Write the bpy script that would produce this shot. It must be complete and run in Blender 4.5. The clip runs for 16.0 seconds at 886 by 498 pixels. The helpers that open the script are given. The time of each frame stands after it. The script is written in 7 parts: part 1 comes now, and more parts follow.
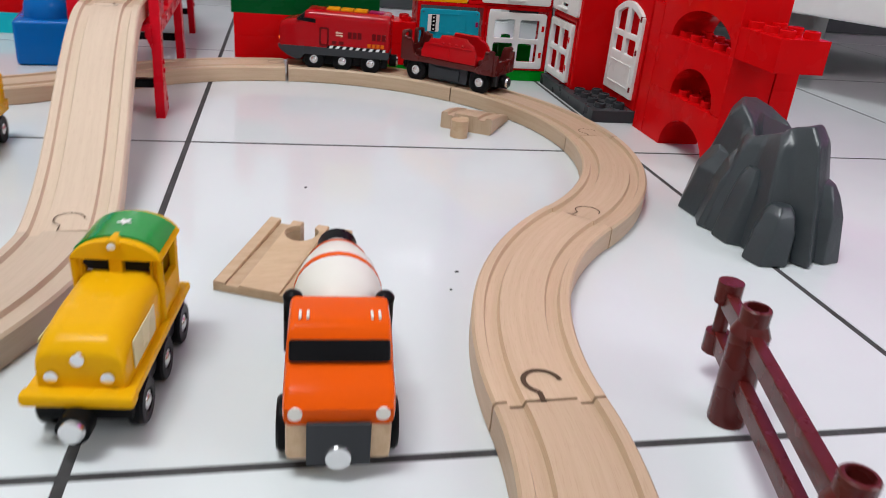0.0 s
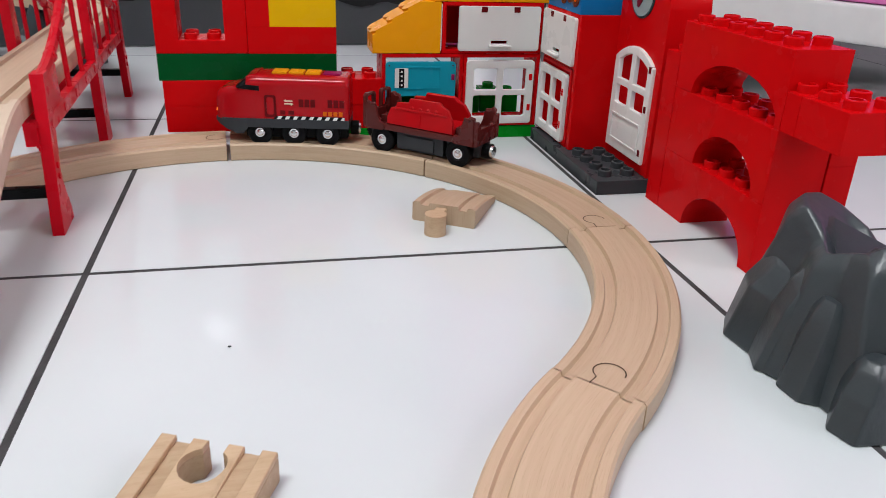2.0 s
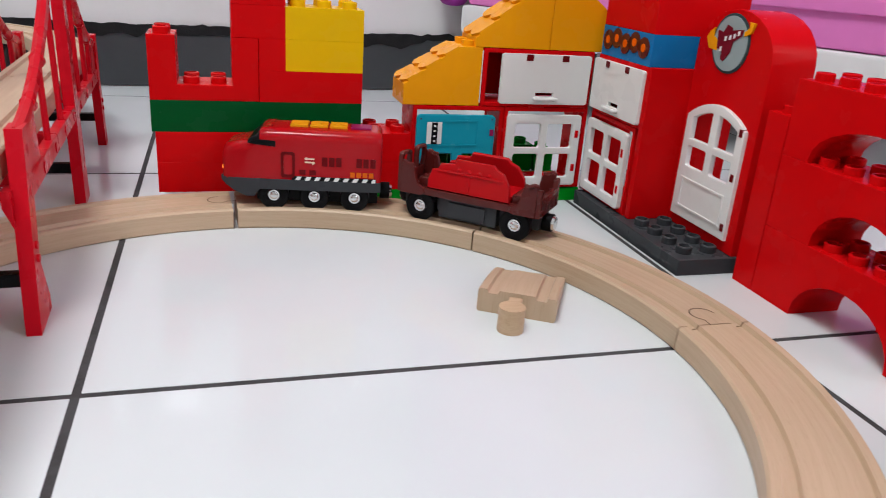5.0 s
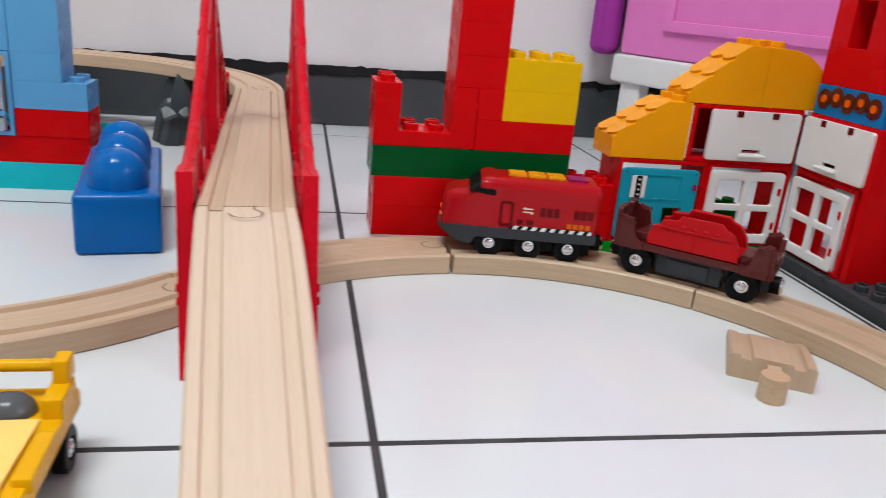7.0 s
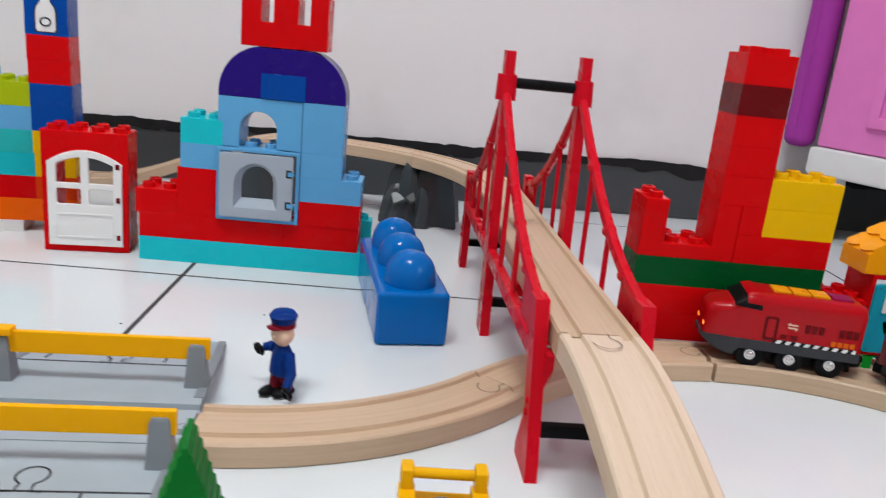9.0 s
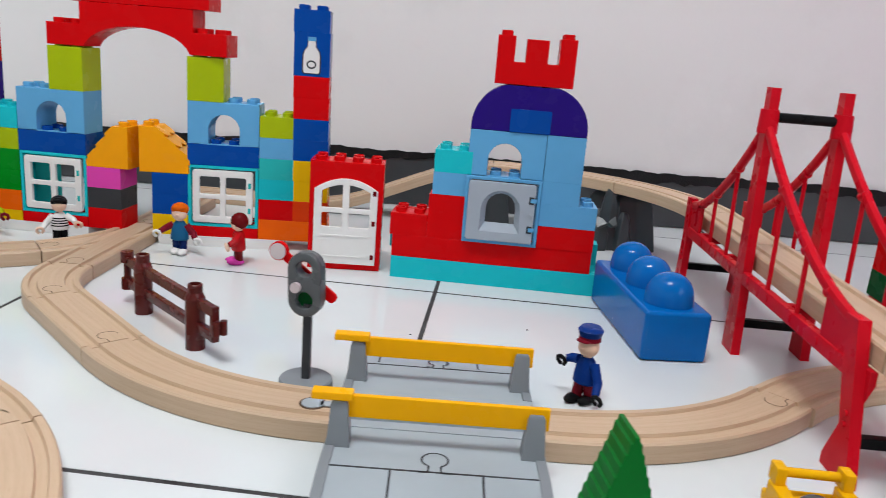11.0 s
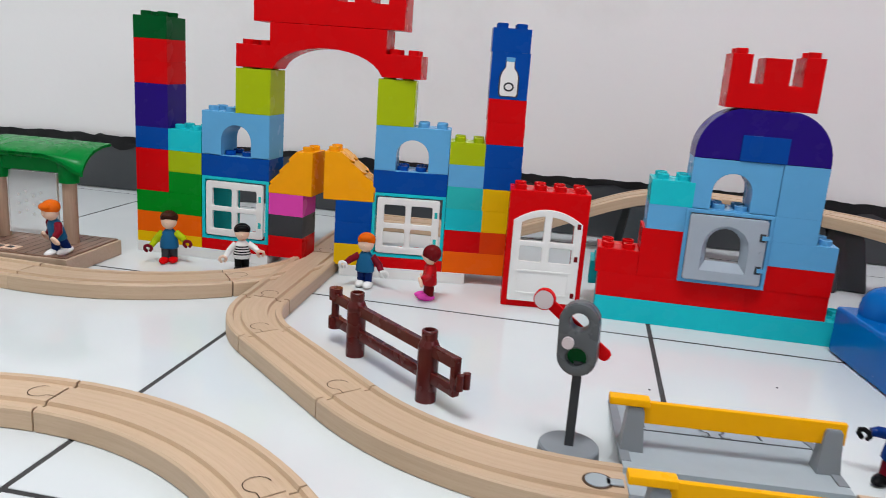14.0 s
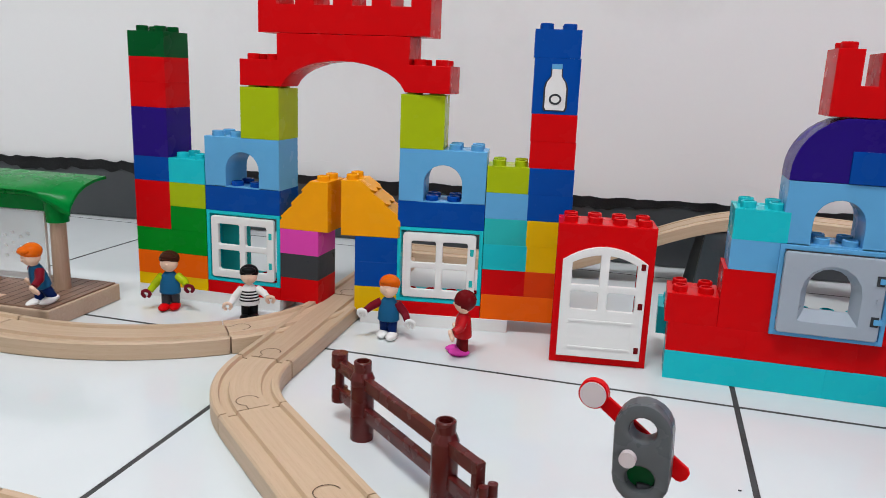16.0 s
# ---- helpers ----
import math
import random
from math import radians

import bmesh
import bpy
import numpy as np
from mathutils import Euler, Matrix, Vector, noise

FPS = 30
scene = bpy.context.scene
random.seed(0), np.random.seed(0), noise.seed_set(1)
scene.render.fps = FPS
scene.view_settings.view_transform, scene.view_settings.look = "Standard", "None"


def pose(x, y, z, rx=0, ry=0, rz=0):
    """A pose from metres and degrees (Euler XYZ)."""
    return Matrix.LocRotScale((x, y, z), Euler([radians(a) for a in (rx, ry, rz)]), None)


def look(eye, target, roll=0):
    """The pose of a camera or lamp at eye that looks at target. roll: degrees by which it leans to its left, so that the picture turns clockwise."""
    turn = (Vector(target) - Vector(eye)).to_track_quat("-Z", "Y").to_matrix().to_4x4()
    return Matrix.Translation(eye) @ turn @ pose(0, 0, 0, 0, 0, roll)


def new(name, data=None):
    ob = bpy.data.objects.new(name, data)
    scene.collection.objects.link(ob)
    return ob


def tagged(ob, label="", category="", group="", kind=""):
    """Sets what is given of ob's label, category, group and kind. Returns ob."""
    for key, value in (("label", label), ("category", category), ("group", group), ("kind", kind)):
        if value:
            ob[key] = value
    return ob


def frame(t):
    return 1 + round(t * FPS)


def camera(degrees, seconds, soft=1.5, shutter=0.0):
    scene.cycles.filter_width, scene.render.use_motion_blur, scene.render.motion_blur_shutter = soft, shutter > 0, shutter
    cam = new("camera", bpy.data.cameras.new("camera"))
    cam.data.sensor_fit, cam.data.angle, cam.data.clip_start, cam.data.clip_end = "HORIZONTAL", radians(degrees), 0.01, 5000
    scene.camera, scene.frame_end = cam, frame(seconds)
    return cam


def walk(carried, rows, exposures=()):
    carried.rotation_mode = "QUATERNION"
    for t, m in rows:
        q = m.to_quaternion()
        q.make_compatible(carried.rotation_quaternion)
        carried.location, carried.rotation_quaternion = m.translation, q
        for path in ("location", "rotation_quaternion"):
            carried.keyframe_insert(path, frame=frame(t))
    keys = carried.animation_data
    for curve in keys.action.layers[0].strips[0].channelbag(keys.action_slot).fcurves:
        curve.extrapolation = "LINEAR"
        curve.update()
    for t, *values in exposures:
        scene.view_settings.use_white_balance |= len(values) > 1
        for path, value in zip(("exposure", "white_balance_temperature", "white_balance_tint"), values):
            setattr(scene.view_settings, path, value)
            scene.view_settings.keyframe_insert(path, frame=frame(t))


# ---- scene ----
cam = camera(60.4, 16.0, 0.85, 0.5)
PATH = [
    (0, (0.059, -0.48, 0.15), (0.467, 1.294, -0.679), 5.3),
    (0.5, (0.064, -0.448, 0.16), (0.492, 1.325, -0.661), 3.4),
    (1, (0.078, -0.42, 0.167), (0.461, 1.375, -0.627), 2.7),
    (1.5, (0.086, -0.384, 0.168), (0.487, 1.4, -0.642), 2.7),
    (2, (0.093, -0.361, 0.168), (0.512, 1.418, -0.644), 2.3),
    (2.5, (0.098, -0.346, 0.167), (0.547, 1.426, -0.644), 2.3),
    (3, (0.102, -0.327, 0.165), (0.568, 1.452, -0.62), 2.5),
    (3.2, (0.103, -0.321, 0.165), (0.586, 1.458, -0.612), 2.8),
    (5.5, (0.038, -0.253, 0.157), (0.595, 1.541, -0.531), 4.2),
    (6, (0.025, -0.247, 0.16), (0.537, 1.57, -0.503), 4.0),
    (6.5, (0.0, -0.242, 0.159), (0.46, 1.596, -0.481), 4.3),
    (7, (-0.031, -0.24, 0.159), (0.353, 1.617, -0.477), 5.3),
    (7.5, (-0.056, -0.241, 0.16), (0.268, 1.632, -0.463), 5.2),
    (8, (-0.085, -0.242, 0.169), (0.169, 1.65, -0.426), 5.4),
    (8.5, (-0.115, -0.247, 0.178), (0.065, 1.661, -0.397), 5.6),
    (9, (-0.14, -0.256, 0.193), (-0.033, 1.668, -0.343), 5.7),
    (9.5, (-0.169, -0.268, 0.203), (-0.106, 1.661, -0.321), 5.5),
    (10, (-0.204, -0.285, 0.202), (-0.211, 1.638, -0.346), 5.2),
    (10.2, (-0.216, -0.29, 0.2), (-0.26, 1.636, -0.333), 5.1),
    (12.3, (-0.313, -0.319, 0.194), (-0.473, 1.613, -0.301), 4.4),
    (12.5, (-0.319, -0.321, 0.196), (-0.479, 1.61, -0.303), 4.4),
    (13, (-0.341, -0.309, 0.194), (-0.561, 1.62, -0.284), 4.2),
    (13.5, (-0.358, -0.288, 0.191), (-0.638, 1.636, -0.277), 4.4),
    (14, (-0.367, -0.263, 0.189), (-0.709, 1.65, -0.284), 4.2),
    (14.5, (-0.374, -0.237, 0.189), (-0.765, 1.669, -0.274), 3.6),
    (15, (-0.375, -0.205, 0.189), (-0.8, 1.697, -0.264), 2.7),
    (15.5, (-0.372, -0.177, 0.19), (-0.866, 1.707, -0.265), 2.1),
    (16, (-0.367, -0.158, 0.189), (-0.877, 1.723, -0.263), 2.3),
]
walk(cam, [(t, look(eye, target, roll)) for t, eye, target, roll in PATH], [(0.0, -0.08), (3.2, -0.02), (5.3, 0.03), (10.2, 0.0), (12.3, -0.04), (16.0, -0.03)])

# ---- world and light ----
world = bpy.data.worlds.new("sky")
scene.world = world
world.use_nodes = True
wn = world.node_tree
sky = wn.nodes.new("ShaderNodeTexSky")
sky.sky_type = "NISHITA"
sky.sun_disc = False
sky.sun_elevation, sky.sun_rotation = radians(40), radians(150)
wn.links.new(sky.outputs[0], wn.nodes["Background"].inputs[0])
wn.nodes["Background"].inputs[1].default_value = 0.12


def area_lamp(name, place, target, sx, sy, watts, colour):
    data = bpy.data.lights.new(name, "AREA")
    data.shape, data.size, data.size_y, data.energy, data.color = "RECTANGLE", sx, sy, watts, colour
    ob = new(name, data)
    ob.matrix_basis = look(place, target)
    return tagged(ob, kind="structure")


area_lamp("ceiling_lamp_light", (-0.55, -0.55, 2.36), (-0.55, -0.54, 0), 0.9, 0.5, 45.0, (0.94, 0.975, 1.0))
area_lamp("window_daylight", (-0.07, 0.76, 0.445), (-0.07, -0.2, 0.0), 0.84, 0.06, 8.0, (0.92, 0.96, 1.0))
# added fill from the right, behind the view; no source is known there
area_lamp("side_window_daylight", (1.75, -1.4, 1.3), (0.0, -0.4, 0.2), 1.0, 1.1, 15.0, (0.93, 0.97, 1.0))


# ---- materials ----
def material(name, colour, rough, metal=0.0, coat=0.0):
    m = bpy.data.materials.new(name)
    m.use_nodes = True
    b = m.node_tree.nodes["Principled BSDF"]
    b.inputs["Base Color"].default_value = (*colour, 1)
    b.inputs["Roughness"].default_value = rough
    b.inputs["Metallic"].default_value = metal
    b.inputs["Coat Weight"].default_value = coat
    return m, m.node_tree, b


def nd(nt, kind, **values):
    n = nt.nodes.new(kind)
    for k, v in values.items():
        n.inputs[k].default_value = v
    return n


def coords(nt, scale=(1, 1, 1), which="Object"):
    tc = nt.nodes.new("ShaderNodeTexCoord")
    mp = nd(nt, "ShaderNodeMapping", Scale=scale)
    nt.links.new(tc.outputs[which], mp.inputs["Vector"])
    return mp.outputs[0]


def plastic(name, colour, rough=0.2, grime=0.06, spec=0.08):
    """Moulded toy plastic: faint scuffs in the gloss, slight piece to piece shift, soft waviness."""
    m, nt, b = material(name, colour, rough)
    b.inputs["Specular IOR Level"].default_value = spec
    v = coords(nt)
    n1 = nd(nt, "ShaderNodeTexNoise", Scale=55.0, Detail=4.0)
    n2 = nd(nt, "ShaderNodeTexNoise", Scale=900.0, Detail=3.0, Roughness=0.7)
    nt.links.new(v, n1.inputs["Vector"])
    nt.links.new(v, n2.inputs["Vector"])
    r = nd(nt, "ShaderNodeMapRange")
    for i, x in zip(range(1, 5), (0.35, 0.75, rough - 0.05, rough + 0.16)):
        r.inputs[i].default_value = x
    nt.links.new(n1.outputs[0], r.inputs[0])
    nt.links.new(r.outputs[0], b.inputs["Roughness"])
    oi = nt.nodes.new("ShaderNodeObjectInfo")
    add = nt.nodes.new("ShaderNodeMath")
    add.operation = "MULTIPLY_ADD"
    add.inputs[1].default_value, add.inputs[2].default_value = 0.02, 0.99
    nt.links.new(oi.outputs["Random"], add.inputs[0])
    mul = nt.nodes.new("ShaderNodeMath")
    mul.operation = "MULTIPLY_ADD"
    mul.inputs[1].default_value, mul.inputs[2].default_value = -grime * 2, 1 + grime
    nt.links.new(n1.outputs[0], mul.inputs[0])
    tot = nt.nodes.new("ShaderNodeMath")
    tot.operation = "MULTIPLY"
    nt.links.new(add.outputs[0], tot.inputs[0])
    nt.links.new(mul.outputs[0], tot.inputs[1])
    hs = nd(nt, "ShaderNodeHueSaturation", Color=(*colour, 1))
    nt.links.new(tot.outputs[0], hs.inputs["Value"])
    nt.links.new(hs.outputs[0], b.inputs["Base Color"])
    bump = nd(nt, "ShaderNodeBump", Strength=0.04, Distance=0.0006)
    nt.links.new(n2.outputs[0], bump.inputs["Height"])
    nt.links.new(bump.outputs[0], b.inputs["Normal"])
    return m


def ramp(nt, stops):
    r = nt.nodes.new("ShaderNodeValToRGB")
    while len(r.color_ramp.elements) < len(stops):
        r.color_ramp.elements.new(0.5)
    for e, (p, c) in zip(r.color_ramp.elements, stops):
        e.position, e.color = p, (*c, 1)
    return r


def wood(name, light, dark, which="UV", scale=(14, 420, 1)):
    """Beech: long fine grain, short dark flecks, broad tone drift."""
    m, nt, b = material(name, light, 0.48)
    v = coords(nt, scale, which)
    grain = nd(nt, "ShaderNodeTexNoise", Scale=1.0, Detail=5.0, Roughness=0.65)
    nt.links.new(v, grain.inputs["Vector"])
    v2 = coords(nt, (scale[0] * 9, scale[1] * 5, scale[2] * 5), which)
    fleck = nd(nt, "ShaderNodeTexNoise", Scale=1.0, Detail=2.0)
    nt.links.new(v2, fleck.inputs["Vector"])
    v3 = coords(nt, (9, 9, 9))
    drift = nd(nt, "ShaderNodeTexNoise", Scale=1.0, Detail=2.0)
    nt.links.new(v3, drift.inputs["Vector"])
    r1 = ramp(nt, [(0.3, dark), (0.62, light)])
    nt.links.new(grain.outputs[0], r1.inputs[0])
    r2 = ramp(nt, [(0.34, (0.84, 0.79, 0.74)), (0.42, (1, 1, 1))])
    nt.links.new(fleck.outputs[0], r2.inputs[0])
    mx = nd(nt, "ShaderNodeMix")
    mx.data_type, mx.blend_type = "RGBA", "MULTIPLY"
    mx.inputs[0].default_value = 0.4
    nt.links.new(r1.outputs[0], mx.inputs[6])
    nt.links.new(r2.outputs[0], mx.inputs[7])
    oi = nt.nodes.new("ShaderNodeObjectInfo")
    s = nt.nodes.new("ShaderNodeMath")
    s.operation = "ADD"
    nt.links.new(oi.outputs["Random"], s.inputs[0])
    nt.links.new(drift.outputs[0], s.inputs[1])
    mr = nd(nt, "ShaderNodeMapRange")
    for i, x in zip(range(1, 5), (0.3, 1.7, 0.86, 1.1)):
        mr.inputs[i].default_value = x
    nt.links.new(s.outputs[0], mr.inputs[0])
    hs = nt.nodes.new("ShaderNodeHueSaturation")
    nt.links.new(mr.outputs[0], hs.inputs["Value"])
    nt.links.new(mx.outputs[2], hs.inputs["Color"])
    nt.links.new(hs.outputs[0], b.inputs["Base Color"])
    bump = nd(nt, "ShaderNodeBump", Strength=0.12, Distance=0.0004)
    nt.links.new(grain.outputs[0], bump.inputs["Height"])
    nt.links.new(bump.outputs[0], b.inputs["Normal"])
    return m


def tile_glaze():
    m, nt, b = material("white_tile_glaze", (0.74, 0.75, 0.77), 0.1)
    b.inputs["Specular IOR Level"].default_value = 0.32
    v = coords(nt)
    n1 = nd(nt, "ShaderNodeTexNoise", Scale=7.0, Detail=5.0)
    n2 = nd(nt, "ShaderNodeTexNoise", Scale=260.0, Detail=2.0)
    for n in (n1, n2):
        nt.links.new(v, n.inputs["Vector"])
    r1 = ramp(nt, [(0.3, (0.625, 0.665, 0.675)), (0.7, (0.685, 0.72, 0.725))])
    nt.links.new(n1.outputs[0], r1.inputs[0])
    r2 = ramp(nt, [(0.17, (0.25, 0.24, 0.23)), (0.21, (1, 1, 1))])
    nt.links.new(n2.outputs[0], r2.inputs[0])
    mx = nd(nt, "ShaderNodeMix")
    mx.data_type, mx.blend_type = "RGBA", "MULTIPLY"
    mx.inputs[0].default_value = 0.8
    nt.links.new(r1.outputs[0], mx.inputs[6])
    nt.links.new(r2.outputs[0], mx.inputs[7])
    nt.links.new(mx.outputs[2], b.inputs["Base Color"])
    mr = nd(nt, "ShaderNodeMapRange")
    for i, x in zip(range(1, 5), (0.3, 0.7, 0.05, 0.11)):
        mr.inputs[i].default_value = x
    nt.links.new(n1.outputs[0], mr.inputs[0])
    nt.links.new(mr.outputs[0], b.inputs["Roughness"])
    bump = nd(nt, "ShaderNodeBump", Strength=0.05, Distance=0.002)
    nt.links.new(n1.outputs[0], bump.inputs["Height"])
    nt.links.new(bump.outputs[0], b.inputs["Normal"])
    return m


def rough_paint(name, colour, spots, amount=0.5, rough=0.6, scale=9.0, relief=0.25):
    m, nt, b = material(name, colour, rough)
    b.inputs["Specular IOR Level"].default_value = 0.5 if rough < 0.5 else 0.3
    v = coords(nt)
    n1 = nd(nt, "ShaderNodeTexNoise", Scale=scale, Detail=8.0, Roughness=0.6)
    n2 = nd(nt, "ShaderNodeTexNoise", Scale=scale * 16, Detail=4.0)
    for n in (n1, n2):
        nt.links.new(v, n.inputs["Vector"])
    r = ramp(nt, [(0.3, spots), (0.3 + amount * 0.5, colour)])
    nt.links.new(n1.outputs[0], r.inputs[0])
    nt.links.new(r.outputs[0], b.inputs["Base Color"])
    bump = nd(nt, "ShaderNodeBump", Strength=relief, Distance=0.003)
    nt.links.new(n2.outputs[0], bump.inputs["Height"])
    nt.links.new(bump.outputs[0], b.inputs["Normal"])
    return m


RED = plastic("red_plastic", (0.61, 0.003, 0.005), spec=0.05)
DARKRED = plastic("dark_red_plastic", (0.1344, 0.00504, 0.00672))
BRIDGE_RED = plastic("bridge_red_plastic", (0.58, 0.005, 0.016), 0.28)
GREEN = plastic("green_plastic", (0.001, 0.24, 0.014))
DEEPGREEN = plastic("deep_green_plastic", (0.0005, 0.078, 0.016))
LIME = plastic("lime_plastic", (0.37, 0.47, 0.006))
YELLOW = plastic("yellow_plastic", (0.8, 0.48, 0.003))
GATE_YELLOW = plastic("gate_yellow_plastic", (0.9, 0.42, 0.003), 0.3)
ORANGE = plastic("orange_plastic", (0.88, 0.35, 0.005))
TANGERINE = plastic("tangerine_plastic", (0.86, 0.125, 0.004))
ORANGERED = plastic("orange_red_plastic", (0.68, 0.05, 0.004))
TURQ = plastic("turquoise_plastic", (0.012, 0.5, 0.56))
TEAL = plastic("teal_plastic", (0.025, 0.45, 0.44))
OVEN = plastic("oven_blue_plastic", (0.01, 0.31, 0.42))
SKY = plastic("light_blue_plastic", (0.115, 0.37, 0.64))
BLUE = plastic("blue_plastic", (0.0015, 0.060, 0.325))
PRINT_BLUE = plastic("printed_blue_plastic", (0.008, 0.17, 0.44))
BLOCK_BLUE = plastic("block_blue_plastic", (0.0, 0.12, 0.43), 0.13, spec=0.2)
PURPLE = plastic("purple_plastic", (0.020, 0.006, 0.175))
PINK = plastic("pink_plastic", (0.7, 0.06, 0.4))
GREY = plastic("dark_grey_plastic", (0.0462, 0.04872, 0.05376), 0.3)
MIDGREY = plastic("mid_grey_plastic", (0.22, 0.24, 0.26), 0.35)
EMBLEM_GREY = plastic("emblem_grey_print", (0.30, 0.37, 0.37), 0.3)
DARKTEAL = plastic("emblem_dark_print", (0.03, 0.06, 0.065), 0.3)
PALE_DISC = plastic("pale_disc_plastic", (0.60, 0.52, 0.53), 0.25)
ROADGREY = plastic("road_grey_plastic", (0.35, 0.4, 0.43), 0.38)
DOORGREY = plastic("door_grey_plastic", (0.36, 0.405, 0.46), 0.3)
SIGNAL_GREY = plastic("signal_grey_plastic", (0.085, 0.092, 0.098), 0.25, spec=0.3)
WHITE = plastic("white_plastic", (0.78, 0.77, 0.75), 0.25, 0.03)
BLACK = plastic("black_plastic", (0.00672, 0.00672, 0.00756), 0.3)
BROWN = plastic("brown_plastic", (0.092, 0.0115, 0.010), 0.22, spec=0.32)
LOCO_RED = plastic("locomotive_red_plastic", (0.40, 0.003, 0.007), 0.12, spec=0.24)
LOAD_RED = plastic("load_red_plastic", (0.45, 0.0045, 0.008), 0.14, spec=0.2)
LOCO_YELLOW = plastic("locomotive_yellow_plastic", (0.76, 0.39, 0.004), 0.2)
GRILLE_PRINT = plastic("pale_grille_print", (0.66, 0.60, 0.33), 0.25)
ROOF_PAINT = plastic("glossy_green_paint", (0.004, 0.25, 0.035), 0.08, spec=0.4)
BUTTON = plastic("button_yellow_plastic", (0.714, 0.3024, 0.0084), 0.3)
TRAY = plastic("pale_yellow_plastic", (0.86, 0.62, 0.17), 0.2)
MAGENTA = plastic("magenta_plastic", (0.252, 0.0084, 0.0756), 0.3)
TRUCK_ORANGE = plastic("truck_orange_paint", (0.74, 0.09, 0.004), 0.15)
DRUM = plastic("drum_white_paint", (0.75, 0.72, 0.66), 0.14, 0.02)
ROOF_GREEN = plastic("roof_green_plastic", (0, 0.19, 0.03), 0.25)
TREE_GREEN = plastic("fir_green_plastic", (0.001, 0.135, 0.016), 0.35)
SKIN = plastic("doll_skin_plastic", (0.8, 0.56, 0.42), 0.35)
HAIR = plastic("doll_brown_hair", (0.0504, 0.01512, 0.0084), 0.2)
GINGER = plastic("doll_ginger_hair", (0.68, 0.12, 0.004), 0.2)
DENIM = plastic("doll_denim_blue", (0.0126, 0.1008, 0.2184), 0.35)
NAVY = plastic("doll_navy", (0.00336, 0.0168, 0.1008), 0.3)
UNIFORM = plastic("doll_uniform_blue", (0.00336, 0.0294, 0.1848), 0.25)
MAROON = plastic("doll_maroon", (0.168, 0.00672, 0.0168), 0.3)
CAB_PINK = plastic("cabinet_pink_plastic", (0.78, 0.22, 0.56), 0.35)
CAB_WHITE = plastic("cabinet_white_plastic", (0.76, 0.76, 0.75), 0.4)
ORCHID = plastic("bag_purple_plastic", (0.36, 0.045, 0.33), 0.4)
CHROME, _, _ = material("polished_steel", (0.72, 0.72, 0.72), 0.18, 1.0)
ROCK = rough_paint("grey_rock_plastic", (0.042, 0.052, 0.058), (0.03, 0.037, 0.042), 0.8, 0.34, 14.0, 0.1)
ROCK_PALE = rough_paint("pale_rock_plastic", (0.10, 0.115, 0.118), (0.07, 0.08, 0.083), 0.8, 0.36, 30.0, 0.1)
BEECH = wood("beech_wood", (0.575, 0.417, 0.282), (0.52, 0.366, 0.236))
# same beech, lightened for the light falling on the near ramp and its curves
BEECH_LIT = wood("lit_beech_wood", (0.62, 0.485, 0.36), (0.58, 0.445, 0.325))
BEECH_BLOCK = wood("beech_block_wood", (0.57, 0.40, 0.25), (0.49, 0.325, 0.19), "Object", (30, 300, 300))
PLATFORM = wood("platform_wood", (0.25, 0.145, 0.10), (0.17, 0.095, 0.065), "Object", (30, 500, 500))
POSTWOOD = wood("post_wood", (0.44, 0.30, 0.21), (0.37, 0.24, 0.16), "Object", (400, 400, 30))
BOARDWOOD = wood("board_wood", (0.50, 0.37, 0.27), (0.44, 0.31, 0.22), "Object", (30, 500, 500))
GAP, _, _ = material("joint_shadow_wood", (0.075, 0.042, 0.022), 0.9)
TILE = tile_glaze()
GROUT = rough_paint("dark_tile_grout", (0.062, 0.061, 0.062), (0.032, 0.03, 0.03), 0.5, 0.9, 40.0)
WALL = rough_paint("white_wall_paint", (0.80, 0.785, 0.775), (0.71, 0.695, 0.68), 0.34, 0.62, 3.0, 0.11)
SKIRT = rough_paint("grey_skirting_paint", (0.040, 0.045, 0.050), (0.056, 0.061, 0.065), 0.6, 0.42, 7.0, 0.08)
SKIRT_EDGE = rough_paint("black_edge_paint", (0.005, 0.005, 0.0055), (0.012, 0.012, 0.013), 0.5, 0.6, 30.0)
CEIL = rough_paint("ceiling_paint", (0.72, 0.71, 0.7), (0.68, 0.67, 0.66), 0.5, 0.8, 2.0)
FABRIC, _, _ = material("blind_fabric", (0.75, 0.74, 0.72), 0.9)
GLASS, gnt, gb = material("clear_acrylic", (0.92, 0.95, 0.95), 0.04)
gb.inputs["Transmission Weight"].default_value = 1.0
gb.inputs["IOR"].default_value = 1.2
FROSTED, fnt, fb = material("printed_acrylic", (0.9, 0.92, 0.92), 0.12)
fb.inputs["Transmission Weight"].default_value = 0.72
fb.inputs["IOR"].default_value = 1.3
HEADLIGHT, hnt, hb = material("lit_headlight", (1.0, 0.4, 0.05), 0.3)
hb.inputs["Emission Color"].default_value = (1.0, 0.22, 0.02, 1)
hb.inputs["Emission Strength"].default_value = 1.5


# ---- building tools ----
def wm(ob):
    m = ob.matrix_parent_inverse @ ob.matrix_basis
    return wm(ob.parent) @ m if ob.parent else ob.matrix_basis.copy()


def thing(name, place=(0, 0, 0), turn=0, label="", category="", group="", kind=""):
    ob = new(name)
    ob.empty_display_size = 0.01
    ob.matrix_basis = pose(*place, 0, 0, turn)
    return tagged(ob, label, category, group, kind)


def attach(ob, parent):
    if parent is not None:
        ob.parent = parent
        ob.matrix_parent_inverse = wm(parent).inverted()
    return ob


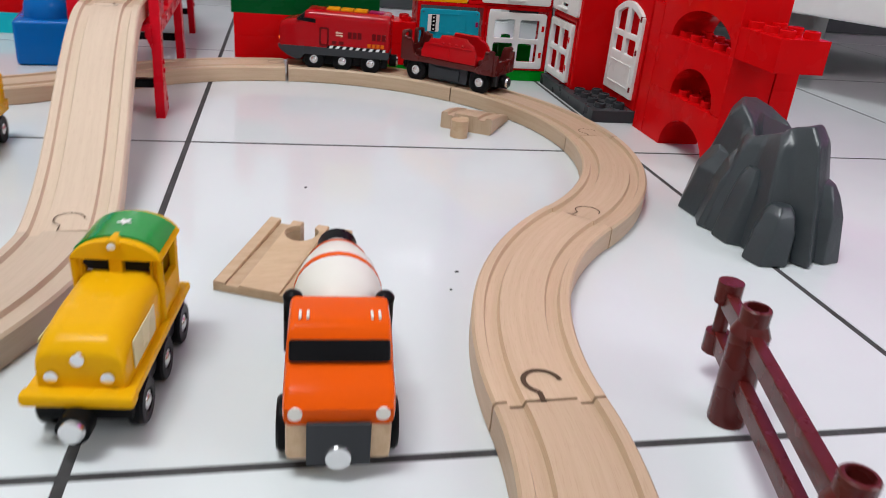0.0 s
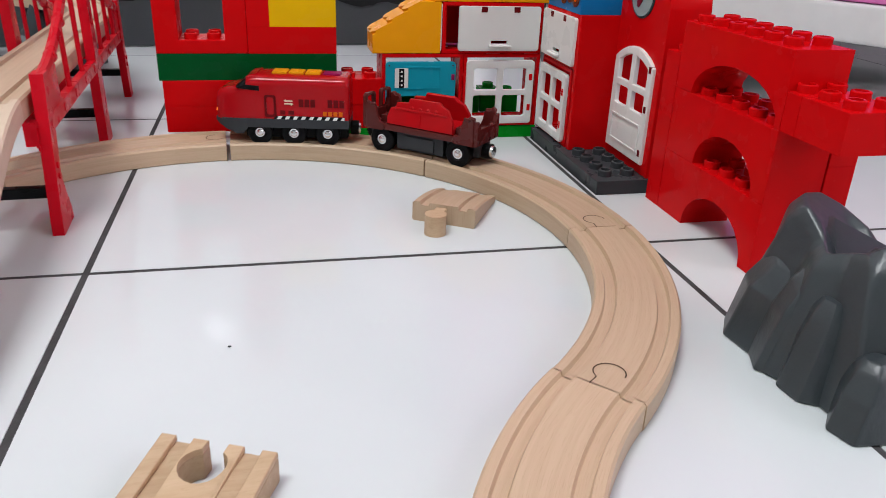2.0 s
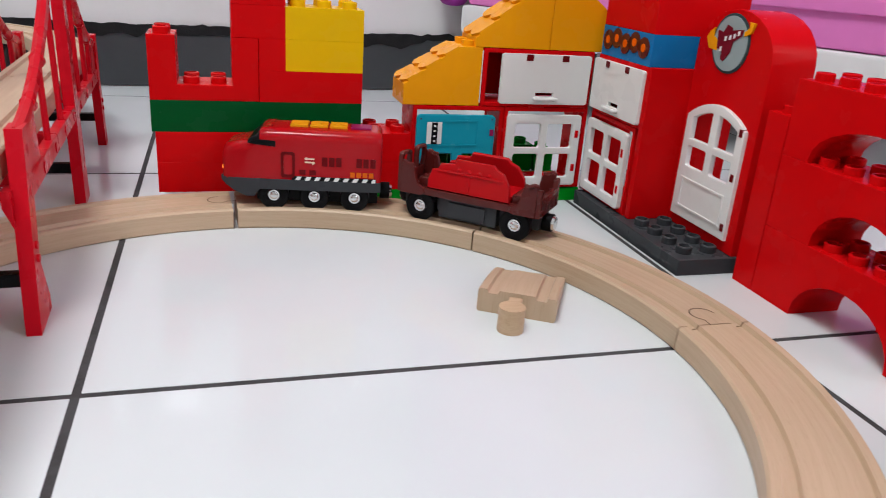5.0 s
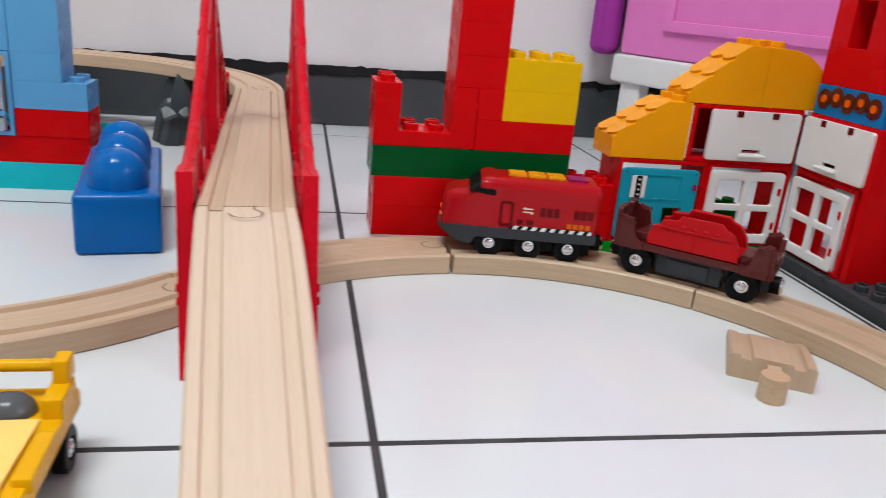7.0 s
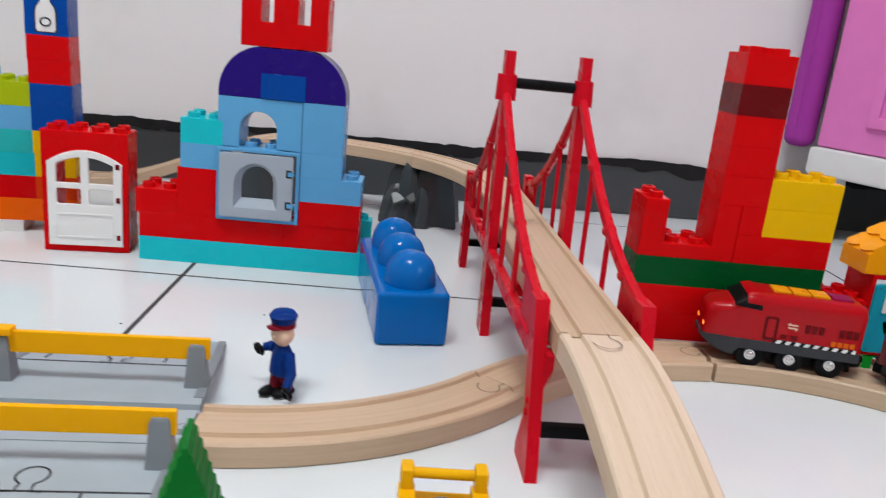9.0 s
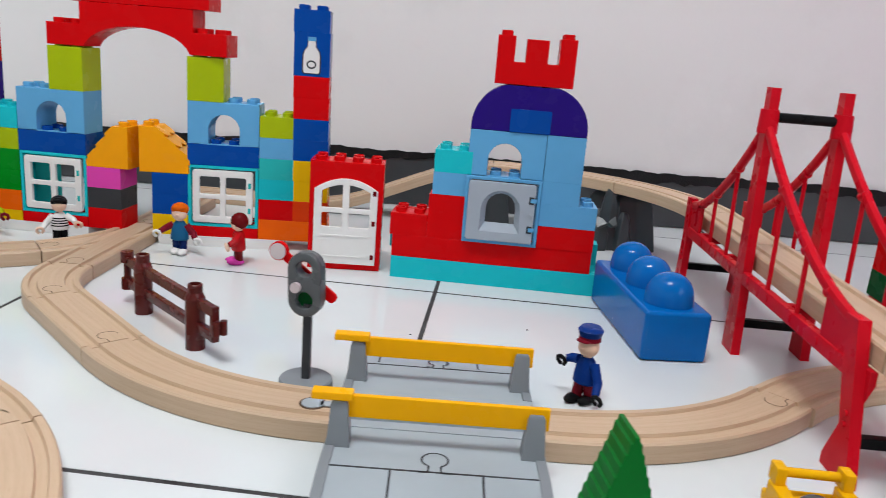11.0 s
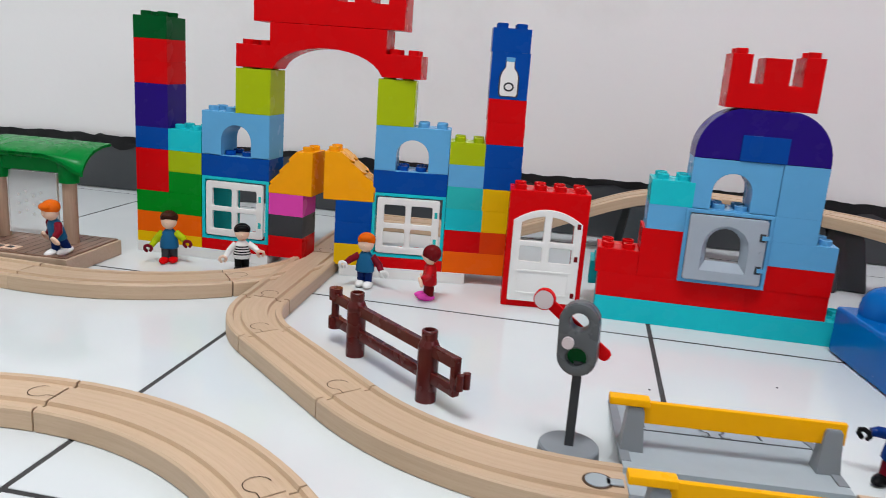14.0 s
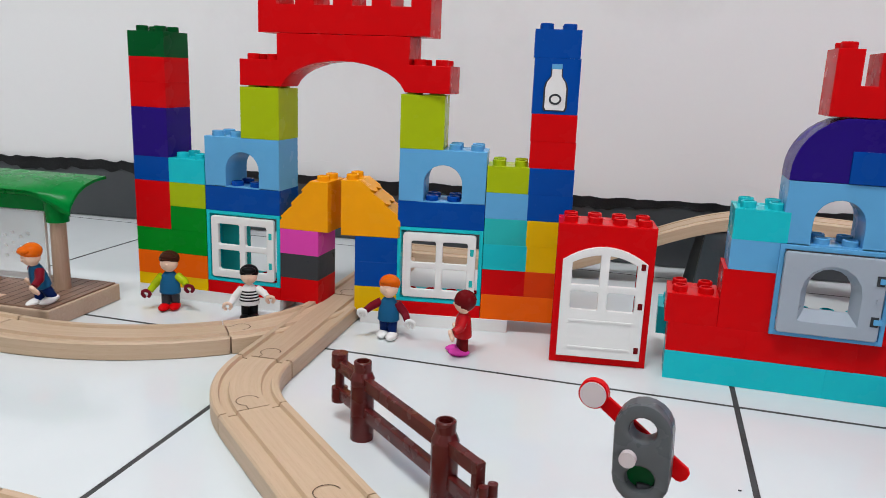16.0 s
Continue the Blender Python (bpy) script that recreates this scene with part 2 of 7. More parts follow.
def flat_faces(me, limit):
    """Corner normals weighted by area: large faces stay flat, their rounded edges roll over."""
    normal = [p.normal.copy() for p in me.polygons]
    area = [p.area for p in me.polygons]
    round_vertex = [[] for _ in me.vertices]
    for p in me.polygons:
        for v in p.vertices:
            round_vertex[v].append(p.index)
    out = []
    for p in me.polygons:
        n = normal[p.index]
        for v in p.vertices:
            total = Vector((0, 0, 0))
            for q in round_vertex[v]:
                if normal[q].dot(n) > limit:
                    total += normal[q] * area[q]
            out.append(total.normalized() if total.length > 1e-15 else n)
    me.normals_split_custom_set(out)


def to_mesh(name, bm, mats, smooth=38):
    me = bpy.data.meshes.new(name)
    bmesh.ops.recalc_face_normals(bm, faces=bm.faces)
    bm.to_mesh(me)
    bm.free()
    for m in mats if isinstance(mats, (list, tuple)) else [mats]:
        me.materials.append(m)
    if smooth:
        for p in me.polygons:
            p.use_smooth = True
        flat_faces(me, math.cos(radians(smooth)))
    return me


def part(name, g, mats, parent=None, label="", m=None, smooth=38):
    """One mesh object from a bmesh or builder, in world coordinates or placed by m, under parent."""
    ob = new(name, to_mesh(name, g.bm if isinstance(g, G) else g, mats, smooth))
    if m is not None:
        ob.matrix_basis = m
    attach(ob, parent)
    return tagged(ob, label) if label else ob


class G:
    """A bmesh with shapes added one after another; at: a matrix for all that follows."""

    def __init__(self, at=None):
        self.bm, self.at, self.mi = bmesh.new(), at or Matrix(), 0

    def done(self, verts, m=None):
        verts = list(verts)
        bmesh.ops.transform(self.bm, matrix=self.at @ (m or Matrix()), verts=verts)
        for f in {f for v in verts for f in v.link_faces}:
            f.material_index = self.mi
        return self

    def bevel(self, verts, w, seg=2):
        edges = list({e for v in verts for e in v.link_edges})
        out = bmesh.ops.bevel(self.bm, geom=edges, offset=w, segments=seg, affect="EDGES", profile=0.5, clamp_overlap=True)
        return set(out["verts"]) | {v for v in verts if v.is_valid}

    def box(self, x0, x1, y0, y1, z0, z1, w=0.0, seg=2, m=None):
        verts = bmesh.ops.create_cube(self.bm, size=1)["verts"]
        bmesh.ops.transform(self.bm, matrix=Matrix.Translation(((x0 + x1) / 2, (y0 + y1) / 2, (z0 + z1) / 2)) @ Matrix.Diagonal((x1 - x0, y1 - y0, z1 - z0, 1)), verts=verts)
        if w:
            verts = self.bevel(verts, w, seg)
        return self.done(verts, m)

    def tube(self, a, b, r0, r1=None, seg=14, m=None):
        a, b = Vector(a), Vector(b)
        d = b - a
        verts = bmesh.ops.create_cone(self.bm, cap_ends=True, segments=seg, radius1=r0, radius2=r0 if r1 is None else r1, depth=d.length)["verts"]
        bmesh.ops.transform(self.bm, matrix=Matrix.Translation((a + b) / 2) @ d.to_track_quat("Z", "Y").to_matrix().to_4x4(), verts=verts)
        return self.done(verts, m)

    def ball(self, c, r, seg=14, m=None):
        r = r if isinstance(r, tuple) else (r, r, r)
        verts = bmesh.ops.create_uvsphere(self.bm, u_segments=seg, v_segments=max(6, seg // 2 + 1), radius=1)["verts"]
        bmesh.ops.transform(self.bm, matrix=Matrix.Translation(c) @ Matrix.Diagonal((*r, 1)), verts=verts)
        return self.done(verts, m)

    def slab(self, outline, depth, holes=(), w=0.0, m=None):
        """A plate drawn in x and z, with holes, from y = 0 to y = depth."""
        edges, new_verts = [], []
        for loop in (outline, *holes):
            vs = [self.bm.verts.new((u, 0, v)) for u, v in loop]
            new_verts += vs
            edges += [self.bm.edges.new((vs[i], vs[(i + 1) % len(vs)])) for i in range(len(vs))]
        if holes:
            faces = [f for f in bmesh.ops.triangle_fill(self.bm, use_beauty=True, edges=edges)["geom"] if isinstance(f, bmesh.types.BMFace)]
        else:
            faces = [self.bm.faces.new(new_verts)]
        rim = set(edges)
        out = bmesh.ops.extrude_face_region(self.bm, geom=faces)["geom"]
        top = [v for v in out if isinstance(v, bmesh.types.BMVert)]
        bmesh.ops.translate(self.bm, verts=top, vec=(0, depth, 0))
        verts = set(new_verts) | set(top)
        if w:
            self.bm.normal_update()
            sharp = [e for e in rim if e.is_valid] + [e for e in out if isinstance(e, bmesh.types.BMEdge) and e.is_valid and e.calc_face_angle(0) > 1.0]
            o = bmesh.ops.bevel(self.bm, geom=sharp, offset=w, segments=2, affect="EDGES", profile=0.5)
            verts = {v for v in verts if v.is_valid} | set(o["verts"])
        return self.done(verts, m)

    def rings(self, loops, m=None, closed=False):
        """Skin over loops of points, with caps."""
        rows = [[self.bm.verts.new(p) for p in loop] for loop in loops]
        n = len(rows[0])
        for a, b in zip(rows, rows[1:]):
            for i in range(n):
                self.bm.faces.new((a[i], a[(i + 1) % n], b[(i + 1) % n], b[i]))
        if not closed:
            self.bm.faces.new(rows[0][::-1])
            self.bm.faces.new(rows[-1])
        return self.done([v for r in rows for v in r], m)


def arc_pts(cx, cz, r, a0, a1, n, rz=None):
    rz = r if rz is None else rz
    return [(cx + r * math.cos(radians(a0 + (a1 - a0) * i / n)), cz + rz * math.sin(radians(a0 + (a1 - a0) * i / n))) for i in range(n + 1)]


def rect(x0, x1, z0, z1):
    return [(x0, z0), (x1, z0), (x1, z1), (x0, z1)]


def soft_rect(x0, x1, z0, z1, r, n=4):
    return (arc_pts(x1 - r, z0 + r, r, -90, 0, n) + arc_pts(x1 - r, z1 - r, r, 0, 90, n) + arc_pts(x0 + r, z1 - r, r, 90, 180, n) + arc_pts(x0 + r, z0 + r, r, 180, 270, n))


def arched(x0, x1, z0, z1, rise, n=8):
    """A door shape: straight sides and a bowed head."""
    return [(x0, z0), (x1, z0)] + arc_pts((x0 + x1) / 2, z1 - rise, (x1 - x0) / 2, 0, 180, n, rise)


# ---- studded building bricks ----
P, BH = 0.016, 0.0192          # stud pitch, brick height
brick_meshes = {}


def add_stud(g, x, y, z):
    seg, r, ri, h = 14, 0.0047, 0.0033, 0.0042
    ring = lambda rad, zz: [(x + rad * math.cos(2 * math.pi * i / seg), y + rad * math.sin(2 * math.pi * i / seg), zz) for i in range(seg)]
    g.rings([ring(r, z - 0.0002), ring(r, z + h - 0.0005), ring(r - 0.0005, z + h), ring(ri, z + h), ring(ri, z + 0.0008)])


def brick_mesh(nx, ny, h, mat, studs=True):
    key = (nx, ny, round(h, 4), mat.name, studs)
    if key not in brick_meshes:
        g = G()
        e = 0.00002
        g.box(e, nx * P - e, e, ny * P - e, e, h - e, 0.00013, 1)
        if studs:
            for i in range(nx):
                for j in range(ny):
                    add_stud(g, (i + 0.5) * P, (j + 0.5) * P, h - e)
        brick_meshes[key] = to_mesh("brick", g.bm, mat)
    return brick_meshes[key]


def brick(parent, x, y, z, nx, ny, h, mat, name="brick", label="", turn=0, at=None):
    ob = new(name, brick_mesh(nx, ny, h * BH, mat))
    wob = random.uniform(-0.08, 0.08)
    ob.matrix_basis = pose(x + random.uniform(-1, 1) * 0.00006, y + random.uniform(-1, 1) * 0.00008, z, 0, 0, turn + wob)
    if at is not None:
        ob.matrix_basis = at @ ob.matrix_basis
    attach(ob, parent)
    return tagged(ob, label) if label else ob


stud_meshes = {}


def stud(parent, p, mat):
    if mat.name not in stud_meshes:
        g = G()
        add_stud(g, 0, 0, 0)
        stud_meshes[mat.name] = to_mesh("stud", g.bm, mat)
    ob = new("stud", stud_meshes[mat.name])
    ob.matrix_basis = Matrix.Translation(p)
    return attach(ob, parent)


def studs_on(parent, x, y, z, nx, ny, mat, at=None):
    for i in range(nx):
        for j in range(ny):
            stud(parent, (at or Matrix()) @ Vector((x + (i + 0.5) * P, y + (j + 0.5) * P, z)), mat)


# ---- room ----
WALL_AT = pose(0, 0.668, 0, 0, 0, 2.7)


def room():
    g = G()
    # back wall with its window opening
    outline = rect(-2.6, 2.0, 0, 2.5)
    g.slab(outline, 0.12, [rect(-0.5, 0.36, 0.405, 1.3)], m=WALL_AT)
    tagged(part("wall_north", g, WALL), "white painted plaster wall with faint marks", "wall", kind="structure")
    wall = bpy.data.objects["wall_north"]
    for x, z, length, slope, seed in ((-0.345, 0.118, 0.034, 0.05, 1), (-0.285, 0.093, 0.030, -0.22, 2), (-0.262, 0.086, 0.018, -0.35, 3), (-0.612, 0.117, 0.022, 0.1, 4), (-0.585, 0.128, 0.016, 0.3, 5), (-0.765, 0.085, 0.05, 0.03, 6), (-0.90, 0.096, 0.04, -0.05, 7)):
        up = [(x + length * k / 14, z + slope * length * k / 14 + 0.0030 * noise.noise((k * 0.55, seed * 3.1, 0))) for k in range(15)]
        low = [(u, v - 0.0003 - 0.0012 * abs(noise.noise((k * 0.8, seed, 4)))) for k, (u, v) in enumerate(up)]
        part("plaster_mark", G().slab(low + up[::-1], 0.0006, m=WALL_AT @ Matrix.Translation((0, -0.0004, 0))), WALL, wall, "small raised flake in the plaster")
    for name, box in (("wall_south", (-2.8, 2.2, -3.1, -3.0, 0, 2.5)), ("wall_west", (-2.7, -2.6, -3.0, 0.8, 0, 2.5))):
        tagged(part(name, G().box(*box), WALL), "plain white painted room wall", "wall", kind="structure")
    # unseen wall; its opening is assumed, to go with the side fill
    g = G(Matrix.Translation((1.9, 0, 0)) @ pose(0, 0, 0, 0, 0, 90))
    g.slab(rect(-3.0, 0.85, 0, 2.5), -0.1, [rect(-2.0, -0.85, 0.7, 1.9)])
    tagged(part("wall_east", g, WALL), "plain white unseen wall with an assumed window opening", "wall", kind="structure")
    tagged(part("ceiling", G().box(-2.8, 2.2, -3.1, 0.9, 2.5, 2.6), CEIL), "plain white painted ceiling", "ceiling", kind="structure")
    # black painted skirting band with an uneven upper edge
    top = [(x / 100 - 2.55, 0.069 + 0.0026 * noise.noise((x * 0.11, 0.3, 0)) + 0.0026 * noise.noise((x * 0.55, 5, 0)) + 0.0016 * noise.noise((x * 1.7, 9, 0))) for x in [k * 0.7 for k in range(628)]]
    g = G().slab([(-2.55, 0.001), (1.83, 0.001)] + top[::-1], 0.004, m=WALL_AT @ Matrix.Translation((0, -0.004, 0)))
    board = tagged(part("baseboard", g, SKIRT), "dark grey skirting band with a ragged black upper edge", "baseboard", kind="structure")
    low = [(x, z - max(0.0025, 0.011 + 0.013 * noise.noise((x * 7, 2, 0)) + 0.007 * noise.noise((x * 31, 7, 0)) + 0.003 * noise.noise((x * 110, 3, 0)))) for x, z in top]
    g = G().slab(low + [(x, z + 0.0006) for x, z in reversed(top)], 0.0016, m=WALL_AT @ Matrix.Translation((0, -0.0052, 0)))
    part("painted_edge", g, SKIRT_EDGE, board)
    # window in the back wall
    w = thing("window_1", (-0.07, 0.7, 0.405), 2.7, "white framed window with drawn pale curtain panels", "window", kind="structure")
    at = WALL_AT
    for x0, x1, z0, z1 in ((-0.5, 0.36, 0.405, 0.412), (-0.5, 0.36, 1.29, 1.3), (-0.5, -0.485, 0.412, 1.29), (0.345, 0.36, 0.412, 1.29), (-0.078, -0.062, 0.412, 1.29)):
        part("window_frame", G().box(x0, x1, 0.03, 0.07, z0, z1, 0.002, m=at), CAB_WHITE, w)
    for x0, x1 in ((-0.485, -0.078), (-0.062, 0.345)):
        p = part("pane", G().box(x0, x1, 0.046, 0.05, 0.412, 1.29, m=at), GLASS, w)
        p.visible_shadow = False
    for x0, x1, hem in ((-0.498, -0.43, 0.421), (-0.428, -0.36, 0.418), (-0.358, -0.16, 0.408), (-0.158, -0.115, 0.4195), (-0.113, -0.085, 0.417), (-0.083, -0.022, 0.409), (-0.02, 0.012, 0.4225), (0.014, 0.055, 0.419), (0.057, 0.235, 0.408), (0.237, 0.30, 0.4185), (0.302, 0.358, 0.408)):
        part("curtain_panel", G().box(x0, x1, 0.022, 0.0245, hem, 1.288, m=at), FABRIC, w)
    lamp = thing("ceiling_lamp", (-0.55, -0.55, 2.4), 0, "white rectangular ceiling lamp", "ceiling lamp")
    part("frame", G().box(-1.02, -0.08, -0.82, -0.28, 2.40, 2.497, 0.01), CAB_WHITE, lamp)


room()


# ---- floor: joints below, tiles as pieces ----
TP = 0.302
floor = tagged(part("floor", G().box(-2.75, 2.1, -3.05, 0.85, -0.03, -0.0004), GROUT), "glossy white ceramic tile floor with dark grout joints", "floor", kind="structure")


def tiles():
    xs = [-0.595 - TP * k for k in range(7, 0, -1)] + [-0.595, -0.3045, 0.0, 0.296] + [0.296 + TP * k for k in range(1, 6)]
    ys = [-0.3045 - TP * k for k in range(8, 0, -1)] + [-0.3045, 0.0015, 0.301, 0.602, 0.86]
    shapes = {}
    for x0, x1 in zip(xs, xs[1:]):
        # the western columns are laid a little out of line
        rows = [-0.0115 if x1 < -0.3 and y == 0.0015 else y for y in ys]
        for y0, y1 in zip(rows, rows[1:]):
            w, h = (x1 - x0) / 2 - 0.0016, (y1 - y0) / 2 - 0.0016
            key = (round(w, 4), round(h, 4))
            if key not in shapes:
                shapes[key] = to_mesh("tile", G().box(-w, w, -h, h, -0.008, 0.0, 0.0004).bm, TILE)
            ob = new("tile", shapes[key])
            ob.matrix_basis = pose((x0 + x1) / 2, (y0 + y1) / 2, random.uniform(-0.0001, 0.0))
            attach(ob, floor)


# ---- wooden track ----
TH = 0.012
PROFILE = [(-0.0184, 0.0), (0.0184, 0.0), (0.0191, 0.0008), (0.0191, 0.0109), (0.0181, TH), (0.0147, TH), (0.0139, 0.0100), (0.0094, 0.0100), (0.0086, TH),
           (-0.0086, TH), (-0.0094, 0.0100), (-0.0139, 0.0100), (-0.0147, TH), (-0.0181, TH), (-0.0191, 0.0109), (-0.0191, 0.0008)]


def sweep(stations):
    """Track bed along stations (x, y, z, heading in degrees), with grain laid lengthwise."""
    bm = bmesh.new()
    uv = bm.loops.layers.uv.new("UVMap")
    rows, run, last = [], [], None
    for x, y, z, h in stations:
        c, s = math.cos(radians(h)), math.sin(radians(h))
        run.append((run[-1] if run else 0) + (math.dist(last, (x, y, z)) if last else 0))
        last = (x, y, z)
        rows.append([bm.verts.new((x - s * u, y + c * u, z + v)) for u, v in PROFILE])
    n = len(PROFILE)
    girth = [0.0]
    for i in range(n):
        girth.append(girth[-1] + math.dist(PROFILE[i], PROFILE[(i + 1) % n]))
    for k in range(len(rows) - 1):
        for i in range(n):
            f = bm.faces.new((rows[k][i], rows[k][(i + 1) % n], rows[k + 1][(i + 1) % n], rows[k + 1][i]))
            for lp, (a, b) in zip(f.loops, ((k, i), (k, i + 1), (k + 1, i + 1), (k + 1, i))):
                lp[uv].uv = (run[a] + 0.37 * n, girth[b])
    for row, k in ((rows[0][::-1], 0), (rows[-1], -1)):
        f = bm.faces.new(row)
        for lp in f.loops:
            lp[uv].uv = (lp.vert.co.z * 0.5, lp.vert.co.x + lp.vert.co.y)
    return bm


def keyhole(x, y, z, heading, lift=0.00025, w=0.00026, at=None, whole=False):
    """The thin open joint round a track's plug, laid in the top face; the plug points along heading."""
    pts = [(-0.0005, 0.0031), (0.0045, 0.0028)] + [(0.0105 + 0.0062 * math.cos(radians(a)), 0.0062 * math.sin(radians(a))) for a in range(150, -151 if whole else -91, -20)]
    if whole:
        pts = [(-0.0005, 0.0075), (-0.0005, 0.0031)] + pts[1:] + [(0.0045, -0.0028), (-0.0005, -0.0031), (-0.0005, -0.0075)]
    g = G(at or pose(x, y, z + TH + lift, 0, 0, heading))
    vs = []
    for i, (u, v) in enumerate(pts):
        a, b = pts[max(i - 1, 0)], pts[min(i + 1, len(pts) - 1)]
        d = Vector((b[0] - a[0], b[1] - a[1])).normalized()
        vs.append((g.bm.verts.new((u - d.y * w, v + d.x * w, 0)), g.bm.verts.new((u + d.y * w, v - d.x * w, 0))))
    for a, b in zip(vs, vs[1:]):
        g.bm.faces.new((a[0], a[1], b[1], b[0]))
    g.done([v for p in vs for v in p])
    return g


def track(kind_name, stations, label, plug_end=True, group="wooden railway track", plug_start=False, mat=None):
    m = stations[len(stations) // 2]
    t = thing(kind_name, (m[0], m[1], m[2]), 0, label, "toy track", group)
    part("track_bed", sweep(stations), mat or BEECH, t, smooth=30)
    if plug_end:
        x, y, z, h = stations[-1]
        part("connector_joint", keyhole(x, y, z, h), GAP, t)
    if plug_start:
        x, y, z, h = stations[0]
        part("connector_joint", keyhole(x, y, z, h), GAP, t)
    return t


def arc(cx, cy, r, a0, a1, z=0.0, n=20, gap=0.0005):
    """Stations round a centre; the angle runs from a0 to a1."""
    da = math.degrees(gap / r) * (1 if a1 > a0 else -1)
    a0, a1 = a0 + da, a1 - da
    out = []
    for i in range(n + 1):
        a = a0 + (a1 - a0) * i / n
        out.append((cx + r * math.cos(radians(a)), cy + r * math.sin(radians(a)), z, a + (90 if a1 > a0 else -90)))
    return out


def line(x0, y0, x1, y1, z0=0.0, z1=0.0, n=2, bend=False, gap=0.0005):
    h = math.degrees(math.atan2(y1 - y0, x1 - x0))
    L = math.hypot(x1 - x0, y1 - y0)
    out = []
    for i in range(n + 1):
        t = gap / L + (1 - 2 * gap / L) * i / n
        k = t * t * (3 - 2 * t) if bend else t
        out.append((x0 + (x1 - x0) * t, y0 + (y1 - y0) * t, z0 + (z1 - z0) * k, h))
    return out


R = 0.198
C1 = (0.069, -0.001)
CURVE = "light beech wooden curved toy track with two grooves"
STRAIGHT = "light beech wooden straight toy track with two grooves"
DECK = 0.0615          # underside of the raised track


def railway():
    # the loop
    for a0, a1, g in ((-47.3, 0, 0.0004), (0, 46.2, 0.0004), (46.2, 92.2, 0.0008), (92.6, 139, 0.0008)):
        track("curved_track", arc(*C1, R, a0, a1, gap=g), CURVE, plug_start=a0 < 0)
    # bend towards the fence
    c2 = (0.3385, -0.2905)
    track("curved_track", arc(*c2, R, 132.7, 181.6, gap=0.0008), CURVE, plug_end=False)
    c3 = (c2[0] - 2 * R * math.cos(radians(1.6)), c2[1] - 2 * R * math.sin(radians(1.6)))
    near = arc(*c3, R, 1.6, -44)
    t = track("curved_track", near, CURVE)
    # its plug sits loose in a wide socket of the bend before
    x, y, z, h = near[0]
    part("connector_joint", keyhole(x, y, z, h + 180, 0.00025, 0.0009), GAP, t)
    # bend under the bridge to the crossing
    c4 = (-0.2305, 0.2605)
    track("curved_track", arc(*c4, R, -41, -89.5), CURVE)
    # beyond the crossing
    c5 = (-0.3475, 0.2536)
    track("curved_track", arc(*c5, R, -85.6, -132), CURVE)
    e = (c5[0] + R * math.cos(radians(-132)), c5[1] + R * math.sin(radians(-132)))
    L = 0.105
    s = (e[0] - 0.743 * L, e[1] + 0.669 * L)
    track("straight_track", line(*e, *s), STRAIGHT)
    r6 = 0.092
    c6 = (s[0] + r6 * 0.669, s[1] + r6 * 0.743)
    bend = arc(*c6, r6, -132, -178.5)
    track("curved_track", bend, "short-radius " + CURVE)
    # switch below the castle gate: a straight way and a branch that joins it, laid 0.2 mm lower
    x6, y6 = bend[-1][0], bend[-1][1]
    sw = track("switch_track", line(x6, y6 + 0.001, x6 - 0.007, y6 + 0.145), "beech wooden switch track whose branch bends to the platform")
    b0 = (-0.7153, 0.374)
    branch = arc(*b0, 0.12, -50, -5, z=-0.0002)
    part("branch_bed", sweep(branch), BEECH, sw, smooth=30)
    track("straight_track", line(x6 - 0.007, y6 + 0.146, x6 - 0.013, y6 + 0.29), STRAIGHT)
    # along the station platform
    c8 = (-0.7653, 0.4334)
    track("curved_track", arc(*c8, R, -95, -50), CURVE)
    x8, y8 = c8[0] + R * math.cos(radians(-95)), c8[1] + R * math.sin(radians(-95))
    track("straight_track", line(x8 - 0.144, y8 + 0.006, x8, y8), STRAIGHT, plug_end=False)
    # foreground loop
    c7 = (-0.6155, -0.1435)
    for a0, a1 in ((0, 46.3), (46.3, 90.2), (90.2, 135)):
        track("curved_track", arc(*c7, 0.197, a0, a1, gap=0.0008 if a0 > 90 else 0.0005), CURVE)
    # ramp, bridge deck, raised curve, far ramp
    fx, fy, kx, ky = -0.0495, 0.0545, -0.0613, 0.39
    mx_, my_ = fx + (kx - fx) * 0.64, fy + (ky - fy) * 0.64
    ex, ey = -0.0305, -0.166
    near_ramp = track("ramp_track", line(ex, ey, fx, fy, 0.0, DECK, 24, True), "beech wooden ramp track climbing to the red bridge", plug_end=False, mat=BEECH_LIT)
    track("straight_track", line(mx_, my_, fx, fy, DECK, DECK), "beech wooden straight track lying on the red bridge")
    track("straight_track", line(mx_, my_, kx, ky, DECK, DECK), "beech wooden straight track lying on the red bridge")
    RB = 0.2005
    c8 = (kx - RB * 0.9994, ky - RB * 0.0346)
    track("curved_track", arc(*c8, RB, 2, 47, DECK), "raised beech wooden curved track on rock supports")
    track("curved_track", arc(*c8, RB, 47, 92, DECK), "raised beech wooden curved track on rock supports")
    wx, wy = c8[0] + RB * math.cos(radians(92)), c8[1] + RB * math.sin(radians(92))
    track("ramp_track", line(wx, wy, wx - 0.2159, wy - 0.0075, DECK, 0.0, 24, True), "beech wooden ramp track running down behind the towers")
    track("straight_track", line(wx - 0.2159, wy - 0.0075, wx - 0.36, wy - 0.0125), STRAIGHT)
    c9 = (ex - R, ey + 0.004)
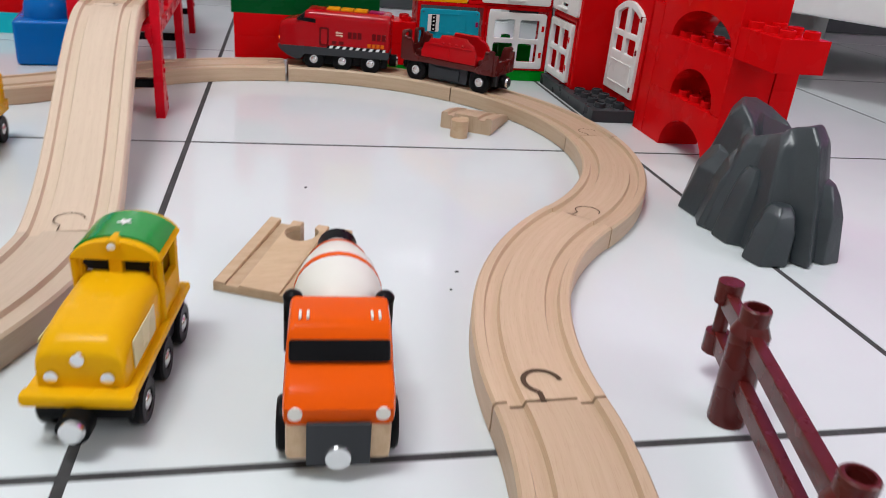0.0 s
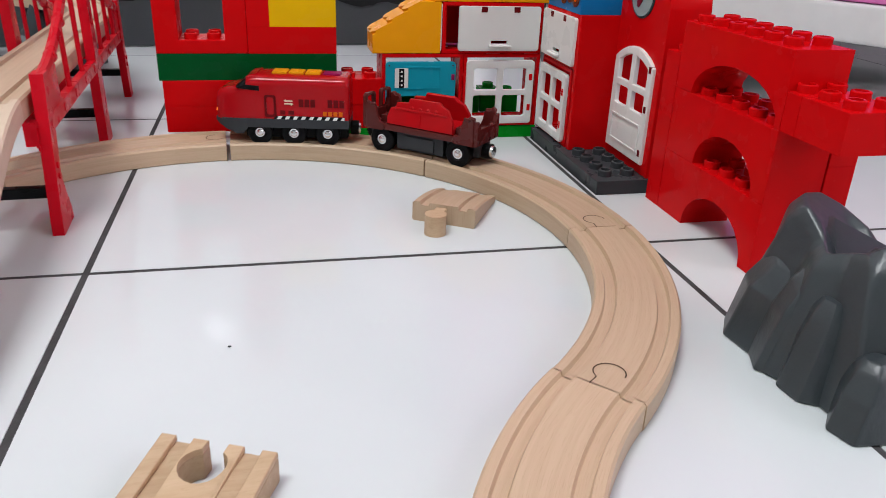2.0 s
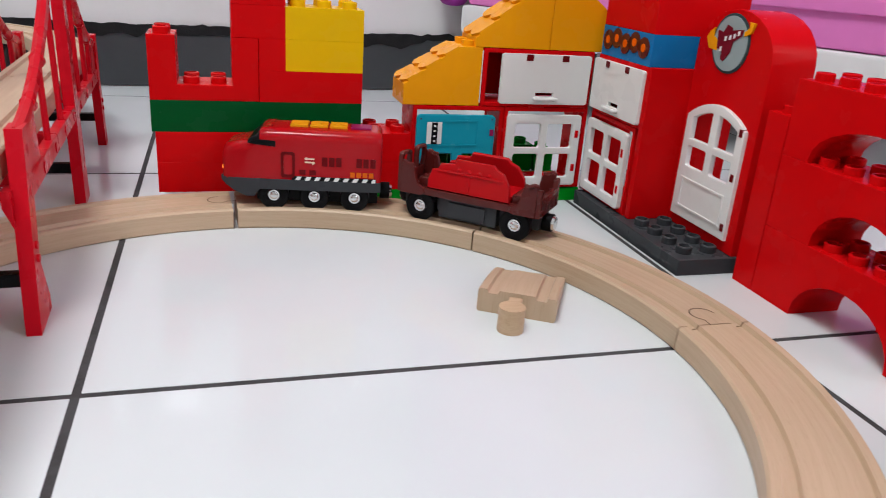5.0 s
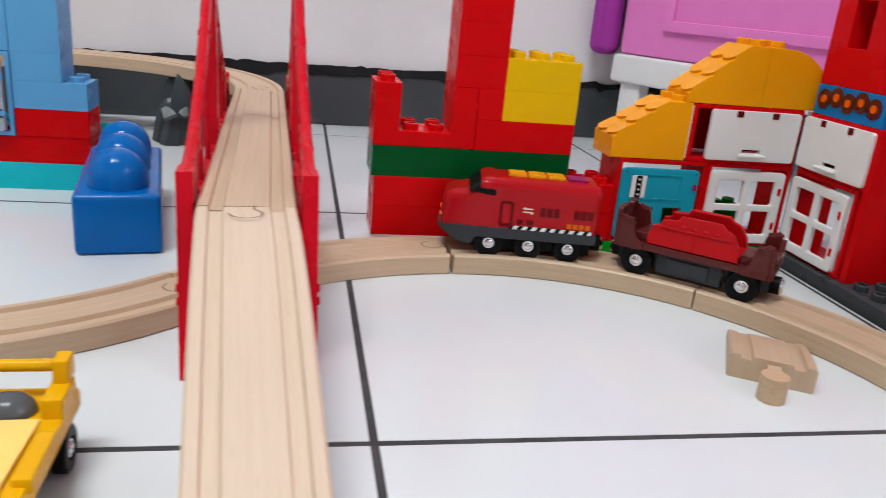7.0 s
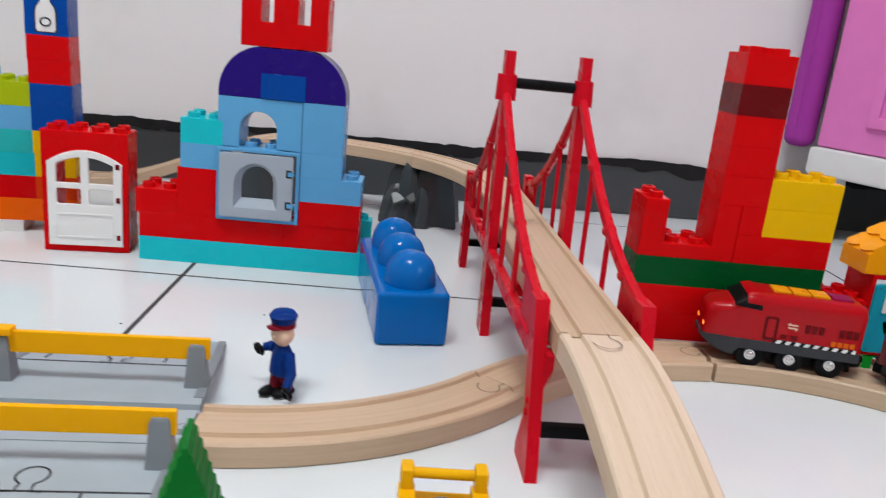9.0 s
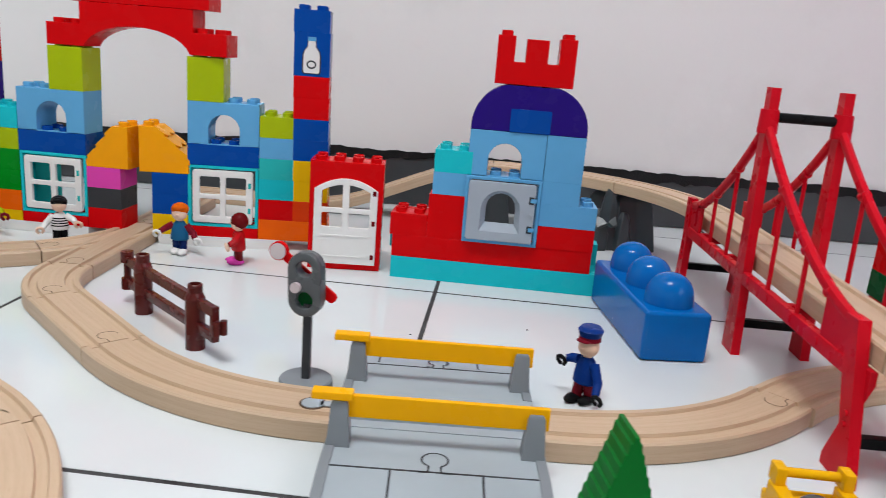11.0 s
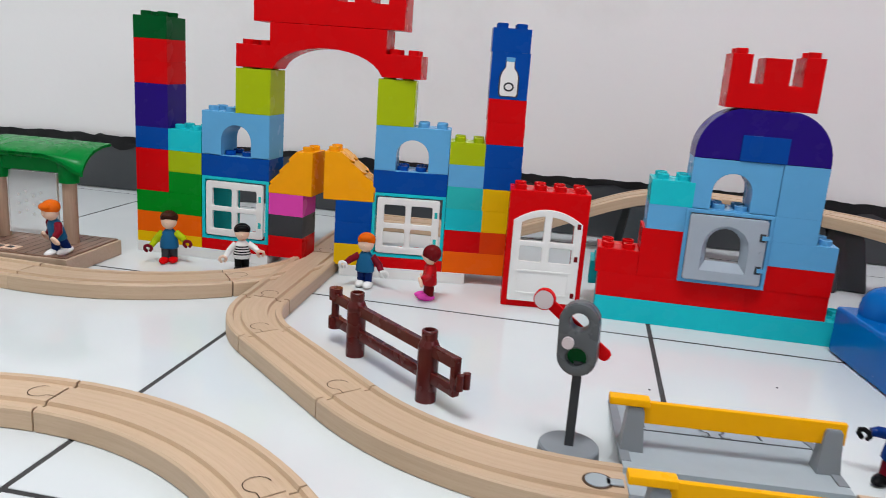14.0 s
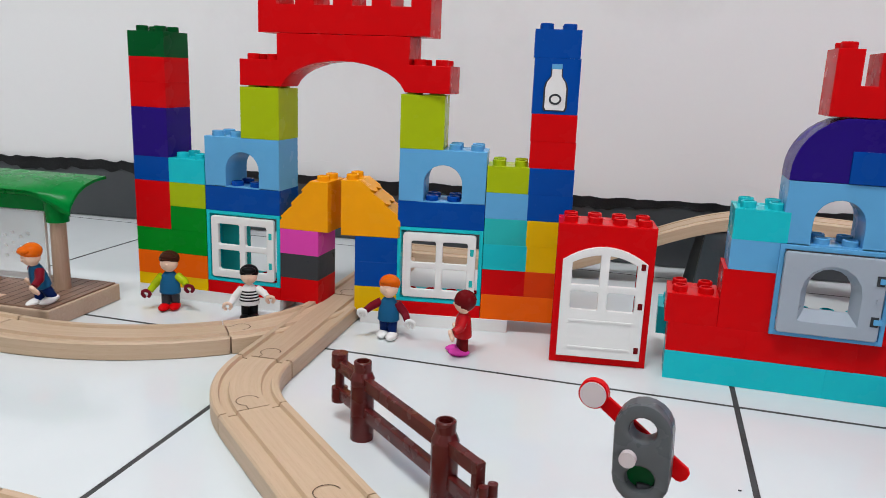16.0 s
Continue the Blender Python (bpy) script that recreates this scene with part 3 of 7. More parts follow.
    for a0, a1 in ((-1, -46), (-46, -91)):
        track("curved_track", arc(*c9, R, a0, a1), CURVE, mat=BEECH_LIT)
        if a0 == -1:
            # the next track's plug lies in the foot of the ramp
            part("connector_joint", keyhole(0, 0, 0, 0, at=pose(ex, ey, TH + 0.0004) @ pose(0, 0, 0, 0, 0, 94) @ pose(0, 0, 0, 0, -3.8, 0)), GAP, near_ramp)


railway()


def plug(g, x, y, h):
    """A track's plug: neck and round head."""
    c, s = math.cos(radians(h)), math.sin(radians(h))
    g.box(0, 0.009, -0.0032, 0.0032, 0.0003, TH, 0.0005, m=pose(x, y, -0.0003, 0, 0, h))
    g.tube((x + c * 0.0115, y + s * 0.0115, 0), (x + c * 0.0115, y + s * 0.0115, TH), 0.0062, seg=20)


def loose_tracks():
    # short adapter with a plug; its bowed top falls to a thin far end
    h, L = 240, 0.050
    way = Vector((-math.cos(radians(h)), -math.sin(radians(h)), 0))
    near = Vector((0.187, 0.0415, 0))
    far = near + way * L
    t = thing("adapter_track", (near + far) / 2, 0, "short loose beech ramp adapter with a round plug", "toy track")
    bed = part("track_bed", sweep(line(far.x, far.y, near.x, near.y, n=12)), BEECH, t, smooth=30)
    for v in bed.data.vertices:
        v.co.z *= 1 - 0.66 * max(0.0, (v.co - near).dot(way) / L) ** 1.7
    g = G()
    plug(g, near.x + way.x * -0.003, near.y + way.y * -0.003, h)
    part("plug", g, BEECH_BLOCK, t)
    # short straight with a round socket cut into its far end
    t = thing("loose_track", (0.06, -0.181, 0), 0, "short loose beech straight track with an open socket", "toy track")
    L = 0.054
    at = pose(0.06, -0.181, 0, 0, 0, 66) @ Matrix.Translation((-L / 2, 0, 0)) @ pose(0, 0, 0, 90, 0, 0)
    hole = [(L - 0.0108 + 0.0074 * math.cos(radians(a)), 0.0074 * math.sin(radians(a))) for a in range(28, 333, 19)]
    notch = [(L, 0.0034)] + hole + [(L, -0.0034)]
    lower = [(0, -0.0198), (0, 0.0198), (L, 0.0198)] + notch + [(L, -0.0198)]
    middle = [(0, -0.0087), (0, 0.0087), (L, 0.0087)] + notch + [(L, -0.0087)]
    part("track_bed", G(at).slab(lower, 0.0095, w=0.0004), BEECH_BLOCK, t)
    part("middle_rail", G(at @ Matrix.Translation((0, 0.0094, 0))).slab(middle, 0.0026, w=0.0004), BEECH_BLOCK, t)
    for v0, v1 in ((-0.0198, -0.0146), (0.0146, 0.0198)):
        part("side_rail", G(at @ Matrix.Translation((0, 0.0094, 0))).slab([(0, v0), (L, v0), (L, v1), (0, v1)], 0.0026, w=0.0005), BEECH_BLOCK, t)
    # it thins out towards its plain end
    way = Vector((math.cos(radians(66)), math.sin(radians(66)), 0))
    for ob in t.children:
        for v in ob.data.vertices:
            u = ((v.co - Vector((0.06, -0.181, 0))).dot(way) + L / 2) / L
            v.co.z *= 0.36 + 0.64 * min(1.0, max(0.0, u) * 1.3)


loose_tracks()


# ---- red suspension bridge ----
def bridge():
    b = thing("suspension_bridge", (-0.053, 0.22, 0), 0, "red plastic toy suspension bridge with black crossbars", "toy bridge")
    y0, ym, y1 = 0.051, 0.237, 0.390
    # it stands turned a little and leans slightly sideways
    T = Matrix(((1, 0, -0.016, 0), (0, 1, 0, 0), (0, 0, 1, 0), (0, 0, 0, 1))) @ pose(-0.0545, 0.22, 0, 0, 0, 2.3) @ Matrix.Translation((0.053, -0.22, 0))
    for sx in (-1, 1):
        x = -0.053 + sx * 0.0248
        for y in (y0, y1):
            g = G(T)
            if y == y0:
                rows = ((0.0, 0.0505, 0.0785, 0.0030), (0.006, 0.0510, 0.0785, 0.0030), (0.028, 0.0560, 0.0675, 0.0030), (0.05, 0.0610, 0.0735, 0.0031), (0.0832, 0.0680, 0.0800, 0.0034))
            else:
                rows = ((0.0, y - 0.0075, y + 0.0075, 0.0030), (0.05, y - 0.0145, y - 0.0015, 0.0030), (0.086, y - 0.0140, y - 0.0020, 0.0032))
            g.rings([[(x - w, f, z), (x + w, f, z), (x + w, k, z), (x - w, k, z)] for z, f, k, w in rows])
            yb = 0.0625 if y == y0 else y - 0.006
            for z in (0.030, 0.036):
                g.tube((x + sx * 0.0029, yb, z), (x + sx * 0.0042, yb, z), 0.0018, seg=10)
            # bracket under the deck
            g.rings([[(x - sx * 0.0025, yb - 0.004, z), (x - sx * d, yb - 0.004, z), (x - sx * d, yb + 0.006, z), (x - sx * 0.0025, yb + 0.006, z)] for z, d in ((0.044, 0.0027), (0.053, 0.0062), (0.060, 0.0062))])
            part("end_post", g, BRIDGE_RED, b)
        g = G(T)
        g.rings([[(x - 0.0032 - sx * z * 0.002, ym - w, z), (x + 0.0032 - sx * z * 0.002, ym - w, z), (x + 0.0032 - sx * z * 0.002, ym + w, z), (x - 0.0032 - sx * z * 0.002, ym + w, z)] for w, z in ((0.0105, 0), (0.0078, 0.06), (0.0062, 0.12), (0.005, 0.16), (0.0048, 0.1885))])
        g.tube((x, ym, 0.158), (x, ym, 0.174), 0.0068, 0.0062, 12)
        part("tower_post", g, BRIDGE_RED, b)
        g = G(T).box(x - 0.0028, x + 0.0028, y0 + 0.014, y1 - 0.006, 0.052, 0.0612, 0.001)
        for k in range(9):
            yy = y0 + 0.02 + k * 0.0375
            g.tube((x - 0.0034, yy, 0.0565), (x + 0.0034, yy, 0.0565), 0.0028, seg=10)
        part("deck_beam", g, BRIDGE_RED, b)
        for ye, sgn in ((y0 + 0.021, -1), (y1 - 0.008, 1)):
            curve = []
            for k in range(15):
                t = k / 14
                yy = ym + (ye - ym) * t
                curve.append((x, yy, 0.164 - 0.084 * (1 - (1 - t) ** 1.65)))
            g = G(T)
            loops = []
            for cx, cy, cz in curve:
                loops.append([(cx + 0.003 * math.cos(a), cy + 0.0014 * sgn * math.sin(a), cz + 0.0036 * math.sin(a)) for a in [2 * math.pi * q / 8 for q in range(8)]])
            g.rings(loops)
            for k in (4, 8, 11):
                g.tube((x, curve[k][1] - 0.003, curve[k][2]), (x, curve[k][1] + 0.003, curve[k][2] - 0.002), 0.0033, seg=10)
            # the cable's end broadens into a gusset on the deck beam
            web = [(cy, cz) for cx, cy, cz in curve[11:]]
            g.rings([[(x + d, yy, zz) for yy, zz in [(web[0][0], 0.060), (web[-1][0], 0.060)] + web[::-1]] for d in (-0.0016, 0.0016)])
            part("suspension_cable", g, BRIDGE_RED, b)
            for k in (4, 8, 11):
                part("hanger", G(T).tube((x, curve[k][1], 0.058), (x, curve[k][1], curve[k][2]), 0.0016, seg=8), BRIDGE_RED, b)
    for y, z in ((y0 + 0.011, 0.0215), (ym, 0.0215), (y1, 0.0215), (ym, 0.169)):
        part("crossbar", G(T).tube((-0.0775, y, z), (-0.0285, y, z), 0.0034, seg=12) if z > 0.1 else G(T).box(-0.0775, -0.0285, y - 0.003, y + 0.003, z - 0.003, z + 0.003, 0.0008), BLACK, b, "black plastic crossbar")
    for y in (0.09, 0.16, 0.28, 0.35):
        part("deck_rung", G(T).box(-0.0755, -0.0305, y - 0.003, y + 0.003, 0.0535, 0.0612, 0.0006), BRIDGE_RED, b)


bridge()


# ---- rocks ----
def rock(place, lobes, label, turn=0):
    """A moulded rock: flat-faced leaning shards run together. lobes: x, y, half widths, height, lean x, lean y, twist."""
    t = thing("toy_rock", (*place, 0), turn, label, "toy rock")
    shards(t, pose(*place, 0, 0, 0, turn), lobes, int(1000 * abs(place[0])))
    return t


def shards(t, at, lobes, seed):
    for k, (x, y, rx, ry, h, lx, ly, tw) in enumerate(lobes):
        g = G(at)
        rnd = random.Random(17 * k + seed)
        n = 6
        jag = [rnd.uniform(0.92, 1.12) for _ in range(n)]
        tilt = (rnd.uniform(-0.09, 0.09), rnd.uniform(-0.09, 0.09))
        loops = []
        for f, w in ((0, 1.0), (0.55, 0.87), (0.86, 0.66), (1.0, 0.40)):
            ring = []
            for i in range(n):
                a = radians(tw) + 2 * math.pi * (i + 0.25 * f) / n
                u, v = math.cos(a) * w * jag[i], math.sin(a) * w * jag[i]
                ring.append((x + lx * f + rx * u, y + ly * f + ry * v, h * f * (1 - (abs(tilt[0]) + abs(tilt[1]) - tilt[0] * u - tilt[1] * v if f > 0.8 else 0))))
            loops.append(ring)
        g.rings(loops)
        g.bm.normal_update()
        sharp = [e for e in g.bm.edges if e.calc_face_angle(0) > 0.2]
        bmesh.ops.bevel(g.bm, geom=sharp, offset=0.0013, segments=2, affect="EDGES", profile=0.5, clamp_overlap=True)
        part("rock_lobe", g, ROCK, t, smooth=22)


def folds(t, at, rx, ry, sides):
    """The main body of a rock: upright folds round a hollow top. sides: angle, width, height, width at the top."""
    g = G(at)
    ring = lambda wf, hf: [(rx * wf(w, k) * math.cos(radians(a)), ry * wf(w, k) * math.sin(radians(a)), hf * h) for a, w, h, k in sides]
    top = [(x, y, z - 0.006) for x, y, z in ring(lambda w, k: k * 0.55, 1.0)]
    g.rings([ring(lambda w, k: w, 0.0), ring(lambda w, k: w * 0.7 + k * 0.28, 0.45), ring(lambda w, k: w * 0.22 + k * 0.78, 0.88), ring(lambda w, k: k * 0.88, 1.0), top])
    g.bm.normal_update()
    bmesh.ops.triangulate(g.bm, faces=[f for f in g.bm.faces if len(f.verts) == 4])
    sharp = [e for e in g.bm.edges if e.calc_face_angle(0) > 0.25]
    bmesh.ops.bevel(g.bm, geom=sharp, offset=0.0022, segments=3, affect="EDGES", profile=0.5, clamp_overlap=True)
    part("rock_body", g, ROCK, t, smooth=30)


def pillar(x, y, turn, rx, ry, seed):
    """A rock pillar whose flat top carries the raised track."""
    t = thing("toy_rock", (x, y, 0), turn, "dark grey plastic rock pillar under the raised track", "toy rock")
    rnd = random.Random(seed)
    sides = [(k * 30 + rnd.uniform(-6, 6), (1.10 if k % 2 else 0.78) + rnd.uniform(-0.06, 0.06), 0.0612 - (0.0 if k % 2 else rnd.uniform(0.0, 0.005)), (0.82 if k % 2 else 0.62) + rnd.uniform(-0.05, 0.05)) for k in range(12)]
    folds(t, pose(x, y, 0, 0, 0, turn), rx, ry, sides)
    return t


big = rock((0.314, -0.129), ((-0.018, -0.043, 0.014, 0.012, 0.029, 0.003, 0.003, 50), (-0.0205, 0.002, 0.0125, 0.014, 0.047, 0.007, -0.001, 10), (-0.0195, 0.022, 0.0125, 0.018, 0.048, 0.006, -0.004, 40), (-0.0235, -0.018, 0.0085, 0.012, 0.040, 0.007, 0.003, 35), (0.012, -0.039, 0.011, 0.013, 0.043, -0.002, 0.004, 15)), "dark grey faceted plastic toy rock on the tiles")
folds(big, pose(0.315, -0.130, 0), 0.0325, 0.054, ((0, 0.82, 0.050, 0.48), (27, 0.72, 0.058, 0.46), (55, 1.02, 0.062, 0.62), (82, 0.9, 0.066, 0.66), (108, 0.9, 0.0665, 0.66), (135, 1.0, 0.064, 0.58), (160, 0.78, 0.055, 0.4), (183, 1.02, 0.053, 0.52),
                                                   (204, 0.84, 0.056, 0.38), (226, 1.10, 0.060, 0.5), (244, 0.86, 0.063, 0.44), (264, 1.04, 0.066, 0.58), (286, 0.86, 0.0665, 0.56), (307, 0.88, 0.064, 0.54), (333, 0.70, 0.055, 0.44)))
front = pillar(-0.122, 0.544, -13, 0.044, 0.032, 3)
shards(front, pose(-0.122, 0.544, 0), ((-0.017, -0.029, 0.013, 0.010, 0.0715, 0.001, 0.005, 20), (-0.034, -0.020, 0.012, 0.011, 0.046, 0.005, 0.004, 55), (-0.002, -0.032, 0.011, 0.009, 0.044, 0.001, 0.006, 5), (-0.026, -0.035, 0.011, 0.008, 0.030, 0.003, 0.004, 70)), 31)
for x, y, z, turn, out in ((-0.1494, 0.5015, 0.0310, -12, [(-0.0080, 0.0045), (-0.0025, -0.0065), (0.0080, 0.0005), (0.0015, 0.0060), (-0.0035, 0.0075)]), (-0.1358, 0.5040, 0.0330, 14, [(-0.0050, -0.0010), (-0.0005, -0.0055), (0.0050, -0.0040), (0.0042, 0.0062), (-0.0010, 0.0030)])):
    part("pale_facet", G(pose(x, y, z, -38, 0, turn)).slab(out, 0.006, w=0.0008), ROCK_PALE, front, "pale grey facet")
pillar(-0.287, 0.583, 10, 0.042, 0.030, 8)


# ---- doors and windows for the brick buildings, drawn facing -y at the origin ----
def white_window(parent, at, w=0.056, h=0.05, name="window", hinge=RED):
    mat = WHITE
    g = G(at)
    mx, mz, bw = w / 2, h / 2, 0.0062
    xs = ((bw, mx - 0.0025), (mx + 0.0025, w - bw))
    zs = ((bw, mz - 0.0022), (mz + 0.0022, h - bw))
    holes = [soft_rect(a, b, c, d, 0.0016, 3) for a, b in xs for c, d in zs]
    g.slab(soft_rect(0, w, 0, h, 0.0024), 0.0036, holes, 0.0007)
    win = part(name, g, mat, parent, "white four-pane plastic window")
    for z in (h * 0.26, h * 0.74):
        part("hinge", G(at).box(w - 0.0042, w - 0.0016, -0.0004, 0.003, z - 0.0026, z + 0.0026, 0.0003), hinge, win)
    return win


def arched_door(parent, at, w=0.054, h=0.074, label="white plastic door with an arched four-pane light"):
    g = G(at)
    b, mx, mid = 0.0065, w / 2, h * 0.385
    z1, z2, ht = mid + 0.004, mid + 0.0165, h
    holes = [soft_rect(b, mx - 0.003, z1, z2, 0.0015, 3), soft_rect(mx + 0.003, w - b, z1, z2, 0.0015, 3)]
    rise = 0.010
    for x0, x1 in ((b, mx - 0.003), (mx + 0.003, w - b)):
        head = [(x, ht - 0.0055 - rise * ((x - mx) / mx) ** 2) for x in [x1 + (x0 - x1) * i / 6 for i in range(7)]]
        holes.append([(x0, z2 + 0.0045), (x1, z2 + 0.0045)] + head)
    out = [(0, 0), (w, 0)] + [(x, ht - rise * ((x - mx) / mx) ** 2) for x in [w - w * i / 12 for i in range(13)]]
    g.slab(out, 0.0036, holes, 0.0007)
    g.slab(rect(b, w - b, b, mid - 0.003), -0.0006, [rect(b + 0.0012, w - b - 0.0012, b + 0.0012, mid - 0.0042)])
    door = part("door", g, WHITE, parent, label)
    for z in (0.1, 0.5, 0.85):
        part("hinge", G(at).box(w - 0.0044, w - 0.0014, -0.0004, 0.003, h * z - 0.0022, h * z + 0.0022, 0.0003), DARKRED, door)
    return door


def cupboard_flap(parent, at, w=0.064, h=0.034):
    g = G(at)
    g.slab(soft_rect(0, w, 0, h, 0.002), 0.003, [rect(w * 0.4, w * 0.6, 0.0055, 0.0078)], 0.0006)
    f = part("cupboard_flap", g, WHITE, parent, "white plastic cupboard flap")
    part("handle", G(at).box(w * 0.36, w * 0.64, -0.004, 0.0, 0.0028, 0.0052, 0.001), WHITE, f)
    for x in (0.3, 0.7):
        part("hinge", G(at).box(w * x - 0.0025, w * x + 0.0025, -0.0004, 0.002, h - 0.0045, h - 0.0003, 0.0004), DARKRED, f)


def open_case(parent, at, w, h, d, mat, label=""):
    """A hollow module: two cheeks, top, bottom and a rim, open in front and behind."""
    t = 0.003
    g = G(at).slab(rect(0.0001, w - 0.0001, 0.0001, h - 0.0001), d, [rect(t, w - t, t, h - t)], 0.0005)
    return part("module_case", g, mat, parent, label)


def roof_wedge(parent, at, w, h, lip, top, d=0.032, n=3, mat=None, label="orange sloped roof brick with scalloped shingles"):
    """A sloped brick that rises from x = 0 to x = w - top, with shingles on the slope."""
    mat = mat or ORANGE
    g = G(at)
    g.slab([(0, 0), (w, 0), (w, h), (w - top, h), (0, lip)], d, w=0.0006)
    body = part("roof_brick", g, mat, parent, label)
    run, rise = w - top, h - lip
    L = math.hypot(run, rise)
    ang = math.degrees(math.atan2(rise, run))
    for r in range(n):
        for c in range(2):
            g = G(at @ Matrix.Translation((0, 0, lip)) @ pose(0, 0, 0, 0, -ang, 0))
            u0, u1 = L * r / n, L * (r + 1) / n
            v0, v1 = d * c / 2 + 0.00005, d * (c + 1) / 2 - 0.00005
            pts = [(u1, v0), (u1, v1)] + [(u0 + 0.0035 - 0.0035 * math.sin(math.pi * q / 6), v1 + (v0 - v1) * q / 6) for q in range(7)]
            lo = [g.bm.verts.new((u, v, -0.0006)) for u, v in pts]
            hi = [g.bm.verts.new((u, v, 0.0004 + 0.0016 * (u1 - u) / (u1 - u0))) for u, v in pts]
            k = len(pts)
            g.bm.faces.new(lo[::-1])
            g.bm.faces.new(hi)
            for i in range(k):
                g.bm.faces.new((lo[i], lo[(i + 1) % k], hi[(i + 1) % k], hi[i]))
            g.done(lo + hi)
            part("shingle", g, mat, body)
    for j in range(2):
        stud(body, at @ Vector((w - top / 2, (j + 0.5) * P, h - 0.0001)), mat)
    return body


def arch_brick(parent, at, w, h, d, mat, x0, x1, z1, label="", studs=True, z0=0.0):
    """A block with an arched opening from x0 to x1 that is z1 high, open below when z0 is nought."""
    g = G(at)
    rise = min((x1 - x0) / 2, z1 - z0 - 0.001)
    head = arc_pts((x0 + x1) / 2, z1 - rise, (x1 - x0) / 2, 0, 180, 12, rise)
    if z0 <= 0:
        g.slab([(0.0001, 0), (x0, 0)] + head[::-1] + [(x1, 0), (w - 0.0001, 0), (w - 0.0001, h), (0.0001, h)], d, w=0.0003)
    else:
        g.slab(rect(0.0001, w - 0.0001, 0, h), d, [[(x0, z0), (x1, z0)] + head], 0.0006)
    ob = part("arch_brick", g, mat, parent, label)
    if studs:
        studs_on(ob, 0, 0, h - 0.0001, int(round(w / P)), int(round(d / P)), mat, at)
    return ob


# ---- red station house ----
def station_house():
    y = 0.222
    s = thing("toy_station_house", (0.17, y + 0.016, 0), 0, "red toy brick station house with orange roofs and white doors", "toy building")
    x0 = 0.0145
    part("base_plate", G().box(0.112, 0.304, y - 0.001, y + 0.047, 0.0, 0.0095, 0.0006), GREEN, s, "green base plate")
    z = 0.0096
    for i in range(2):
        brick(s, x0 + 0.002, y, z + i * BH, 10, 2, 1, RED)
    zg = z + 2 * BH
    brick(s, x0, y, zg, 8, 2, 1, DEEPGREEN, label="long dark green brick")
    z3 = zg + BH
    # battlement with its notch, then the tall tower
    g = G(Matrix.Translation((x0, y, z3)))
    g.slab([(0, 0), (0.0638, 0), (0.0638, 0.0384), (0.048, 0.0384), (0.048, 0.0096), (0.016, 0.0096), (0.016, 0.0384), (0, 0.0384)], 0.0318, w=0.0006)
    bat = part("battlement_brick", g, RED, s)
    studs_on(bat, x0 + P, y, z3 + 0.0095, 2, 2, RED)
    studs_on(bat, x0, y, z3 + 0.0383, 1, 2, RED)
    tx = x0 + 3 * P
    brick(s, x0 + 4 * P, y, z3, 4, 2, 1, RED)
    brick(s, x0 + 4 * P, y, z3 + BH, 1, 2, 1, RED)
    zt = z3 + 2 * BH
    for i in range(5):
        brick(s, tx, y, zt + i * BH, 2, 2, 1, DARKRED if i == 3 else RED, label="dark red brick" if i == 3 else "")
    for i in range(2):
        brick(s, x0 + 5 * P, y, z3 + (i + 1) * BH, 3, 2, 1, YELLOW, label="yellow brick")
    # oven and window modules
    ox = 0.1768
    open_case(s, Matrix.Translation((ox, y, z)), 0.064, 3 * BH, 0.032, RED)
    g = G(Matrix.Translation((ox + 0.0025, y - 0.0022, z + 0.0028)))
    w, h = 0.0552, 0.0490
    lower = [[(0.0105, 0.0225), (0.0255, 0.0225), (0.0255, 0.0085), (0.0175, 0.0105), (0.0125, 0.0155)], [(0.033, 0.0225), (0.033, 0.0085), (0.040, 0.0105), (0.0442, 0.0155), (0.0458, 0.0225)]]
    g.slab(soft_rect(0, w, 0, h, 0.003), 0.003, lower, 0.0007)
    g.slab(rect(0.007, w - 0.012, 0.028, 0.0455), -0.0005, [rect(0.008, w - 0.013, 0.029, 0.0445)])
    oven = part("oven_door", g, OVEN, s, "turquoise oven door with two lower lights")
    part("dial_plate", G().box(ox + 0.0095, ox + 0.020, y - 0.0029, y - 0.002, z + 0.032, z + 0.047, 0.0004), WHITE, oven)
    dial = part("dial_column", G().box(ox + 0.0128, ox + 0.0168, y - 0.0032, y - 0.0027, z + 0.0322, z + 0.0468), BLACK, oven, "black printed column with white marks")
    for k in range(4):
        part("dial_mark", G().box(ox + 0.0141, ox + 0.0155, y - 0.0035, y - 0.0031, z + 0.0337 + k * 0.0034, z + 0.0349 + k * 0.0034), WHITE, dial)
    for rx in (0.0052, 0.0550):
        for rz in (0.0055, 0.0490):
            part("rivet", G().tube((ox + rx, y - 0.0026, z + rz), (ox + rx, y - 0.0016, z + rz), 0.0006, seg=8), GREY, oven)
    for zz in (0.014, 0.04):
        part("hinge", G().box(ox + 0.0540, ox + 0.0566, y - 0.0031, y - 0.001, z + zz - 0.0022, z + zz + 0.0022, 0.0004), MAGENTA, oven)
    wx = ox + 0.0642
    open_case(s, Matrix.Translation((wx, y, z)), 0.0625, 3 * BH, 0.032, RED)
    white_window(s, Matrix.Translation((wx + 0.0022, y - 0.0022, z + 0.0022)), 0.0555, 0.0505)
    # cupboard above, roofs
    zc = z + 3 * BH
    open_case(s, Matrix.Translation((wx - 0.018, y, zc)), 0.0802, 2 * BH, 0.032, RED)
    part("case_back", G().box(wx - 0.012, wx + 0.06, y + 0.027, y + 0.029, zc + 0.004, zc + 0.035), RED, s)
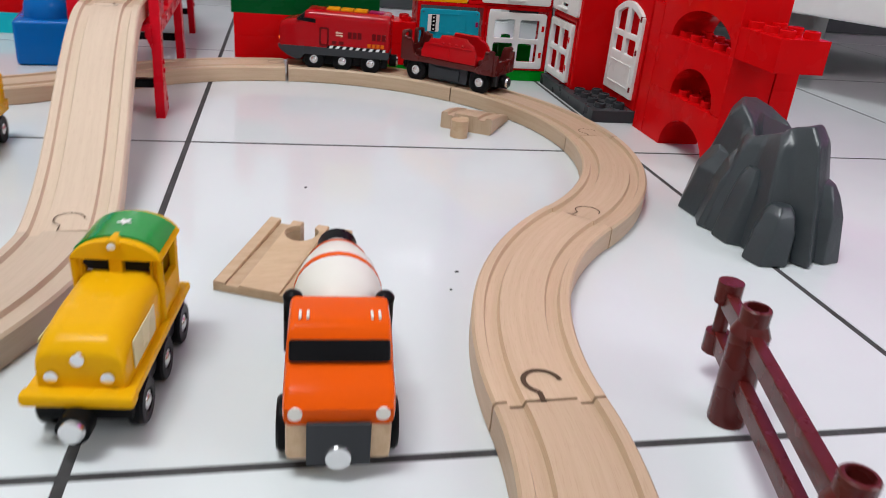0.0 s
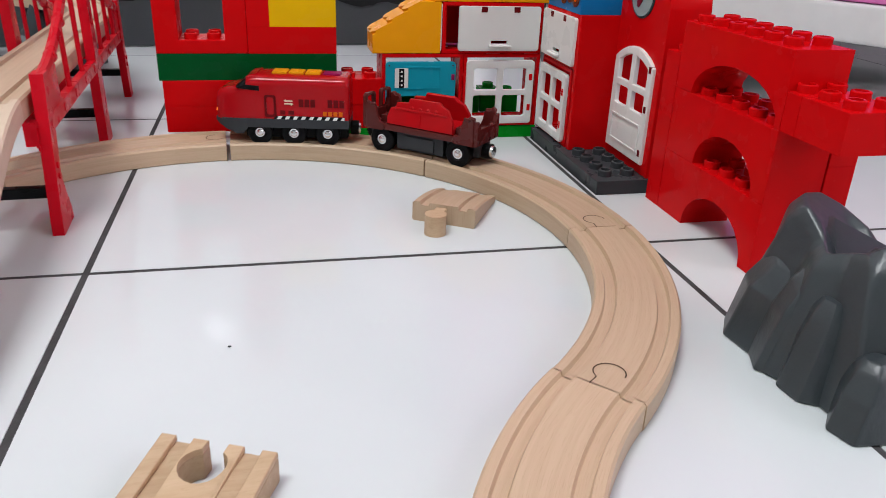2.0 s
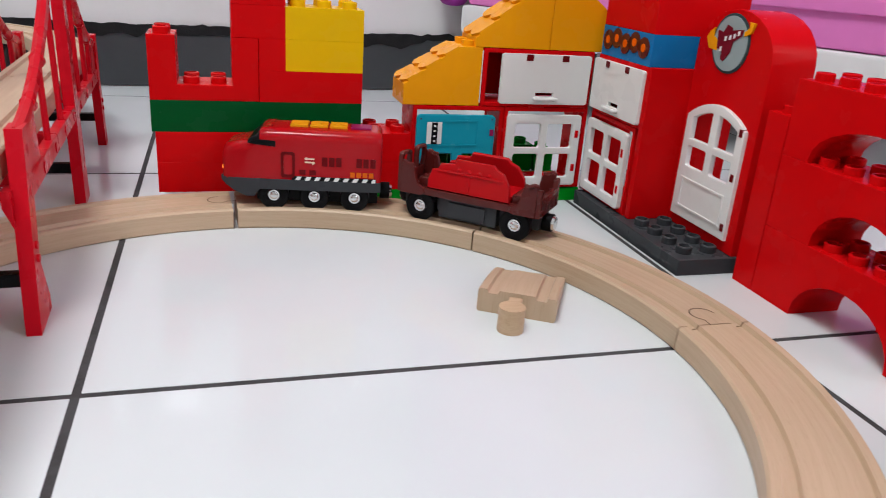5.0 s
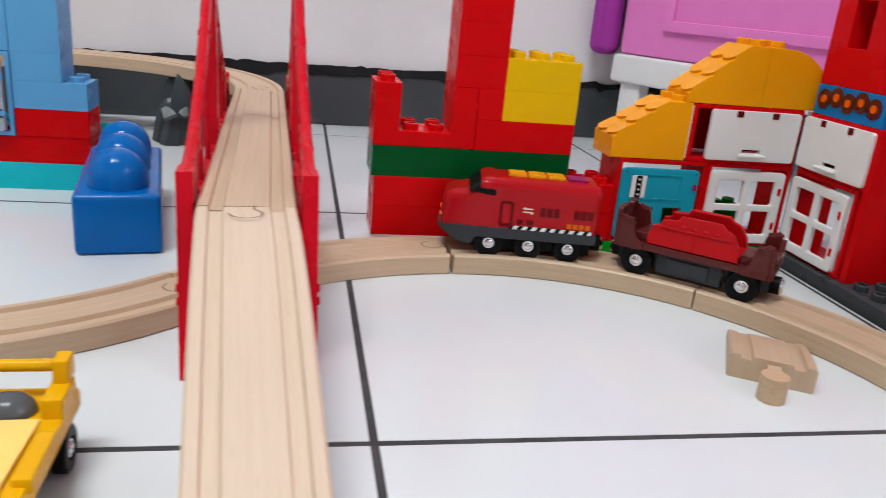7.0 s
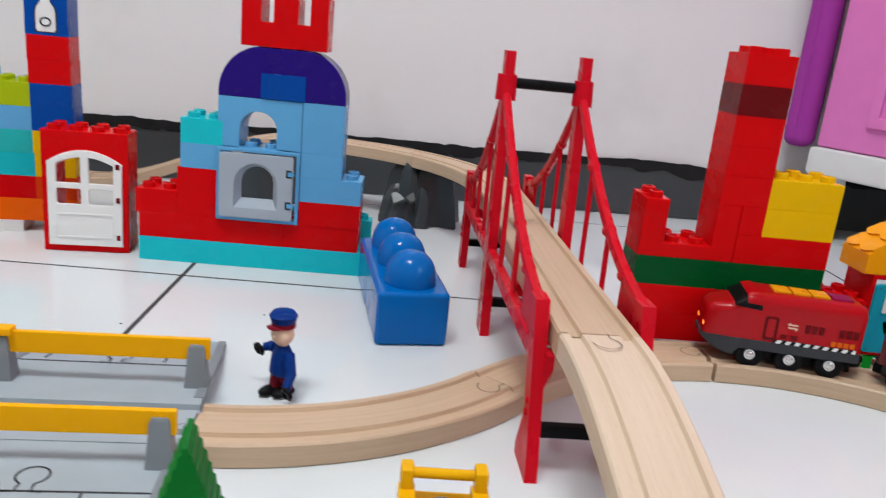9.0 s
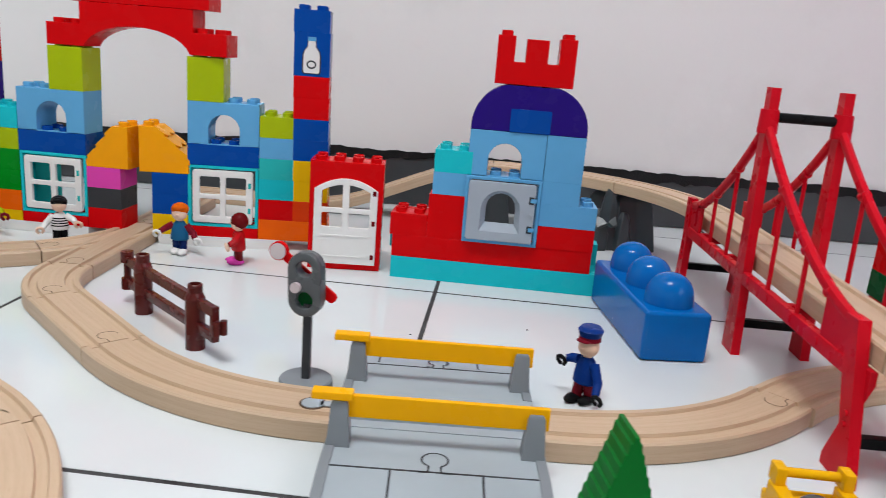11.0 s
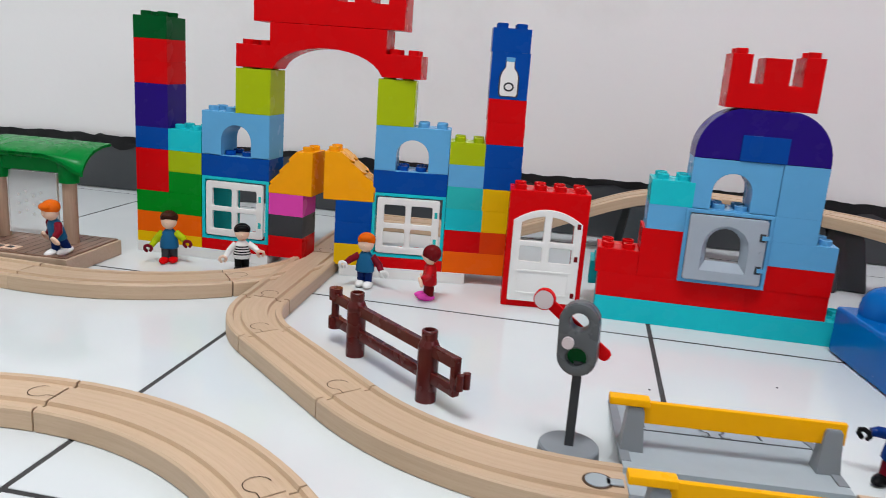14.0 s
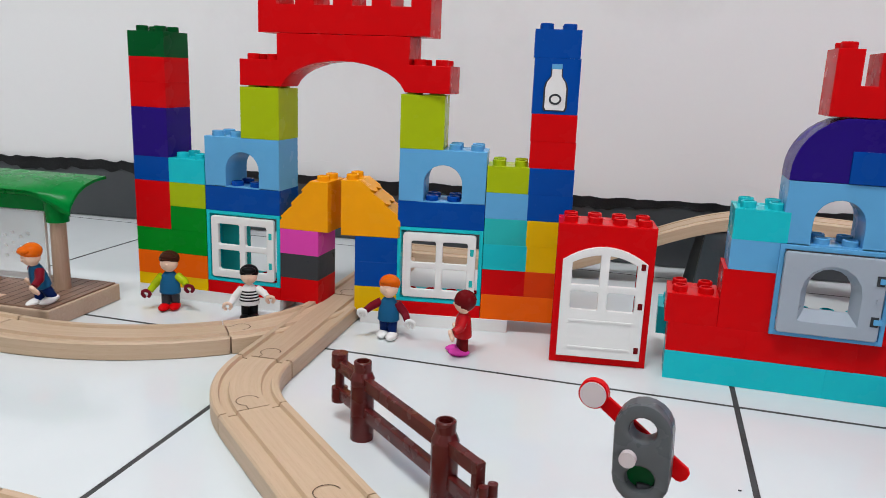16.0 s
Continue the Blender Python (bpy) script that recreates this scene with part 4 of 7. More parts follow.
    cupboard_flap(s, Matrix.Translation((wx - 0.0055, y - 0.002, zc + 0.0022)), 0.065, 0.0335)
    part("corner_strip", G().box(wx - 0.0215, wx - 0.0182, y + 0.0005, y + 0.006, zc + 0.002, zc + 0.037, 0.0005), WHITE, s)
    roof_wedge(s, Matrix.Translation((0.1695, y, zc + 0.0001)), 0.0525, 0.0384, 0.0135, 0.016)
    zr = zc + 2 * BH
    roof_wedge(s, Matrix.Translation((0.2165, y, zr + 0.0001)), 0.0525, 0.0384, 0.006, 0.014)
    g = G(Matrix.Translation((0.2692, y, zr + 0.0001)))
    g.slab([(0, 0), (0.048, 0)] + arc_pts(0.012, 0.006, 0.036, 0, 90, 8, 0.0324) + [(0, 0.0384)], 0.032, w=0.0006)
    part("roof_brick", g, ORANGE, s, "orange curved roof brick")
    studs_on(s, 0.2692, y, zr + 0.0384, 1, 2, ORANGE)
    # green foliage bricks seen through the lights
    for k in range(7):
        brick(s, ox + 0.006 + 0.0172 * k, y + 0.046, 0.0096, 1, 1, 0.85 + 0.2 * (k % 2), GREEN, label="green brick behind the windows")
    # wing that faces west: its own frame, x runs towards -y
    W = pose(0.3045, 0.2195, 0, 0, 0, -90)
    part("base_plate", G().box(0.2985, 0.3785, 0.079, 0.2165, 0, 0.0095, 0.0006), GREY, s, "dark grey base plate with studs")
    studs_on(s, 0.301, 0.0832, 0.0095, 2, 4, GREY)
    case = W @ Matrix.Translation((0, 0, z))
    open_case(s, case, 0.0625, 3 * BH, 0.032, RED)
    white_window(s, W @ Matrix.Translation((0.002, -0.0024, z + 0.0022)), 0.0555, 0.0505)
    open_case(s, W @ Matrix.Translation((0, 0, zc)), 0.0665, 2 * BH, 0.032, RED)
    part("case_back", G(W).box(0.004, 0.062, 0.027, 0.029, zc + 0.004, zc + 0.035), RED, s)
    cupboard_flap(s, W @ Matrix.Translation((0.0, -0.0024, zc + 0.0022)), 0.0655, 0.0335)
    part("corner_strip", G().box(0.3036, 0.3062, 0.2175, 0.2205, z, zr, 0.0004), MIDGREY, s)
    # printed blue brick and red tower above the wing
    brick(s, 0.3045, 0.1525, zr, 4, 4, 1, PRINT_BLUE, label="blue brick with a printed row of biscuits")
    for k in range(5):
        yy = 0.162 + k * 0.0115
        pr = G()
        pr.tube((0.3046, yy, zr + 0.0102 + 0.002 * (k % 2)), (0.3039, yy, zr + 0.0102 + 0.002 * (k % 2)), 0.0064, seg=16)
        part("print_spot", pr, BROWN, s)
        part("print_dot", G().tube((0.3039, yy, zr + 0.0102 + 0.002 * (k % 2)), (0.3036, yy, zr + 0.0102 + 0.002 * (k % 2)), 0.0026, seg=10), TANGERINE, s)
    ztop = zr + BH
    g = G(pose(0.3045, 0.2165, ztop, 0, 0, -90))
    g.slab(rect(0, 0.064, 0, 0.0765), 0.063, [rect(0.017, 0.035, 0.024, 0.052)], 0.0006)
    part("tower_brick", g, RED, s, "tall red tower brick with a slot")
    # door front, set back, with a return wall
    part("return_wall", G().box(0.3049, 0.3365, 0.1495, 0.1545, z, zr, 0.0005), RED, s)
    D = pose(0.3335, 0.1492, 0, 0, 0, -90)
    g = G(D @ Matrix.Translation((0, 0, z)))
    head = [(0.0, 0.0), (0.068, 0.0), (0.068, 0.108)] + arc_pts(0.034, 0.108, 0.034, 0, 180, 12, 0.026) + [(0, 0.108)]
    g.slab(head, 0.0285, [arched(0.008, 0.06, 0.009, 0.079, 0.01)], 0.0006)
    part("door_front", g, RED, s, "red door front with a rounded head")
    arched_door(s, D @ Matrix.Translation((0.0055, -0.0026, z + 0.0072)), 0.056, 0.0735)
    # printed emblem: a grey disc with a winged dark red shape
    E = D @ Matrix.Translation((0.031, 0, z + 0.1150))
    em = part("emblem", G(E).tube((0, 0, 0), (0, -0.0012, 0), 0.0152, seg=32), EMBLEM_GREY, s, "round grey printed emblem with a winged red shape")
    part("emblem_rim", G(E).tube((0, 0, 0), (0, -0.0008, 0), 0.0166, seg=32), DARKTEAL, em)
    r = 0.0150
    draw = lambda out, depth, front: G(E @ Matrix.Translation((0, front, 0))).slab([(u * r, v * r) for u, v in out], depth)
    body = [(-0.78, 0.43), (-0.45, 0.38), (-0.28, 0.67), (0.05, 0.57), (0.05, 0.48), (0.72, 0.57), (0.67, 0.33), (0.22, 0.1), (0.13, -0.33), (-0.2, -0.67), (-0.37, -0.62), (-0.37, -0.29), (-0.7, -0.24)]
    part("emblem_body", draw(body, -0.0006, -0.0011), MAROON, em, "dark red printed shape")
    for out in ([(-1.45, 0.1), (-1.28, 0.33), (-1.03, 0.5), (-1.05, 0.19), (-0.73, 0.05), (-0.7, -0.33), (-1.22, -0.29)], [(0.98, 0.86), (1.28, 0.84), (1.14, 0.48), (0.8, 0.33), (0.77, 0.48), (1.04, 0.67)]):
        part("emblem_wing", draw(out, -0.0014, -0.0002), ORANGE, em, "orange printed wing")
    for u, v in ((-0.24, 0.16), (0.02, 0.22), (0.27, 0.3), (0.5, 0.41), (-0.44, -0.24)):
        part("emblem_dash", draw([(u - 0.06, v - 0.1), (u + 0.05, v - 0.07), (u + 0.06, v + 0.1), (u - 0.05, v + 0.07)], -0.0004, -0.0016), WHITE, em)


station_house()


# ---- red arched viaduct ----
def viaduct():
    v = thing("toy_arch_wall", (0.346, 0.004, 0), 0, "red toy brick wall of three stacked arches", "toy building")
    A = pose(0.331, 0.056, 0, 0, 0, -90)
    arch_brick(v, A, 0.102, 2 * BH, 0.032, RED, 0.030, 0.092, 0.0245, studs=False)
    studs_on(v, 0.331, -0.040, 2 * BH - 0.0001, 2, 6, RED)
    arch_brick(v, A @ Matrix.Translation((0, 0, 2 * BH)), 0.102, 2 * BH, 0.032, RED, 0.032, 0.090, 0.0225, studs=False)
    studs_on(v, 0.331, -0.040, 4 * BH - 0.0001, 2, 6, RED)
    arch_brick(v, A @ Matrix.Translation((0, 0, 4 * BH)), 0.102, 2 * BH, 0.032, RED, 0.018, 0.098, 0.0215, studs=False)
    studs_on(v, 0.331, -0.040, 6 * BH - 0.0001, 2, 6, RED)
    brick(v, 0.331, 0.0565, 0, 2, 1, 5, RED)
    brick(v, 0.3315, -0.0885, 4 * BH, 2, 2, 1, RED)
    brick(v, 0.3315, -0.0564, 4 * BH, 2, 1, 1, RED)
    for k in range(4):
        brick(v, 0.3635, -0.0465, k * BH, 1, 3, 1, RED)


viaduct()


# ---- fort with a purple dome ----
def fort():
    y = 0.333
    f = thing("toy_fort", (-0.26, y + 0.016, 0), 0, "blue and red toy brick fort with a purple dome", "toy building")
    x0 = -0.348
    for i, n in ((0, 6), (6, 6)):
        brick(f, x0 + i * P, y, 0, n, 2, 1, TURQ)
    brick(f, x0, y, BH, 3, 2, 1, RED)
    brick(f, x0 + 3 * P, y, BH, 4, 2, 1, RED)
    brick(f, x0 + 6.75 * P, y + 0.0004, BH, 4, 2, 1, RED)
    brick(f, x0 - 0.15 * P, y, 2 * BH, 2, 2, 1, RED)
    brick(f, x0 + 1.85 * P + 0.0001, y, 2 * BH, 2, 2, 2, RED)
    brick(f, x0 + 7.75 * P + 0.0002, y, 2 * BH, 3, 2, 1, RED)
    brick(f, x0 + 4 * P, y + 0.0325, 0, 4, 2, 2, TURQ)
    for lvl in (0, 1):
        brick(f, x0 + 9.3 * P, y + 0.0325, lvl * BH, 2, 1, 1, TURQ)
    brick(f, x0 + 2 * P, y, 4 * BH, 2, 2, 1, SKY)
    brick(f, x0 + 2 * P, y, 5 * BH, 2, 2, 1, TURQ)
    brick(f, x0 - 0.0062, y + 0.0325, BH, 2, 2, 1, TURQ)
    xm = x0 + 3.75 * P
    # module with a grey castle door
    open_case(f, Matrix.Translation((xm, y - 0.002, 2 * BH)), 0.064, 3 * BH, 0.034, SKY, "light blue door module")
    door = Matrix.Translation((xm + 0.003, y - 0.0062, 2 * BH + 0.0035))
    g = G(door)
    w, h = 0.0565, 0.0505
    wide, narrow = arched(0.0115, 0.0445, 0.0085, 0.0435, 0.0165), arched(0.0155, 0.0405, 0.0145, 0.0405, 0.0125)
    g.slab(soft_rect(0, w, 0, h, 0.002), 0.0042, [wide], 0.0007)
    # splayed reveal round the opening, with a sloping sill
    g.rings([[(u, yy, v) for u, v in loop] for loop, yy in ((wide, 0.0005), (narrow, 0.0075), (narrow, 0.0095), (wide, 0.0042))], closed=True)
    d = part("castle_door", g, DOORGREY, f, "grey plastic door with an arched opening")
    for zz in (0.0095, 0.0345):
        hg = part("hinge", G(door).box(0.0512, 0.0556, -0.0006, 0.002, zz, zz + 0.0062, 0.0004), GREY, d)
        part("hinge_pin", G(door).box(0.0527, 0.0575, -0.0012, 0.002, zz + 0.0014, zz + 0.0048, 0.0004), SKY, hg)
    part("knob", G(door).tube((0.0535, -0.001, 0.0255), (0.0535, 0.001, 0.0255), 0.0012, seg=12), DOORGREY, d)
    xr = xm + 4 * P + 0.0002
    brick(f, xr, y, 3 * BH, 3, 2, 1, SKY)
    brick(f, xr, y, 4 * BH, 2, 2, 1, SKY)
    # upper storey
    arch_brick(f, Matrix.Translation((xm, y, 5 * BH)), 0.064, 2 * BH, 0.032, SKY, 0.0165, 0.045, 0.0285, "light blue arch brick", False, 0.0004)
    studs_on(f, xm + P, y, 5 * BH - 0.0001, 2, 2, SKY)
    brick(f, xr, y, 5 * BH, 2, 2, 2, SKY)
    # dome
    g = G(Matrix.Translation((xm, y, 7 * BH)))
    w = 0.0962
    out = [(0, 0), (w, 0)] + arc_pts(w - 0.034, 0.004, 0.034, 0, 78, 8, 0.0346) + arc_pts(0.034, 0.004, 0.034, 102, 180, 8, 0.0346)
    g.slab(out, 0.032, w=0.0008)
    part("dome_brick", g, PURPLE, f, "dark purple domed brick")
    part("dome_inset", G().box(xm + 0.032, xm + 0.0655, y - 0.0012, y + 0.004, 7 * BH + 0.0003, 8 * BH, 0.0005), BLUE, f, "blue inset panel")
    # crenellated top
    g = G(Matrix.Translation((xm + P, y, 9 * BH)))
    g.slab([(0, 0), (0.064, 0), (0.064, 0.0384), (0.0505, 0.0384), (0.0505, 0.018), (0.0415, 0.018), (0.0415, 0.0365), (0.0235, 0.0365), (0.0235, 0.018), (0.0145, 0.018), (0.0145, 0.0384), (0, 0.0384)], 0.0318, w=0.0006)
    top = part("crenel_brick", g, RED, f)
    studs_on(top, xm + P - 0.001, y, 9 * BH + 0.0383, 1, 2, RED)
    studs_on(top, xm + P + 0.049, y, 9 * BH + 0.0383, 1, 2, RED)


fort()


# ---- free-standing door frame ----
def door_frame():
    at = pose(-0.4228, 0.3355, 0, 0, 0, 7)
    d = thing("toy_door_frame", (-0.393, 0.355, 0), 7, "red toy door frame with a closed white door", "toy door")
    part("frame", G(at).slab(rect(0, 0.0638, 0, 5 * BH), 0.032, [arched(0.008, 0.056, 0.006, 0.0775, 0.012)], 0.0008), RED, d)
    studs_on(d, 0, 0, 5 * BH - 0.0001, 4, 2, RED, at)
    arched_door(d, at @ Matrix.Translation((0.0045, -0.0028, 0.0055)), 0.055, 0.0765)


door_frame()


# ---- big castle gate ----
def castle():
    y = 0.362
    c = thing("toy_castle_gate", (-0.59, y + 0.016, 0), 0, "many-coloured toy brick castle gate with two towers", "toy building")
    h0 = 0.5 * BH
    for x, n, a in ((-0.767, 8, 0.0), (-0.5715, 7, 9.5)):
        brick(c, x, y, 0, n, 2, 0.5, WHITE, "base_plate", "white base plate", a)
    x0 = -0.767
    # the right half stands turned a little away
    RH = Matrix.Translation((-0.5755, y, 0)) @ pose(0, 0, 0, 0, 0, 9.5) @ Matrix.Translation((0.5715, -y, 0))
    turned = [Matrix()]
    B = lambda x, lvl, nx, h, mat: brick(c, x, y, h0 + lvl * BH, nx, 2, h, mat, at=turned[0])
    # left tower and its neighbour
    B(x0, 0, 4, 0.5, YELLOW)
    for lvl, nx, h, mat in ((0.5, 4, 1, TANGERINE), (1.5, 4, 1, GREEN), (2.5, 2, 2, RED), (4.5, 2, 1, BLUE), (5.5, 2, 2, PURPLE), (7.5, 2, 1, RED), (8.5, 2, 1, RED), (9.5, 2, 1, DEEPGREEN)):
        B(x0, lvl, nx, h, mat)
    for lvl, mat in ((2.5, GREEN), (3.5, LIME), (4.5, TURQ)):
        B(x0 + 2 * P, lvl, 2, 1, mat)

    def window_bay(x):
        B(x, 0, 4, 0.5, RED)
        open_case(c, turned[0] @ Matrix.Translation((x, y, h0 + 0.5 * BH)), 0.064, 3 * BH, 0.032, TURQ, "turquoise window module")
        white_window(c, turned[0] @ Matrix.Translation((x + 0.0045, y - 0.0009, h0 + 0.5 * BH + 0.004)), 0.0545, 0.0495, hinge=TEAL)
        B(x, 3.5, 4, 1, BLUE)
        arch_brick(c, turned[0] @ Matrix.Translation((x, y, h0 + 4.5 * BH)), 0.064, 2 * BH, 0.032, SKY, 0.0185, 0.0465, 0.0275, "light blue arch brick", True, 0.0004)

    xl = x0 + 4 * P + 0.0003
    window_bay(xl)
    part("case_back", G().box(xl + 0.0032, xl + 0.027, y + 0.018, y + 0.021, h0 + 0.5 * BH + 0.0032, h0 + 3.5 * BH - 0.0032), TEAL, c)
    # gate piers
    xp = xl + 4 * P + 0.0003
    for lvl, h, mat in ((0, 1, RED), (1, 1, GREY), (2, 1, PINK)):
        B(xp, lvl, 2, h, mat)
    roof_wedge(c, Matrix.Translation((xp - 0.0005, y, h0 + 3 * BH)), 0.040, 2 * BH, 0.006, 0.014)
    xq = -0.5725
    turned[0] = RH
    B(xq, 0, 2, 1, YELLOW)
    B(xq, 1, 2, 1, BLUE)
    B(xq, 2, 2, 1, BLUE)
    roof_wedge(c, RH @ Matrix.Translation((xq + 0.0345, y + 0.032, h0 + 3 * BH)) @ pose(0, 0, 0, 0, 0, 180), 0.0455, 0.0415, 0.013, 0.014)
    xr = -0.5405
    window_bay(xr)
    # high arch
    B(xr, 6.5, 2, 2, LIME)
    turned[0] = Matrix()
    B(xl + 2 * P, 6.5, 2, 2, LIME)
    turned[0] = RH
    za = h0 + 8.5 * BH + 0.0012
    xa = xl + 2 * P
    W = xr + 2 * P - xa - 0.001
    AT = pose(xa, y, za, 0, 0, 2.6)
    g = G(AT)
    mid = W / 2
    head = arc_pts(mid, -0.004, mid - 0.0325, 0, 180, 16, 0.024)
    head = [(u, max(v, 0.0)) for u, v in head]
    g.slab([(0, 0), (0.0315, 0)] + head[::-1] + [(W - 0.0315, 0), (W, 0), (W, BH), (W - 0.03, BH), (W - 0.03, 2 * BH), (0.03, 2 * BH), (0.03, BH), (0, BH)], 0.032, w=0.0006)
    arch = part("gate_arch", g, RED, c, "wide red arch brick")
    studs_on(arch, 0, 0, BH, 2, 2, RED, AT)
    studs_on(arch, W - 2 * P, 0, BH, 2, 2, RED, AT)
    g = G(AT @ Matrix.Translation((0.0155, 0, 2 * BH + 0.0002)))
    w = W - 0.031
    out, n = [(0, 0), (w, 0), (w, 0.0445)], 5
    cut = w / (2 * n - 1)
    for k in range(2 * n - 2):
        x = w - (k + 1) * cut
        hi, lo = (0.0445, 0.020)
        out += [(x, hi), (x, lo)] if k % 2 == 0 else [(x, lo), (x, hi)]
    g.slab(out + [(0, 0.0445)], 0.032, w=0.0005)
    part("crenel_brick", g, RED, c)
    # right tower and its neighbour
    xn = xr + 4 * P + 0.0003
    B(xn, 0, 4, 1, TANGERINE)
    for lvl, mat in ((1, RED), (2, TURQ), (3, TEAL), (4, SKY), (5, LIME)):
        B(xn, lvl, 2, 1, mat)
    xt = xn + 2 * P
    for lvl, h, mat in ((1, 1, ORANGERED), (2, 1, YELLOW), (3, 1, YELLOW), (4, 1, BLUE), (5, 1, BLUE), (6, 1, RED), (7, 1, RED), (8, 2, BLUE), (10, 1, BLUE)):
        B(xt - 0.0004 * lvl, lvl, 2, h, mat)
    # printed milk bottle on the tower
    zb = h0 + 8 * BH
    out = [(-0.0062, 0.003), (0.0062, 0.003), (0.0072, 0.005), (0.0072, 0.018), (0.0062, 0.022), (0.0034, 0.026), (0.0032, 0.0315), (-0.0032, 0.0315), (-0.0034, 0.026), (-0.0062, 0.022), (-0.0072, 0.018), (-0.0072, 0.005)]
    px = xt + P - 0.0034
    edge = [(u * 1.13 + (0.0003 if u > 0 else -0.0003), 0.0022 + (v - 0.003) * 1.045) for u, v in out]
    part("bottle_outline", G(RH @ Matrix.Translation((px, y - 0.0003, zb))).slab(edge, 0.0004), GREY, c, "dark printed outline of the bottle")
    pr = part("printed_bottle", G(RH @ Matrix.Translation((px, y - 0.0005, zb))).slab(out, 0.0008), WHITE, c, "printed white milk bottle")
    part("bottle_cap", G(RH @ Matrix.Translation((px, y - 0.0007, zb))).slab(rect(-0.0036, 0.0036, 0.031, 0.0345), 0.0006), SKY, pr)
    part("bottle_mark", G(RH @ Matrix.Translation((px, y - 0.0008, zb))).slab([(0.0044 * math.cos(a), 0.0105 + 0.0038 * math.sin(a)) for a in [math.pi * k / 8 for k in range(16)]], 0.0006), GREY, pr)
    part("bottle_mark", G(RH @ Matrix.Translation((px, y - 0.001, zb))).slab([(0.0030 * math.cos(a), 0.0105 + 0.0024 * math.sin(a)) for a in [math.pi * k / 8 for k in range(16)]], 0.0006), WHITE, pr)


castle()


# ---- big blue block ----
def big_block():
    b = thing("big_block", (-0.1398, 0.2632, 0), 9.0, "large glossy blue plastic block with three domed studs", "toy block")
    at = pose(-0.1398, 0.2632, 0, 0, 0, 9.0)
    part("block_body", G(at).box(-0.0235, 0.0235, -0.066, 0.066, 0, 0.0358, 0.003, 3), BLOCK_BLUE, b)
    for k in range(3):
        g = G(at)
        yy = -0.043 + k * 0.043
        g.rings([[(r * math.cos(2 * math.pi * i / 28), yy + r * math.sin(2 * math.pi * i / 28), z) for i in range(28)] for r, z in ((0.0170, 0.0353), (0.0170, 0.0415), (0.0159, 0.0468), (0.0134, 0.0515), (0.0100, 0.0549), (0.0054, 0.0571), (0.0016, 0.0577))])
        part("domed_stud", g, BLOCK_BLUE, b, smooth=60)


big_block()


